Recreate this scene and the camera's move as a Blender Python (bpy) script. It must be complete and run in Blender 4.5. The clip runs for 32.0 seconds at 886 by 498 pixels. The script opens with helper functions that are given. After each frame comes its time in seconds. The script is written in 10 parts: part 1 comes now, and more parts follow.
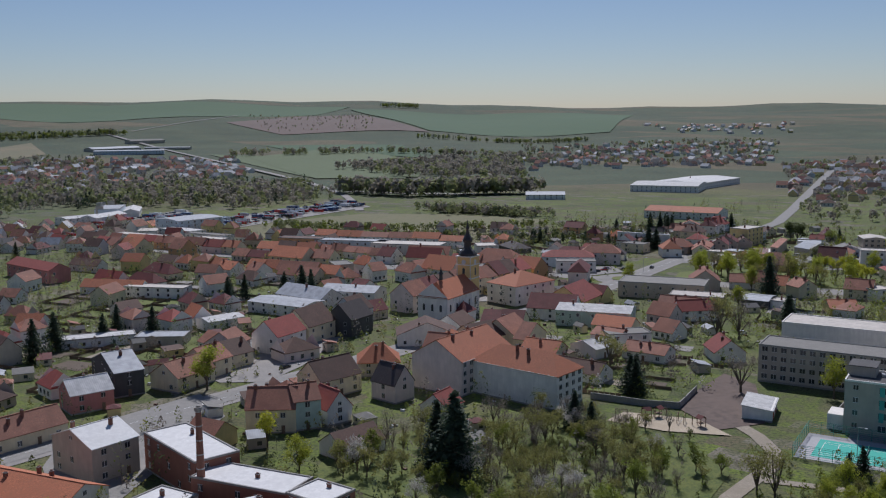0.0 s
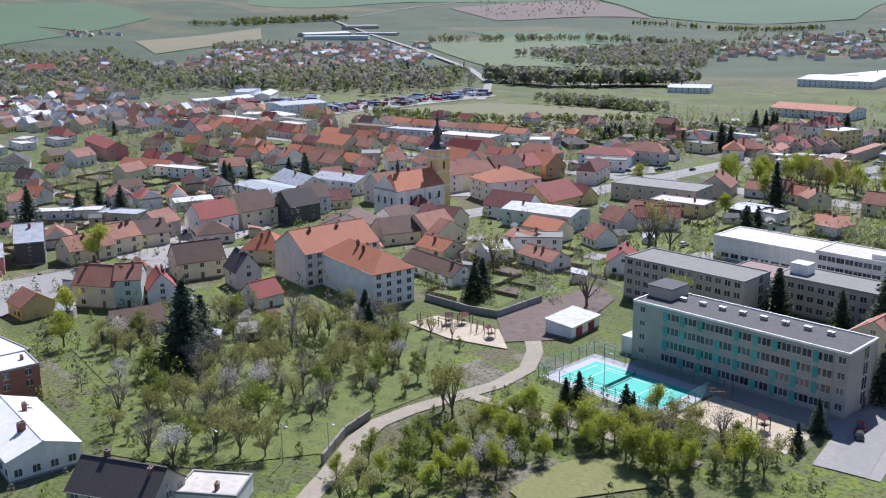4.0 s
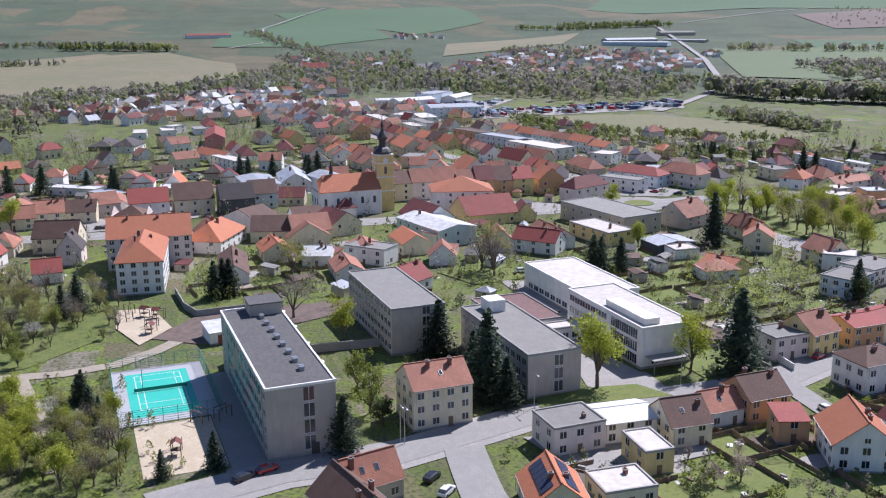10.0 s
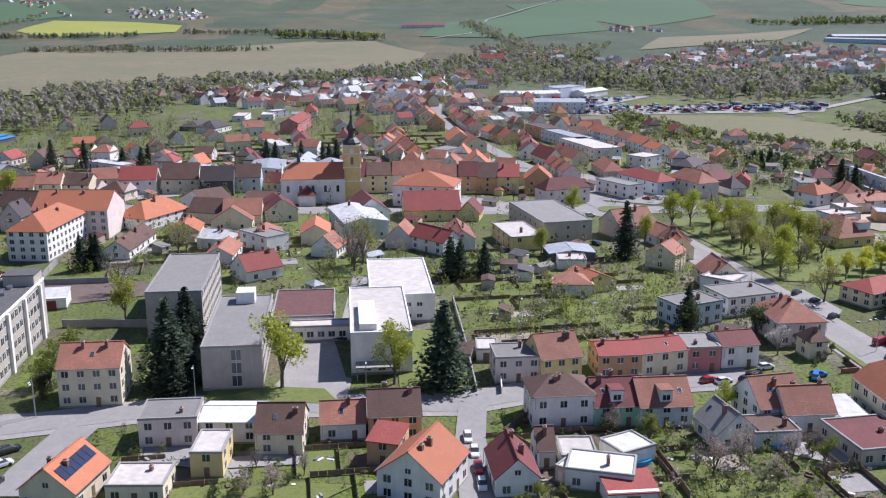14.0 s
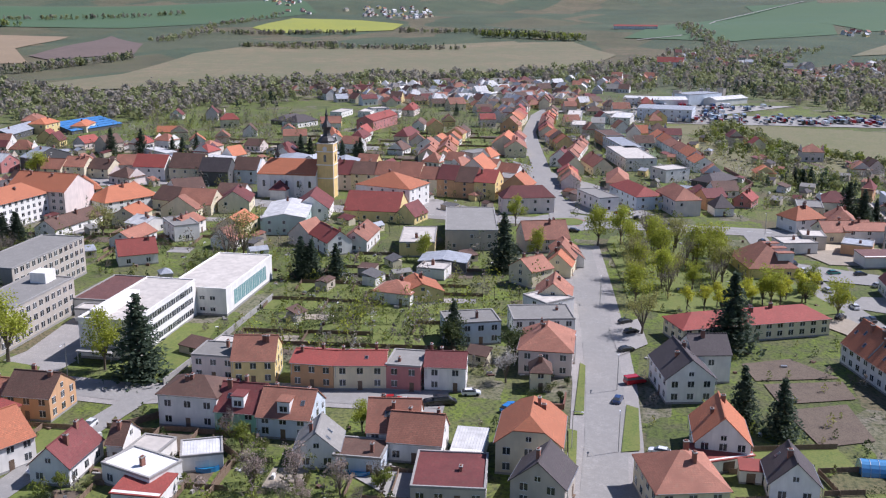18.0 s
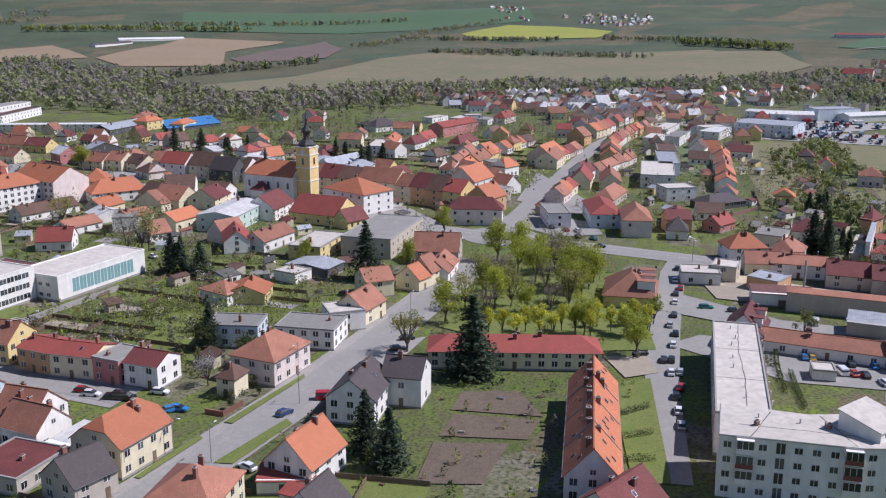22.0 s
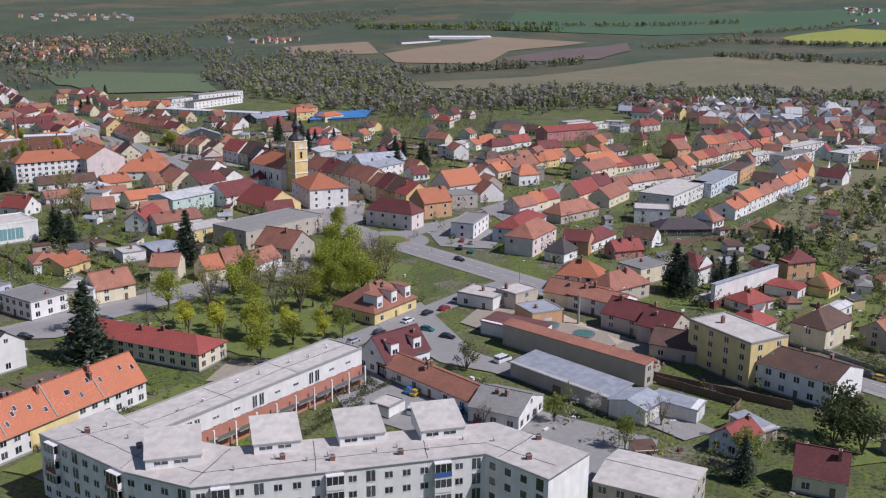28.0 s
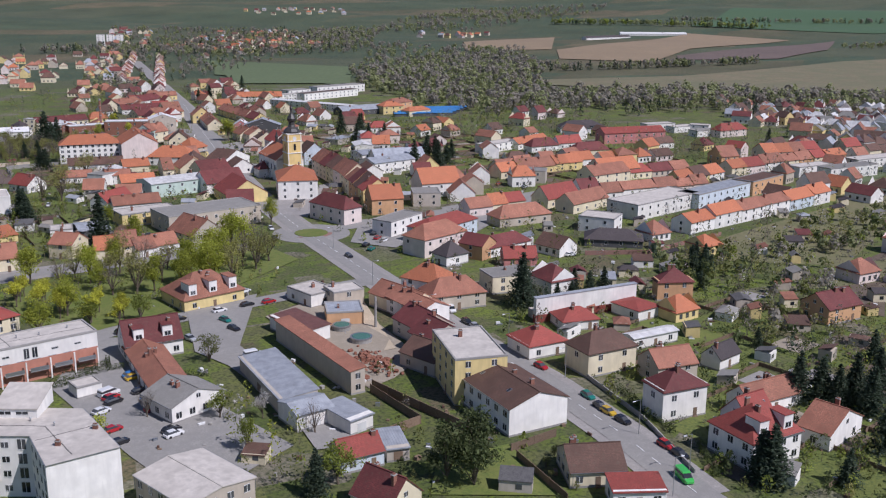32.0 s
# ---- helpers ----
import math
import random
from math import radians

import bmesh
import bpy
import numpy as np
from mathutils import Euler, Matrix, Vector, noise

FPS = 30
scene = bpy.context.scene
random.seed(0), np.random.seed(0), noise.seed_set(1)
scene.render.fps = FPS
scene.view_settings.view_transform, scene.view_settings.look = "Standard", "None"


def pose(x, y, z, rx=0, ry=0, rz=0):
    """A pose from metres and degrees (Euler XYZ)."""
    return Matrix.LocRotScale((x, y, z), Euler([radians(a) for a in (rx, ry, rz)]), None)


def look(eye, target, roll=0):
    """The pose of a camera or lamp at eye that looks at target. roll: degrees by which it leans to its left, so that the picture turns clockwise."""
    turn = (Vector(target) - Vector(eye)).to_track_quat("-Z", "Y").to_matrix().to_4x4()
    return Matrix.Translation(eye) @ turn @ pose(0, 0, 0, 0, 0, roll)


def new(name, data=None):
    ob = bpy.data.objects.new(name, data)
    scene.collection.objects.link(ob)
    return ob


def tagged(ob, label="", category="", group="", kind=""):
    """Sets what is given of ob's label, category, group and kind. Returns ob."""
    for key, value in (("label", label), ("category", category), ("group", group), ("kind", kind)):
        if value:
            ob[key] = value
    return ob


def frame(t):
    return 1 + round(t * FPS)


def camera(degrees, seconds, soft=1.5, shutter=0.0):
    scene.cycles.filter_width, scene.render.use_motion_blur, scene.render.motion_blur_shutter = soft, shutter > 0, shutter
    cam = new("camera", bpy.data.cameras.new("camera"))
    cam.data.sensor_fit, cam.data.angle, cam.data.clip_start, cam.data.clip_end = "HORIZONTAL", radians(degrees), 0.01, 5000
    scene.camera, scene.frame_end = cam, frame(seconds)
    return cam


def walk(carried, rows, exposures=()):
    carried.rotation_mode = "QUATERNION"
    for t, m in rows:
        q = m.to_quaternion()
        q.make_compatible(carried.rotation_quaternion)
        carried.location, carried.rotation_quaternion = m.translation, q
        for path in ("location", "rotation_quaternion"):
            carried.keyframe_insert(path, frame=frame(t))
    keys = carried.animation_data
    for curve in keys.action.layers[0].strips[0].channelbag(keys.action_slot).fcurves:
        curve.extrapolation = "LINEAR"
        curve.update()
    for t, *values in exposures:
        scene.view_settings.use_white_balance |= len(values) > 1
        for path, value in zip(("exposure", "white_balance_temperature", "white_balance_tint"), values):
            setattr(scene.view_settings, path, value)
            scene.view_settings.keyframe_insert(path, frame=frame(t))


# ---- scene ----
cam = camera(49.2, 32.0, soft=1.2)
METRES, EYE, TILT, LEAN, TURN = 975.6, 84.7, 0.0, 0.0, 30.8
ROWS = [
    (0.0, 0.0, 0.0, 0.0, -0.07, -7.98, 0.51),
    (0.5, 0.0155, 0.0009, -0.0, 1.77, -11.26, 0.56),
    (1.0, 0.0312, 0.0023, -0.0003, 3.68, -14.35, 0.63),
    (1.5, 0.0464, 0.0042, -0.0002, 5.52, -14.44, 0.65),
    (2.0, 0.0622, 0.0068, -0.0002, 7.43, -14.46, 0.67),
    (2.5, 0.0774, 0.0099, -0.0001, 9.36, -14.46, 0.62),
    (3.0, 0.093, 0.0134, -0.0002, 11.34, -14.47, 0.6),
    (3.5, 0.1082, 0.0176, -0.0003, 13.32, -14.44, 0.6),
    (5.5, 0.1666, 0.0376, -0.001, 20.8, -14.25, 0.51),
    (6.0, 0.18, 0.0435, -0.0011, 22.55, -14.3, 0.46),
    (6.5, 0.1953, 0.0508, -0.0014, 24.58, -14.32, 0.42),
    (7.0, 0.2082, 0.0574, -0.0014, 26.33, -14.27, 0.36),
    (7.5, 0.223, 0.0658, -0.0018, 28.38, -14.16, 0.37),
    (8.0, 0.2355, 0.0736, -0.0018, 30.17, -14.1, 0.37),
    (8.5, 0.2489, 0.0825, -0.0017, 32.13, -13.98, 0.38),
    (9.0, 0.2618, 0.0915, -0.0017, 34.05, -13.93, 0.37),
    (9.5, 0.2747, 0.101, -0.0018, 35.99, -13.89, 0.42),
    (10.0, 0.2867, 0.1111, -0.0023, 37.87, -13.87, 0.41),
    (10.5, 0.2989, 0.1213, -0.0025, 39.8, -13.91, 0.34),
    (11.0, 0.3103, 0.1319, -0.0027, 41.72, -13.9, 0.26),
    (11.5, 0.3218, 0.1432, -0.0028, 43.69, -13.98, 0.18),
    (12.0, 0.3325, 0.1544, -0.0027, 45.61, -14.07, 0.12),
    (12.5, 0.3432, 0.1665, -0.0026, 47.59, -14.17, 0.1),
    (13.0, 0.3531, 0.1786, -0.0025, 49.52, -14.26, 0.03),
    (13.5, 0.3631, 0.1911, -0.0021, 51.46, -14.31, -0.01),
    (14.0, 0.3724, 0.2037, -0.002, 53.38, -14.32, -0.04),
    (14.5, 0.3814, 0.2168, -0.0018, 55.35, -14.31, -0.09),
    (16.5, 0.4131, 0.2714, -0.001, 63.02, -14.4, -0.24),
    (17.0, 0.4197, 0.2855, -0.0008, 64.92, -14.4, -0.3),
    (17.5, 0.4261, 0.3003, -0.0007, 66.89, -14.38, -0.28),
    (18.0, 0.4317, 0.3148, -0.0006, 68.81, -14.38, -0.34),
    (18.5, 0.4371, 0.3299, -0.0007, 70.83, -14.36, -0.3),
    (19.0, 0.4415, 0.3447, -0.0008, 72.7, -14.33, -0.33),
    (19.5, 0.4456, 0.3601, -0.0008, 74.6, -14.23, -0.3),
    (20.0, 0.4494, 0.375, -0.0005, 76.42, -14.28, -0.35),
    (20.5, 0.453, 0.3906, -0.0002, 78.3, -14.22, -0.35),
    (21.0, 0.4556, 0.4058, 0.0, 80.1, -14.19, -0.31),
    (21.5, 0.4577, 0.4214, 0.0002, 81.95, -14.19, -0.3),
    (22.0, 0.4593, 0.4369, 0.0005, 83.81, -14.08, -0.25),
    (22.5, 0.4603, 0.4527, 0.0007, 85.73, -13.98, -0.29),
    (23.0, 0.4607, 0.4682, 0.0008, 87.59, -13.88, -0.27),
    (23.5, 0.4609, 0.484, 0.0008, 89.49, -13.9, -0.3),
    (24.0, 0.4605, 0.4995, 0.0007, 91.34, -13.97, -0.32),
    (24.5, 0.4597, 0.5147, 0.0008, 93.14, -13.88, -0.35),
    (25.0, 0.4585, 0.5303, 0.0011, 95.04, -13.82, -0.42),
    (25.5, 0.4567, 0.5455, 0.0016, 96.89, -13.84, -0.52),
    (27.5, 0.4444, 0.6056, 0.0023, 104.33, -14.12, -0.54),
    (28.0, 0.4403, 0.6203, 0.0024, 106.14, -14.21, -0.49),
    (28.5, 0.4357, 0.6348, 0.0025, 107.93, -14.19, -0.49),
    (29.0, 0.4307, 0.6495, 0.0028, 109.72, -14.2, -0.54),
    (29.5, 0.4253, 0.6638, 0.0032, 111.48, -14.25, -0.57),
    (30.0, 0.4192, 0.6782, 0.0036, 113.28, -14.32, -0.6),
    (30.5, 0.4128, 0.6921, 0.004, 115.06, -14.35, -0.6),
    (31.0, 0.4059, 0.7058, 0.0041, 116.79, -14.43, -0.59),
    (31.5, 0.3986, 0.7192, 0.0043, 118.52, -14.54, -0.53),
    (32.0, 0.3908, 0.7327, 0.0047, 120.39, -14.63, -0.52),
]

import collections

# exposures follow the clip's camera, which starts dark against the light
walk(cam, [(t, pose(0, 0, EYE, TILT, LEAN, TURN) @ pose(METRES * x, METRES * y, METRES * z, 90 + pitch, roll, yaw)) for t, x, y, z, yaw, pitch, roll in ROWS],
     [(0.0, -0.6, 6000, 15), (0.5, -0.24, 5950, 15), (1.0, 0.1, 5900, 15), (2.0, 0.34, 5880, 15), (7.0, 0.43, 5880, 18), (13.0, 0.39, 5920, 20), (20.0, 0.16, 5960, 20), (25.0, -0.15, 5980, 20), (32.0, -0.26, 5970, 20)])

# ---- world and sun ----
SUN_DIR = Vector((-0.48, 0.877, 0.0)).normalized()
SUN_ELEVATION = radians(50)
world = bpy.data.worlds.new("world")
scene.world = world
world.use_nodes = True
sky = world.node_tree.nodes.new("ShaderNodeTexSky")
sky.sky_type, sky.sun_disc = "NISHITA", False
sky.sun_elevation = SUN_ELEVATION
sky.sun_rotation = math.atan2(SUN_DIR.x, SUN_DIR.y)
sky.air_density, sky.dust_density, sky.ozone_density, sky.altitude = 1.0, 0.5, 2.6, 800
tint = world.node_tree.nodes.new("ShaderNodeMix")
tint.data_type, tint.blend_type = "RGBA", "MULTIPLY"
tint.inputs[0].default_value = 1.0
tint.inputs[7].default_value = (0.97, 0.99, 1.05, 1)
world.node_tree.links.new(sky.outputs[0], tint.inputs[6])
world.node_tree.links.new(tint.outputs[2], world.node_tree.nodes["Background"].inputs[0])
world.node_tree.nodes["Background"].inputs[1].default_value = 0.08
sun_data = bpy.data.lights.new("sun", "SUN")
sun_data.energy, sun_data.angle, sun_data.color = 5.0, radians(0.5), (1.0, 0.97, 0.93)
sun = new("sun", sun_data)
sun_at = Vector((SUN_DIR.x * math.cos(SUN_ELEVATION), SUN_DIR.y * math.cos(SUN_ELEVATION), math.sin(SUN_ELEVATION)))
sun.matrix_world = look(sun_at * 300, (0, 0, 0))


# ---- materials ----
def material(name, rough=0.85, metal=0.0):
    m = bpy.data.materials.new(name)
    m.use_nodes = True
    b = m.node_tree.nodes["Principled BSDF"]
    b.inputs["Roughness"].default_value, b.inputs["Metallic"].default_value = rough, metal
    return m, m.node_tree.nodes, m.node_tree.links, b


def mixed(nodes, links, fac, a, b, mode="MIX"):
    n = nodes.new("ShaderNodeMix")
    n.data_type, n.blend_type = "RGBA", mode
    for sock, v in ((n.inputs[0], fac), (n.inputs[6], a), (n.inputs[7], b)):
        if hasattr(v, "is_output"):
            links.new(v, sock)
        else:
            sock.default_value = v if not isinstance(v, tuple) else (*v, 1)
    return n.outputs[2]


def noise_fac(nodes, links, scale, lo=0.35, hi=0.65, detail=4, coord="Object", stretch=None):
    tc = nodes.new("ShaderNodeTexCoord")
    src = tc.outputs[coord]
    if stretch:
        mp = nodes.new("ShaderNodeMapping")
        mp.inputs["Scale"].default_value = stretch
        links.new(src, mp.inputs[0])
        src = mp.outputs[0]
    n = nodes.new("ShaderNodeTexNoise")
    n.inputs["Scale"].default_value, n.inputs["Detail"].default_value = scale, detail
    links.new(src, n.inputs["Vector"])
    r = nodes.new("ShaderNodeMapRange")
    r.inputs[1].default_value, r.inputs[2].default_value = lo, hi
    links.new(n.outputs["Fac"], r.inputs[0])
    return r.outputs[0], n.outputs["Fac"]


def bump(nodes, links, bsdf, height, strength=0.3, dist=0.05):
    b = nodes.new("ShaderNodeBump")
    b.inputs["Strength"].default_value, b.inputs["Distance"].default_value = strength, dist
    links.new(height, b.inputs["Height"])
    links.new(b.outputs[0], bsdf.inputs["Normal"])


def shade(c, k):
    return tuple(min(1.0, v * k) for v in c)


def random_tint(nodes, links, col, amount=0.25):
    """Vary the colour a little from object to object."""
    oi = nodes.new("ShaderNodeObjectInfo")
    r = nodes.new("ShaderNodeMapRange")
    r.inputs[3].default_value, r.inputs[4].default_value = 1 - amount, 1 + amount * 0.6
    links.new(oi.outputs["Random"], r.inputs[0])
    v = nodes.new("ShaderNodeVectorMath")
    v.operation = "SCALE"
    links.new(col, v.inputs[0])
    links.new(r.outputs[0], v.inputs["Scale"])
    return v.outputs[0]


def mat_plaster(name, c, tint=0.08):
    m, n, l, b = material(name, 0.9)
    big, _ = noise_fac(n, l, 0.35, 0.3, 0.7)
    streak, _ = noise_fac(n, l, 1.2, 0.45, 0.8, 5, stretch=(1, 1, 0.15))
    fine, fh = noise_fac(n, l, 14, 0.3, 0.7)
    col = mixed(n, l, big, shade(c, 0.86), shade(c, 1.06))
    col = mixed(n, l, streak, col, shade(c, 0.84))
    l.new(random_tint(n, l, col, tint), b.inputs["Base Color"])
    bump(n, l, b, fh, 0.25, 0.02)
    return m


def mat_tiles(name, c, wear=0.5, tint=0.22):
    m, n, l, b = material(name, 0.8)
    uv = n.new("ShaderNodeUVMap")
    br = n.new("ShaderNodeTexBrick")
    br.inputs["Scale"].default_value = 1.0
    br.inputs["Brick Width"].default_value, br.inputs["Row Height"].default_value = 0.28, 0.36
    br.inputs["Mortar Size"].default_value, br.inputs["Mortar Smooth"].default_value = 0.03, 0.6
    br.inputs["Color1"].default_value = (*shade(c, 0.8), 1)
    br.inputs["Color2"].default_value = (*shade(c, 1.12), 1)
    br.inputs["Mortar"].default_value = (*shade(c, 0.42), 1)
    l.new(uv.outputs[0], br.inputs["Vector"])
    big, _ = noise_fac(n, l, 0.25, 0.35, 0.7, 5)
    col = mixed(n, l, big, br.outputs["Color"], shade(c, wear))
    moss, _ = noise_fac(n, l, 1.6, 0.55, 0.75, 5)
    col = mixed(n, l, moss, col, (c[0] * 0.55 + 0.03, c[1] * 0.6 + 0.03, c[2] * 0.6 + 0.02))
    l.new(random_tint(n, l, col, tint), b.inputs["Base Color"])
    bump(n, l, b, br.outputs["Fac"], -0.6, 0.04)
    return m


def mat_sheet(name, c, rough=0.68, metal=0.1):
    """Painted or plain roof sheet with standing seams."""
    m, n, l, b = material(name, rough, metal)
    uv = n.new("ShaderNodeUVMap")
    w = n.new("ShaderNodeTexWave")
    w.inputs["Scale"].default_value = 0.55
    l.new(uv.outputs[0], w.inputs["Vector"])
    sharp = n.new("ShaderNodeMapRange")
    sharp.inputs[1].default_value, sharp.inputs[2].default_value = 0.9, 1.0
    l.new(w.outputs["Fac"], sharp.inputs[0])
    big, _ = noise_fac(n, l, 0.5, 0.35, 0.7, 5)
    col = mixed(n, l, big, shade(c, 1.05), shade(c, 0.7))
    col = mixed(n, l, sharp.outputs[0], col, shade(c, 0.72))
    l.new(random_tint(n, l, col, 0.12), b.inputs["Base Color"])
    bump(n, l, b, sharp.outputs[0], 0.5, 0.04)
    return m


def mat_mottled(name, c1, c2, scale=0.5, fine=6.0, rough=0.92, dark=None, tint=0.0, bumpy=0.3):
    """Ground-like surfaces: two tones in large patches with fine grain."""
    m, n, l, b = material(name, rough)
    big, _ = noise_fac(n, l, scale, 0.35, 0.65, 6)
    sm, fh = noise_fac(n, l, fine, 0.3, 0.7, 5)
    col = mixed(n, l, big, c1, c2)
    col = mixed(n, l, sm, col, dark or shade(c1, 0.62))
    mid = noise_fac(n, l, (scale * fine) ** 0.5, 0.4, 0.75, 4)[0]
    col = mixed(n, l, mid, col, shade(c2, 0.85))
    if tint:
        col = random_tint(n, l, col, tint)
    l.new(col, b.inputs["Base Color"])
    bump(n, l, b, fh, bumpy, 0.1)
    return m


ROOFS = dict(
    O=mat_tiles("orange_clay_tiles", (0.56, 0.19, 0.09), 0.75),
    T=mat_tiles("weathered_clay_tiles", (0.42, 0.175, 0.11), 0.6),
    R=mat_tiles("red_tiles", (0.37, 0.08, 0.06), 0.7),
    D=mat_tiles("maroon_tiles", (0.20, 0.05, 0.045), 0.6),
    B=mat_tiles("brown_tiles", (0.16, 0.085, 0.06), 0.6),
    K=mat_tiles("dark_slate_tiles", (0.085, 0.068, 0.068), 0.7),
    G=mat_mottled("grey_roofing_felt", (0.33, 0.315, 0.285), (0.25, 0.238, 0.215), 0.35, 5, tint=0.15, bumpy=0.15),
    A=mat_mottled("dark_roofing_felt", (0.105, 0.10, 0.10), (0.14, 0.135, 0.13), 0.3, 4, bumpy=0.15),
    W=mat_mottled("pale_roof_membrane", (0.64, 0.585, 0.515), (0.50, 0.455, 0.40), 0.22, 1.5, 0.8, (0.53, 0.485, 0.43), 0.08, 0.1),
    S=mat_sheet("grey_sheet_roof", (0.38, 0.40, 0.43)),
    V=mat_mottled("white_roof_membrane", (0.80, 0.79, 0.77), (0.72, 0.71, 0.69), 0.2, 1.5, 0.75, (0.66, 0.65, 0.63), 0.06, 0.08),
    U=mat_sheet("blue_sheet_roof", (0.05, 0.20, 0.45), 0.6, 0.0),
    L=mat_sheet("light_sheet_roof", (0.64, 0.63, 0.61), 0.8, 0.0),
    M=mat_sheet("brown_sheet_roof", (0.17, 0.075, 0.06), 0.6, 0.0),
)
WALLS = dict(
    w=mat_plaster("white_plaster", (0.82, 0.79, 0.73)), c=mat_plaster("cream_plaster", (0.76, 0.67, 0.47)),
    y=mat_plaster("yellow_plaster", (0.76, 0.60, 0.27)), g=mat_plaster("grey_render", (0.49, 0.435, 0.365)),
    p=mat_plaster("pale_pink_plaster", (0.74, 0.63, 0.57)), P=mat_plaster("pink_plaster", (0.58, 0.24, 0.22)),
    b=mat_plaster("pale_blue_plaster", (0.60, 0.66, 0.70)), B=mat_plaster("blue_plaster", (0.20, 0.42, 0.66)),
    n=mat_plaster("mint_green_plaster", (0.30, 0.56, 0.40)), e=mat_plaster("beige_render", (0.52, 0.45, 0.36)),
    o=mat_plaster("orange_plaster", (0.62, 0.36, 0.19)), k=mat_plaster("dark_grey_render", (0.10, 0.10, 0.10)),
    r=mat_plaster("red_brick_wall", (0.28, 0.12, 0.08)), m=mat_plaster("pale_mint_plaster", (0.55, 0.66, 0.58)),
)
COLOURS = dict(O="orange clay tile", T="weathered clay tile", R="red tile", D="maroon tile", B="brown tile", K="dark slate", G="grey felt", A="dark felt",
               W="pale membrane", V="white membrane", U="blue sheet metal", S="grey sheet metal", L="light sheet metal", M="brown sheet metal",
               w="white", c="cream", y="yellow", g="grey", p="pale pink", P="pink", b="pale blue", n="mint green", e="beige", o="orange", k="dark grey",
               r="red brick", m="pale mint")
WALL_WORDS = dict(w="white", c="cream", y="yellow", g="grey", p="pale pink", P="pink", b="pale blue", B="blue", n="green", e="beige", o="orange", k="dark grey",
                  r="red brick", m="pale mint")


def glass_material():
    m, n, l, b = material("window_glass", 0.08)
    f, _ = noise_fac(n, l, 0.4, 0.3, 0.7)
    oi = n.new("ShaderNodeObjectInfo")
    col = mixed(n, l, oi.outputs["Random"], (0.015, 0.018, 0.022), (0.10, 0.105, 0.11))
    l.new(col, b.inputs["Base Color"])
    b.inputs["Specular IOR Level"].default_value = 0.6
    return m


GLASS = glass_material()
FRAME = mat_plaster("white_window_frame", (0.72, 0.72, 0.70), 0.15)
SOLAR = mat_mottled("solar_glass", (0.02, 0.03, 0.07), (0.025, 0.04, 0.09), 0.6, 3)
FRAME_DARK = mat_plaster("dark_window_frame", (0.10, 0.085, 0.07), 0.15)
METAL = material("galvanised_metal", 0.4, 0.8)[0]
METAL.node_tree.nodes["Principled BSDF"].inputs["Base Color"].default_value = (0.42, 0.43, 0.44, 1)
BRICK = mat_mottled("chimney_brick", (0.26, 0.11, 0.075), (0.34, 0.16, 0.11), 1.5, 12, tint=0.3)
CONCRETE = mat_mottled("concrete", (0.42, 0.40, 0.37), (0.34, 0.325, 0.30), 0.4, 5, tint=0.12)
ASPHALT = mat_mottled("asphalt", (0.33, 0.315, 0.29), (0.28, 0.268, 0.248), 0.12, 3, dark=(0.235, 0.225, 0.208), bumpy=0.1)
PAVING = mat_mottled("pale_paving", (0.40, 0.375, 0.345), (0.31, 0.29, 0.27), 0.2, 4, bumpy=0.1)
RED_PAVING = mat_mottled("red_paving", (0.36, 0.20, 0.16), (0.28, 0.16, 0.13), 0.3, 4)
SAND = mat_mottled("sand", (0.62, 0.52, 0.38), (0.50, 0.41, 0.29), 0.2, 3)
DIRT_PATH = mat_mottled("dirt_track", (0.42, 0.36, 0.28), (0.33, 0.28, 0.21), 0.2, 3)
SOIL = mat_mottled("tilled_soil", (0.135, 0.10, 0.072), (0.17, 0.13, 0.092), 0.15, 3, bumpy=0.8)
GRASS = mat_mottled("grass", (0.105, 0.155, 0.032), (0.165, 0.185, 0.06), 0.05, 1.2, dark=(0.06, 0.095, 0.022), bumpy=0.6)
LAWN = mat_mottled("lawn", (0.135, 0.175, 0.026), (0.18, 0.195, 0.048), 0.08, 2, dark=(0.08, 0.115, 0.025), bumpy=0.5)
ORCHARD_GRASS = mat_mottled("orchard_grass", (0.115, 0.155, 0.022), (0.165, 0.185, 0.04), 0.07, 1.6, dark=(0.05, 0.075, 0.02), bumpy=0.7)
PASTURE = mat_mottled("pasture_grass", (0.19, 0.20, 0.055), (0.23, 0.22, 0.085), 0.12, 1.5, dark=(0.13, 0.145, 0.04), bumpy=0.6)
WOOD = mat_mottled("weathered_wood", (0.20, 0.13, 0.085), (0.27, 0.19, 0.13), 0.8, 8, tint=0.25)
BARK = mat_mottled("bark", (0.13, 0.10, 0.075), (0.19, 0.15, 0.11), 1.5, 9)


# ---- small mesh helpers ----
def bm_box(bm, x0, y0, z0, x1, y1, z1, mat=0):
    vs = [bm.verts.new(p) for p in ((x0, y0, z0), (x1, y0, z0), (x1, y1, z0), (x0, y1, z0), (x0, y0, z1), (x1, y0, z1), (x1, y1, z1), (x0, y1, z1))]
    for q in ((3, 2, 1, 0), (4, 5, 6, 7), (0, 1, 5, 4), (1, 2, 6, 5), (2, 3, 7, 6), (3, 0, 4, 7)):
        bm.faces.new([vs[i] for i in q]).material_index = mat


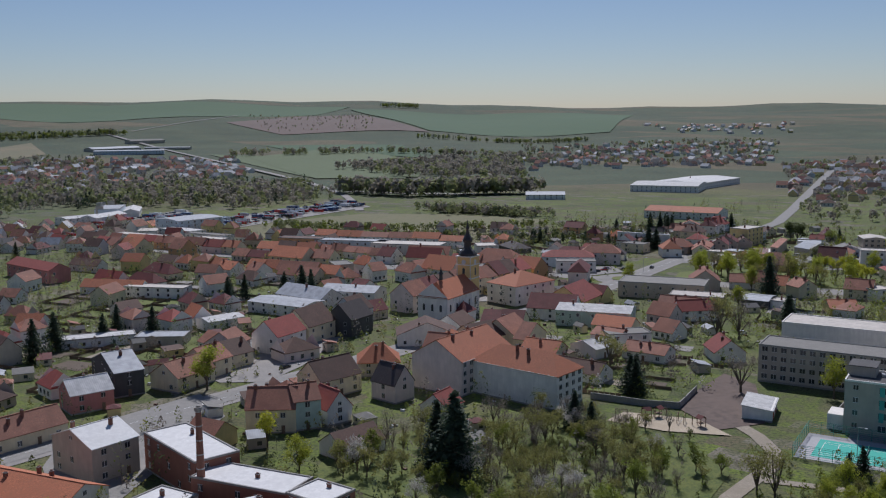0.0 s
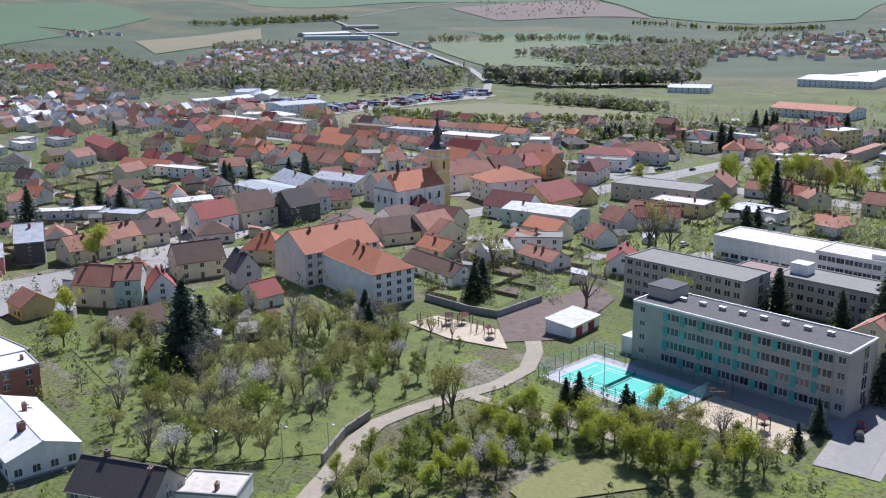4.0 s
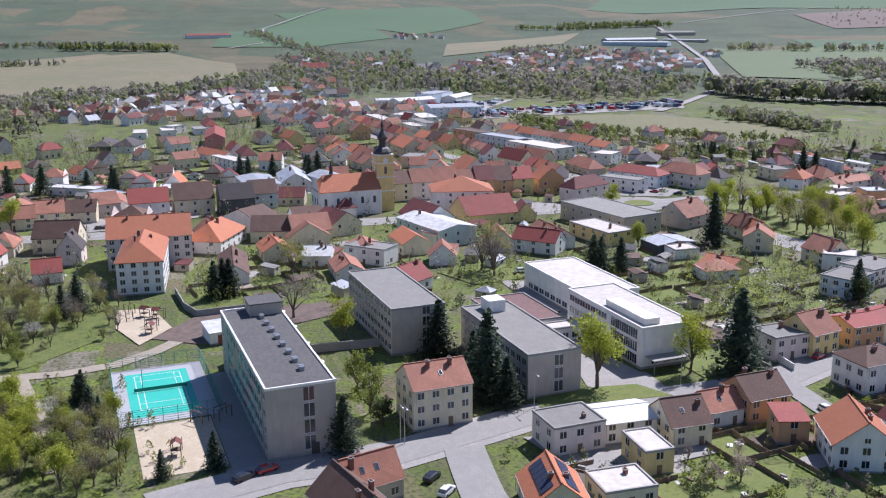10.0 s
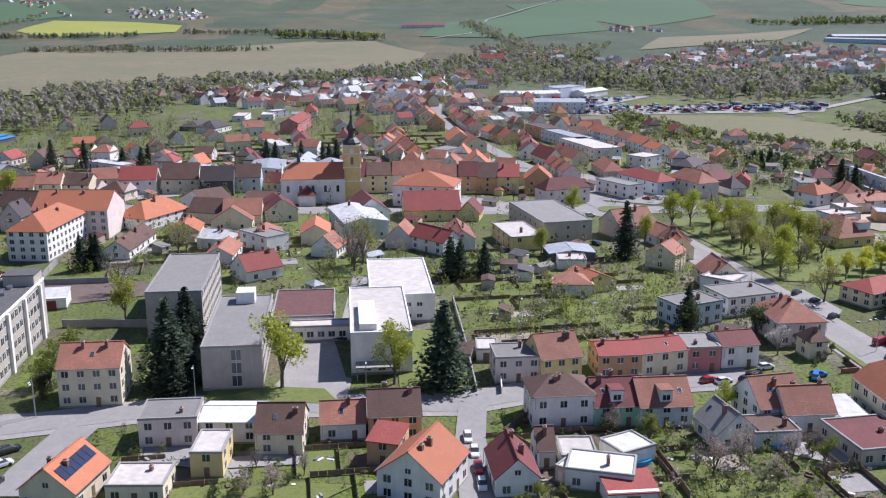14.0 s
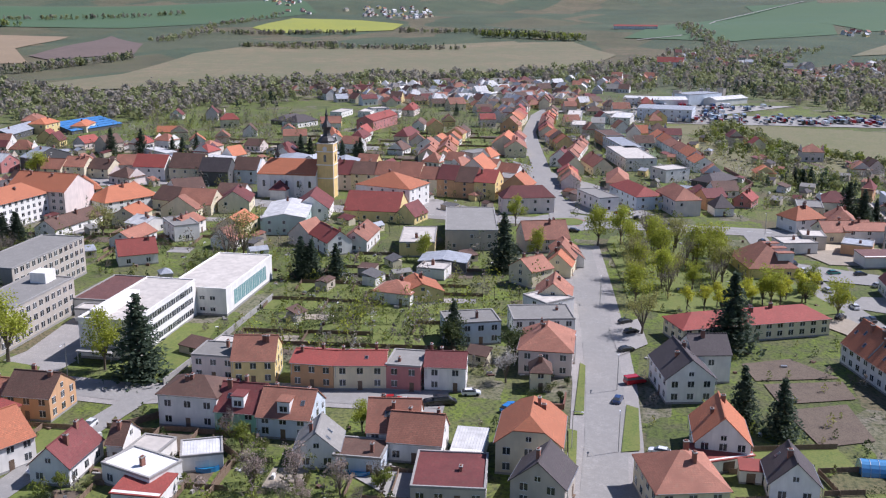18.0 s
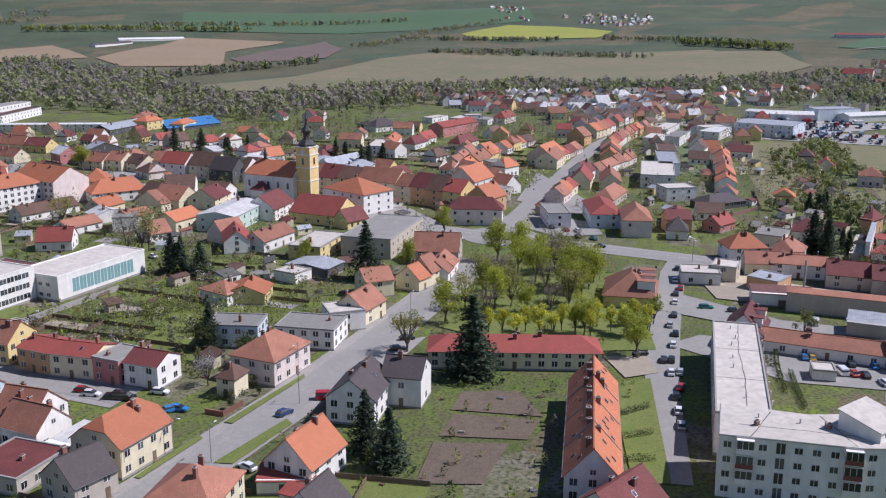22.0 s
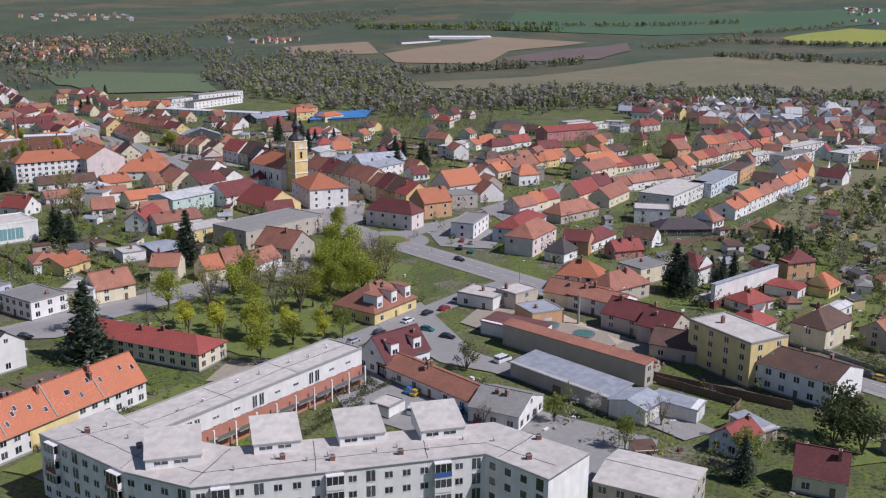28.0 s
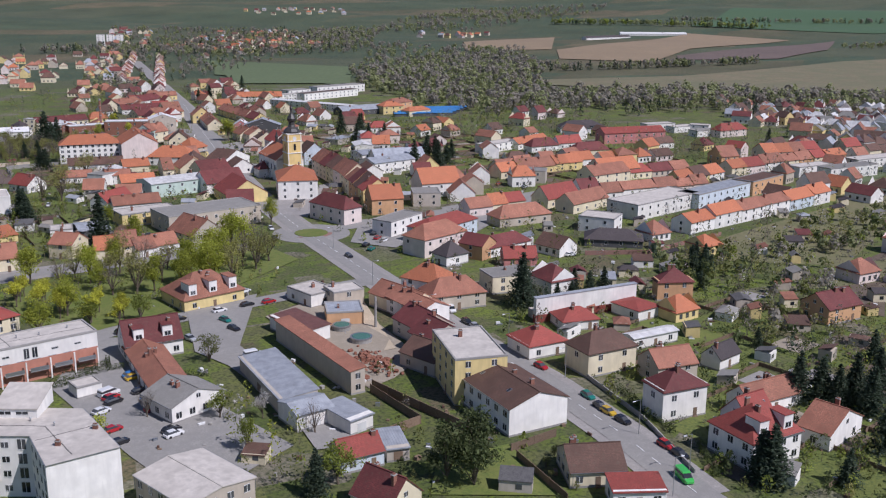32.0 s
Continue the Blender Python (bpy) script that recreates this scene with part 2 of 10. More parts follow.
def bm_prism(bm, pts, z0, z1, mat=0, top=None):
    """An upright prism over a counter-clockwise outline."""
    lo = [bm.verts.new((x, y, z0)) for x, y in pts]
    hi = [bm.verts.new((x, y, z1)) for x, y in pts]
    n = len(pts)
    bm.faces.new(lo[::-1]).material_index = mat
    bm.faces.new(hi).material_index = mat if top is None else top
    for i in range(n):
        bm.faces.new((lo[i], lo[(i + 1) % n], hi[(i + 1) % n], hi[i])).material_index = mat


def bm_tube(bm, x, y, z0, z1, r0, r1, n=8, mat=0, lean=(0, 0)):
    lo = [bm.verts.new((x + r0 * math.cos(6.2832 * i / n), y + r0 * math.sin(6.2832 * i / n), z0)) for i in range(n)]
    hi = [bm.verts.new((x + lean[0] + r1 * math.cos(6.2832 * i / n), y + lean[1] + r1 * math.sin(6.2832 * i / n), z1)) for i in range(n)]
    bm.faces.new(hi).material_index = mat
    bm.faces.new(lo[::-1]).material_index = mat
    for i in range(n):
        bm.faces.new((lo[i], lo[(i + 1) % n], hi[(i + 1) % n], hi[i])).material_index = mat


def bm_extrude_x(bm, prof, x0, x1, mat=0):
    """A solid with one cross-section (y, z), counter-clockwise, drawn out along x."""
    a = [bm.verts.new((x0, y, z)) for y, z in prof]
    b = [bm.verts.new((x1, y, z)) for y, z in prof]
    n = len(prof)
    bm.faces.new(a[::-1]).material_index = mat
    bm.faces.new(b).material_index = mat
    for i in range(n):
        bm.faces.new((a[i], a[(i + 1) % n], b[(i + 1) % n], b[i])).material_index = mat


def bm_tray(bm, w, d, z, rim, edge=0.3, over=0.08):
    """A flat roof with its parapet in one piece: roofing is material 0, the rim 1."""
    def ring(x, y, h):
        return [bm.verts.new(p) for p in ((-x, -y, h), (x, -y, h), (x, y, h), (-x, y, h))]
    rings = [ring(w / 2 + over, d / 2 + over, z - 0.15), ring(w / 2 + over, d / 2 + over, z + rim), ring(w / 2 - edge, d / 2 - edge, z + rim), ring(w / 2 - edge, d / 2 - edge, z + 0.06)]
    for p, q in zip(rings, rings[1:]):
        for i in range(4):
            bm.faces.new((p[i], p[(i + 1) % 4], q[(i + 1) % 4], q[i])).material_index = 1
    bm.faces.new(rings[-1]).material_index = 0
    bm.faces.new(rings[0][::-1]).material_index = 1


def slope_uv(bm):
    """Lay the map in metres: u along the level line of a face, v up its slope."""
    layer = bm.loops.layers.uv.verify()
    bm.normal_update()
    for f in bm.faces:
        n = f.normal
        u = Vector((-n.y, n.x, 0))
        u = u.normalized() if u.length > 1e-4 else Vector((1, 0, 0))
        v = n.cross(u)
        for lp in f.loops:
            lp[layer].uv = (lp.vert.co.dot(u), lp.vert.co.dot(v))


def finish(bm, name, mats):
    me = bpy.data.meshes.new(name)
    slope_uv(bm)
    bm.to_mesh(me)
    bm.free()
    for m in (mats if isinstance(mats, (list, tuple)) else [mats]):
        me.materials.append(m)
    return me


def part(name, data, mats, parent, label="", at=None):
    """Link a bmesh, or a ready mesh, as one part under its thing."""
    me = finish(data, name, mats) if isinstance(data, bmesh.types.BMesh) else data
    ob = new(name, me)
    ob.parent = parent
    if at is not None:
        ob.matrix_local = at
    return tagged(ob, label) if label else ob


# ---- the lie of the land ----
def smooth(a, b, v):
    k = min(1.0, max(0.0, (v - a) / (b - a)))
    return k * k * (3 - 2 * k)


def land(x, y):
    """Height of the ground: level under the town, rising to low hills all round it."""
    dx, dy = x + 150, y - 400
    r, a = math.hypot(dx, dy), math.degrees(math.atan2(-dx, dy))
    top = 150 - 45 * smooth(38, 25, a) - 14 * smooth(60, 80, a) - 10 * smooth(105, 140, a)
    z = top * (smooth(800, 4300, r) * 0.8 + 0.2 * smooth(2300, 4400, r))
    if r > 900:
        k = smooth(900, 2200, r)
        z += k * (9 * math.sin(x / 310 + 1.3) * math.sin(y / 270) + 5 * math.sin(x / 130 + y / 170))
    return z


def ground_material():
    """Grass, dry grass and soil: small garden plots in the town, broad fields outside it."""
    m, n, l, b = material("ground_cover", 0.95)
    tc = n.new("ShaderNodeTexCoord")

    def plots(scale, stops, stretch, turn):
        mp = n.new("ShaderNodeMapping")
        mp.inputs["Scale"].default_value, mp.inputs["Rotation"].default_value = stretch, (0, 0, turn)
        l.new(tc.outputs["Object"], mp.inputs[0])
        v = n.new("ShaderNodeTexVoronoi")
        v.distance = "CHEBYCHEV"
        v.inputs["Scale"].default_value, v.inputs["Randomness"].default_value = scale, 0.85
        l.new(mp.outputs[0], v.inputs["Vector"])
        sep = n.new("ShaderNodeSeparateColor")
        l.new(v.outputs["Color"], sep.inputs[0])
        ramp = n.new("ShaderNodeValToRGB")
        ramp.color_ramp.interpolation = "CONSTANT"
        el = ramp.color_ramp.elements
        while len(el) < len(stops):
            el.new(0.5)
        for e, (p, c) in zip(el, stops):
            e.position, e.color = p, (*c, 1)
        l.new(sep.outputs[0], ramp.inputs[0])
        return ramp.outputs[0]

    town = plots(0.06, ((0, (0.175, 0.23, 0.03)), (0.26, (0.21, 0.22, 0.065)), (0.44, (0.12, 0.16, 0.03)), (0.58, (0.21, 0.16, 0.095)), (0.68, (0.21, 0.275, 0.03)), (0.90, (0.30, 0.26, 0.20))), (1, 1.5, 1), 0.1)
    # fields outside the town have blue mixed into their colours for distance haze
    land_ = plots(0.0032, ((0, (0.06, 0.11, 0.072)), (0.3, (0.115, 0.135, 0.085)), (0.48, (0.05, 0.11, 0.072)), (0.62, (0.25, 0.18, 0.115)), (0.74, (0.075, 0.13, 0.08)), (0.88, (0.17, 0.14, 0.085))), (1, 2.2, 1), 0.5)
    dist = n.new("ShaderNodeVectorMath")
    dist.operation = "DISTANCE"
    dist.inputs[1].default_value = (-150, 420, 0)
    l.new(tc.outputs["Object"], dist.inputs[0])
    r = n.new("ShaderNodeMapRange")
    r.inputs[1].default_value, r.inputs[2].default_value = 520, 720
    l.new(dist.outputs["Value"], r.inputs[0])
    col = mixed(n, l, r.outputs[0], town, land_)
    patchy, _ = noise_fac(n, l, 0.03, 0.45, 0.85, 6)
    col = mixed(n, l, patchy, col, mixed(n, l, r.outputs[0], (0.175, 0.215, 0.04), (0.09, 0.115, 0.06)))
    mid, mh = noise_fac(n, l, 0.22, 0.42, 0.68, 6)
    col = mixed(n, l, mid, col, (0.165, 0.16, 0.07))
    fine, fh = noise_fac(n, l, 1.1, 0.45, 0.7, 5)
    col = mixed(n, l, fine, col, (0.05, 0.066, 0.022))
    deep, _ = noise_fac(n, l, 0.011, 0.3, 0.7, 3)
    col = mixed(n, l, 1.0, col, mixed(n, l, deep, (0.54, 0.56, 0.54), (0.8, 0.8, 0.78)), "MULTIPLY")
    l.new(col, b.inputs["Base Color"])
    bump(n, l, b, fh, 0.7, 0.3)
    return m


GROUND_COVER = ground_material()


def ground_sheet():
    """One sheet to the horizon, in rings that widen outwards."""
    bm = bmesh.new()
    rings = [0, 150, 300, 450, 600, 750, 900] + [900 + 70 * i for i in range(1, 59)]
    n = 144
    last = None
    for r in rings:
        row = []
        for i in range(n if r else 1):
            a = 2 * math.pi * i / n
            x, y = -50 + r * math.sin(a), 400 + r * math.cos(a)
            row.append(bm.verts.new((x, y, land(x, y))))
        if last is not None:
            for i in range(n):
                j = (i + 1) % n
                if len(last) == 1:
                    bm.faces.new((last[0], row[j], row[i]))
                else:
                    bm.faces.new((last[i], last[j], row[j], row[i]))
        last = row
    for f in bm.faces:
        f.smooth = True
    bmesh.ops.recalc_face_normals(bm, faces=bm.faces)
    if sum(f.normal.z for f in bm.faces) < 0:
        bmesh.ops.reverse_faces(bm, faces=bm.faces)
    return tagged(new("ground", finish(bm, "ground", GROUND_COVER)), "green and brown spring grassland round the town", "ground", kind="structure")


ground_sheet()


def patch(name, mat, pts, lift=0.05, label="", category="ground", step=60, kind="structure"):
    """A flat or draped piece of ground over an outline."""
    bm = bmesh.new()
    f = bm.faces.new([bm.verts.new((x, y, 0)) for x, y in pts])
    if f.normal.z < 0 or True:
        f.normal_update()
        if f.normal.z < 0:
            f.normal_flip()
    far = max(math.hypot(x + 50, y - 400) for x, y in pts) > 800
    if far:
        for axis in (0, 1):
            lo, hi = min(p[axis] for p in pts), max(p[axis] for p in pts)
            k = math.ceil(lo / step)
            while k * step < hi:
                no = (1, 0, 0) if axis == 0 else (0, 1, 0)
                bmesh.ops.bisect_plane(bm, geom=bm.verts[:] + bm.edges[:] + bm.faces[:], plane_co=tuple(k * step * c for c in no), plane_no=no)
                k += 1
        for v in bm.verts:
            v.co.z = land(v.co.x, v.co.y) + lift + 0.9
    else:
        for v in bm.verts:
            v.co.z = lift
    return tagged(new(name, finish(bm, name, mat)), label or name, category, kind=kind)


def ribbon(name, mat, pts, width, lift=0.06, label="", category="road", kerb=0.0):
    """A strip of constant width along a line; with a kerb it becomes a slab with sides."""
    bm = bmesh.new()
    v = [Vector((x, y, 0)) for x, y in pts]
    rows = []
    for i, p in enumerate(v):
        d = (v[min(i + 1, len(v) - 1)] - v[max(i - 1, 0)]).normalized()
        s = Vector((-d.y, d.x, 0)) * width / 2
        rows.append((p + s, p - s))
    def up(q, z):
        return (q.x, q.y, land(q.x, q.y) + z + (0.8 if math.hypot(q.x + 50, q.y - 400) > 800 else 0))
    for a, b in zip(v, v[1:]):
        n = max(1, int((b - a).length / 6))
        TAKEN.extend((a.x + (b.x - a.x) * i / n, a.y + (b.y - a.y) * i / n, width / 2) for i in range(n))
    top = [(bm.verts.new(up(a, lift)), bm.verts.new(up(b, lift))) for a, b in rows]
    for (a, b), (c, d) in zip(top, top[1:]):
        bm.faces.new((a, b, d, c))
    if kerb:
        low = [(bm.verts.new(up(a, lift - kerb)), bm.verts.new(up(b, lift - kerb))) for a, b in rows]
        for (a, b), (c, d), (e, f), (g, h) in zip(top, top[1:], low, low[1:]):
            bm.faces.new((c, g, e, a))
            bm.faces.new((b, f, h, d))
    return tagged(new(name, finish(bm, name, mat)), label or name, category, kind="structure")


SORTED = [0]
CELLS = collections.defaultdict(list)
TAKEN = []   # discs of ground that buildings and roads stand on


def clear(x, y, r):
    """Whether a disc of ground is still free."""
    for a, b, c in TAKEN[SORTED[0]:]:
        for i in range(int((a - c - 9) // 25), int((a + c + 9) // 25) + 1):
            for j in range(int((b - c - 9) // 25), int((b + c + 9) // 25) + 1):
                CELLS[i, j].append((a, b, c))
    SORTED[0] = len(TAKEN)
    return all((x - a) ** 2 + (y - b) ** 2 > (r + c) ** 2 for a, b, c in CELLS[int(x // 25), int(y // 25)])


# ---- windows, doors and houses ----
def window_mesh(w, h, dark=False, bars=1):
    """A window as it sits in a wall that faces -y: frame, bars and a sill."""
    bm = bmesh.new()
    for x0, z0, x1, z1 in ((-w / 2, 0, w / 2, 0.09), (-w / 2, h - 0.09, w / 2, h), (-w / 2, 0.09, -w / 2 + 0.09, h - 0.09), (w / 2 - 0.09, 0.09, w / 2, h - 0.09)):
        bm_box(bm, x0, -0.05, z0, x1, 0.03, z1)
    for i in range(bars):
        x = -w / 2 + w * (i + 1) / (bars + 1)
        bm_box(bm, x - 0.04, -0.045, 0.09, x + 0.04, 0.03, h - 0.09)
    bm_box(bm, -w / 2 - 0.08, -0.14, -0.06, w / 2 + 0.08, 0.0, 0)
    return finish(bm, "window", FRAME_DARK if dark else FRAME)


def pane_mesh(w, h):
    bm = bmesh.new()
    bm_box(bm, -w / 2 + 0.05, -0.025, 0.05, w / 2 - 0.05, 0.0, h - 0.05)
    return finish(bm, "pane", GLASS)


def far_window_mesh(w, h, glass):
    bm = bmesh.new()
    bm_box(bm, -w / 2, -0.03, 0, w / 2, 0.02, h, 1)
    for x0, z0, x1, z1 in ((-w / 2, 0, w / 2, 0.1), (-w / 2, h - 0.1, w / 2, h), (-0.05, 0.1, 0.05, h - 0.1)):
        bm_box(bm, x0, -0.06, z0, x1, -0.03, z1, 0)
    return finish(bm, "window", [FRAME, glass])


WINDOWS = {}


def window(parent, lod, x, y, z, turn, w=1.2, h=1.5, dark=False, bars=1, glass=None):
    key = (lod > -1, w, h, dark, bars, glass)
    if key not in WINDOWS:
        WINDOWS[key] = (far_window_mesh(w, h, glass or GLASS), None) if lod > -1 else (window_mesh(w, h, dark, bars), pane_mesh(w, h))
    f, p = WINDOWS[key]
    ob = part("window", f, None, parent, at=pose(x, y, z, 0, 0, turn))
    if p:
        part("pane", p, None, ob)
    return ob


def roof_solid(bm, top, faces, thick=0.2, mat=0):
    """A roof shell: the faces over the points, with the same below and a fascia between."""
    hi = [bm.verts.new(p) for p in top]
    lo = [bm.verts.new((p[0], p[1], p[2] - thick)) for p in top]
    edges = {}
    for f in faces:
        bm.faces.new([hi[i] for i in f]).material_index = mat
        bm.faces.new([lo[i] for i in reversed(f)]).material_index = mat
        for a, b in zip(f, f[1:] + f[:1]):
            edges[(a, b)] = True
    for a, b in edges:
        if (b, a) not in edges:
            bm.faces.new((hi[b], hi[a], lo[a], lo[b])).material_index = mat


def roof_shape(kind, w, d, h, rise, over=0.4):
    """Points and faces of a roof over a w by d box whose ridge runs along x."""
    x, y = w / 2 + over * 0.5, d / 2 + over
    e = h - rise * over / (d / 2)
    if kind == "g":
        return [(-x, -y, e), (x, -y, e), (x, 0, h + rise), (-x, 0, h + rise), (-x, y, e), (x, y, e)], [(0, 1, 2, 3), (3, 2, 5, 4)]
    if kind in "hp":
        x = w / 2 + over
        k = 0.02 if kind == "p" else max(0.3, x - y * 0.9)
        return ([(-x, -y, e), (x, -y, e), (x, y, e), (-x, y, e), (-k, 0, h + rise), (k, 0, h + rise)], [(0, 1, 5, 4), (1, 2, 5), (2, 3, 4, 5), (3, 0, 4)])
    if kind == "j":
        q, yq = 0.55, y * 0.45
        zq = h + rise * q
        k = x - yq * 0.9
        return ([(-x, -y, e), (x, -y, e), (x, -yq, zq), (k, 0, h + rise), (-k, 0, h + rise), (-x, -yq, zq), (x, y, e), (-x, y, e), (x, yq, zq), (-x, yq, zq)],
                [(0, 1, 2, 3, 4, 5), (6, 7, 9, 4, 3, 8), (2, 8, 3), (9, 5, 4)])
    # one slope that rises to the back
    return [(-x, -y, h - 0.05), (x, -y, h - 0.05), (x, y, h + rise), (-x, y, h + rise)], [(0, 1, 2, 3)]


def chimney_mesh(tall):
    bm = bmesh.new()
    bm_box(bm, -0.3, -0.45, -1.2, 0.3, 0.45, tall)
    bm_box(bm, -0.37, -0.52, tall, 0.37, 0.52, tall + 0.15, 1)
    bm_box(bm, -0.18, -0.3, tall + 0.15, 0.18, -0.05, tall + 0.35, 0)
    bm_box(bm, -0.18, 0.05, tall + 0.15, 0.18, 0.3, tall + 0.35, 0)
    return finish(bm, "chimney", [BRICK, CONCRETE])


CHIMNEYS = [chimney_mesh(1.2), chimney_mesh(0.8), chimney_mesh(1.6)]
rnd = random.Random(7)


def gutter_mesh(w):
    bm = bmesh.new()
    bm_box(bm, -w / 2, -0.07, -0.06, w / 2, 0.07, 0.05)
    bm_box(bm, w / 2 - 0.5, -0.05, -2.6, w / 2 - 0.4, 0.05, -0.06)
    return finish(bm, "gutter", METAL)


def skylight_mesh():
    bm = bmesh.new()
    bm_box(bm, -0.4, -0.6, 0, 0.4, 0.6, 0.07, 0)
    bm_box(bm, -0.32, -0.52, 0.07, 0.32, 0.52, 0.09, 1)
    return finish(bm, "skylight", [METAL, GLASS])


SKYLIGHT = skylight_mesh()


def house(x, y, turn, w, d, h, rise, kind, roof, wall, lod=0, name="house", extra=""):
    """A house on the ground: walls, roof, chimneys, windows, a door. turn: degrees; its long front faces its own -y."""
    flat = kind == "f"
    if kind == "x":
        kind, w, d, turn = "g", d, w, turn + 90
    storeys = max(1, round((h - 0.3) / 2.9))
    words = {0: "low", 1: "single-storey", 2: "two-storey", 3: "three-storey"}.get(storeys, "tall")
    shape = {"f": "flat", "g": "gabled", "h": "hipped", "p": "pyramid", "j": "half-hipped", "m": "lean-to"}[kind]
    top = tagged(new(name), f"{words} {WALL_WORDS[wall]} {name.replace('_', ' ')} with a {shape} {COLOURS[roof]} roof", name.replace("_", " "))
    top.matrix_world = pose(x, y, land(x, y), 0, 0, turn)
    k, long, short = max(1, int(max(w, d) / min(w, d) + 0.5)), max(w, d), min(w, d)
    for i in range(k):
        o = -long / 2 + long * (i + 0.5) / k
        q = Vector((o, 0, 0) if w >= d else (0, o, 0))
        q.rotate(Euler((0, 0, radians(turn))))
        TAKEN.append((x + q.x, y + q.y, short * 0.55))
    z0 = -0.3
    bm = bmesh.new()
    side = {"g": [(d / 2, h), (0, h + rise - 0.18), (-d / 2, h)], "m": [(d / 2, h + rise - 0.2), (-d / 2, h)],
            "j": [(d / 2, h), (d * 0.225, h + rise * 0.52), (-d * 0.225, h + rise * 0.52), (-d / 2, h)]}.get(kind, [(d / 2, h), (-d / 2, h)])
    bm_extrude_x(bm, [(-d / 2, z0), (d / 2, z0)] + side, -w / 2, w / 2)
    part("wall", bm, WALLS[wall], top)
    if lod < 2:
        bm = bmesh.new()
        bm_box(bm, -w / 2 - 0.05, -d / 2 - 0.05, z0, w / 2 + 0.05, d / 2 + 0.05, 0.45)
        part("plinth", bm, CONCRETE, top)
    bm = bmesh.new()
    if flat:
        bm_tray(bm, w, d, h, 0.3)
        roof_ob = part("roof", bm, [ROOFS[roof], CONCRETE], top)
    else:
        pts, faces = roof_shape(kind, w, d, h, rise)
        roof_solid(bm, pts, faces)
        roof_ob = part("roof", bm, ROOFS[roof], top)
        if lod < 2 and kind == "g":
            bm = bmesh.new()
            bm_box(bm, -w / 2 - 0.2, -0.14, h + rise - 0.04, w / 2 + 0.2, 0.14, h + rise + 0.1)
            part("ridge_cap", bm, ROOFS[roof], roof_ob)
    # chimneys and roof lights
    if rise > 1.2 and lod < 2 or (rise > 1.2 and rnd.random() < 0.5):
        for i in range(1 if lod > 1 else 1 + (w > 9) + (w > 18)):
            cx, cy = rnd.uniform(-0.38, 0.38) * w, rnd.choice((-1, 1)) * rnd.uniform(0.05, 0.18) * d
            if kind in "hp":
                cx *= 0.4
            zc = h + rise * (1 - abs(cy) / (d / 2))
            part("chimney", rnd.choice(CHIMNEYS), None, roof_ob, at=pose(cx, cy, zc, 0, 0, rnd.choice((0, 90))))
        slope = math.degrees(math.atan2(rise, d / 2))
        if lod < 1 and kind == "g" and rnd.random() < 0.55:
            for i in range(rnd.randint(1, 3)):
                s = rnd.choice((-1, 1))
                cy = s * d / 4
                part("skylight", SKYLIGHT, None, roof_ob, at=pose(rnd.uniform(-0.35, 0.35) * w, cy, h + rise / 2 + 0.02, -s * slope, 0, 0))
    if flat and lod < 2 and w * d > 60:
        part("chimney", rnd.choice(CHIMNEYS), None, roof_ob, at=pose(rnd.uniform(-0.3, 0.3) * w, rnd.uniform(-0.25, 0.25) * d, h + 0.05, 0, 0, 0))
    if lod < 1 and not flat and kind != "m":
        for s in (-1, 1):
            part("gutter", gutter_mesh(w), None, roof_ob, at=pose(0, s * (d / 2 + 0.42), h - rise * 0.4 / (d / 2) - 0.05, 0, 0, 90 - 90 * s if s > 0 else 180))
    if name == "terraced_house":
        slope = math.degrees(math.atan2(rise, d / 2))
        for i in range(16):
            for s in (-1, 1):
                if (i * 7 + s) % 5:
                    k = (0.5, 0.28, 0.62)[i % 3]
                    part("skylight", SKYLIGHT, None, roof_ob, at=pose(-w / 2 + w * (i + 0.5) / 16, s * d / 2 * (1 - k), h + rise * k + 0.03, -s * slope, 0, 0))
        for i in range(1, 4):
            for s in (-1, 1):
                bm = bmesh.new()
                bm_box(bm, -0.14, -math.hypot(d / 2, rise) / 2 - 0.2, 0, 0.14, math.hypot(d / 2, rise) / 2, 0.16)
                part("fire_wall", bm, CONCRETE, roof_ob, at=pose(-w / 2 + w * i / 4, s * d / 4, h + rise / 2, -s * slope, 0, 0 if s < 0 else 0))
            part("chimney", rnd.choice(CHIMNEYS), None, roof_ob, at=pose(-w / 2 + w * i / 4 + 1.2, 0.9, h + rise * 0.82, 0, 0, 0))
        box_part("wall_panel", WALLS["y"], top, -6.5, -d / 2 - 0.06, 0.5, 5.0, -d / 2 + 0.01, h - 0.3, "yellow plaster bay of the terrace")
        for i in range(7):
            part("chimney", CHIMNEYS[i % 3], None, roof_ob, at=pose(-w / 2 + 3.2 + w * i / 7.4, -0.8 if i % 2 else 1.0, h + rise * 0.84, 0, 0, 0))
    if extra == "solar":
        slope = math.degrees(math.atan2(rise, d / 2))
        for s in (-1, 1):
            for i in range(6):
                bm = bmesh.new()
                bm_box(bm, -0.8, -1.3, 0, 0.8, 1.3, 0.08)
                part("solar_panel", bm, SOLAR, roof_ob, "dark blue solar panel", at=pose((i - 2.5) * 1.7, s * d * 0.22, h + rise * 0.56 + 0.06, -s * slope, 0, 0))
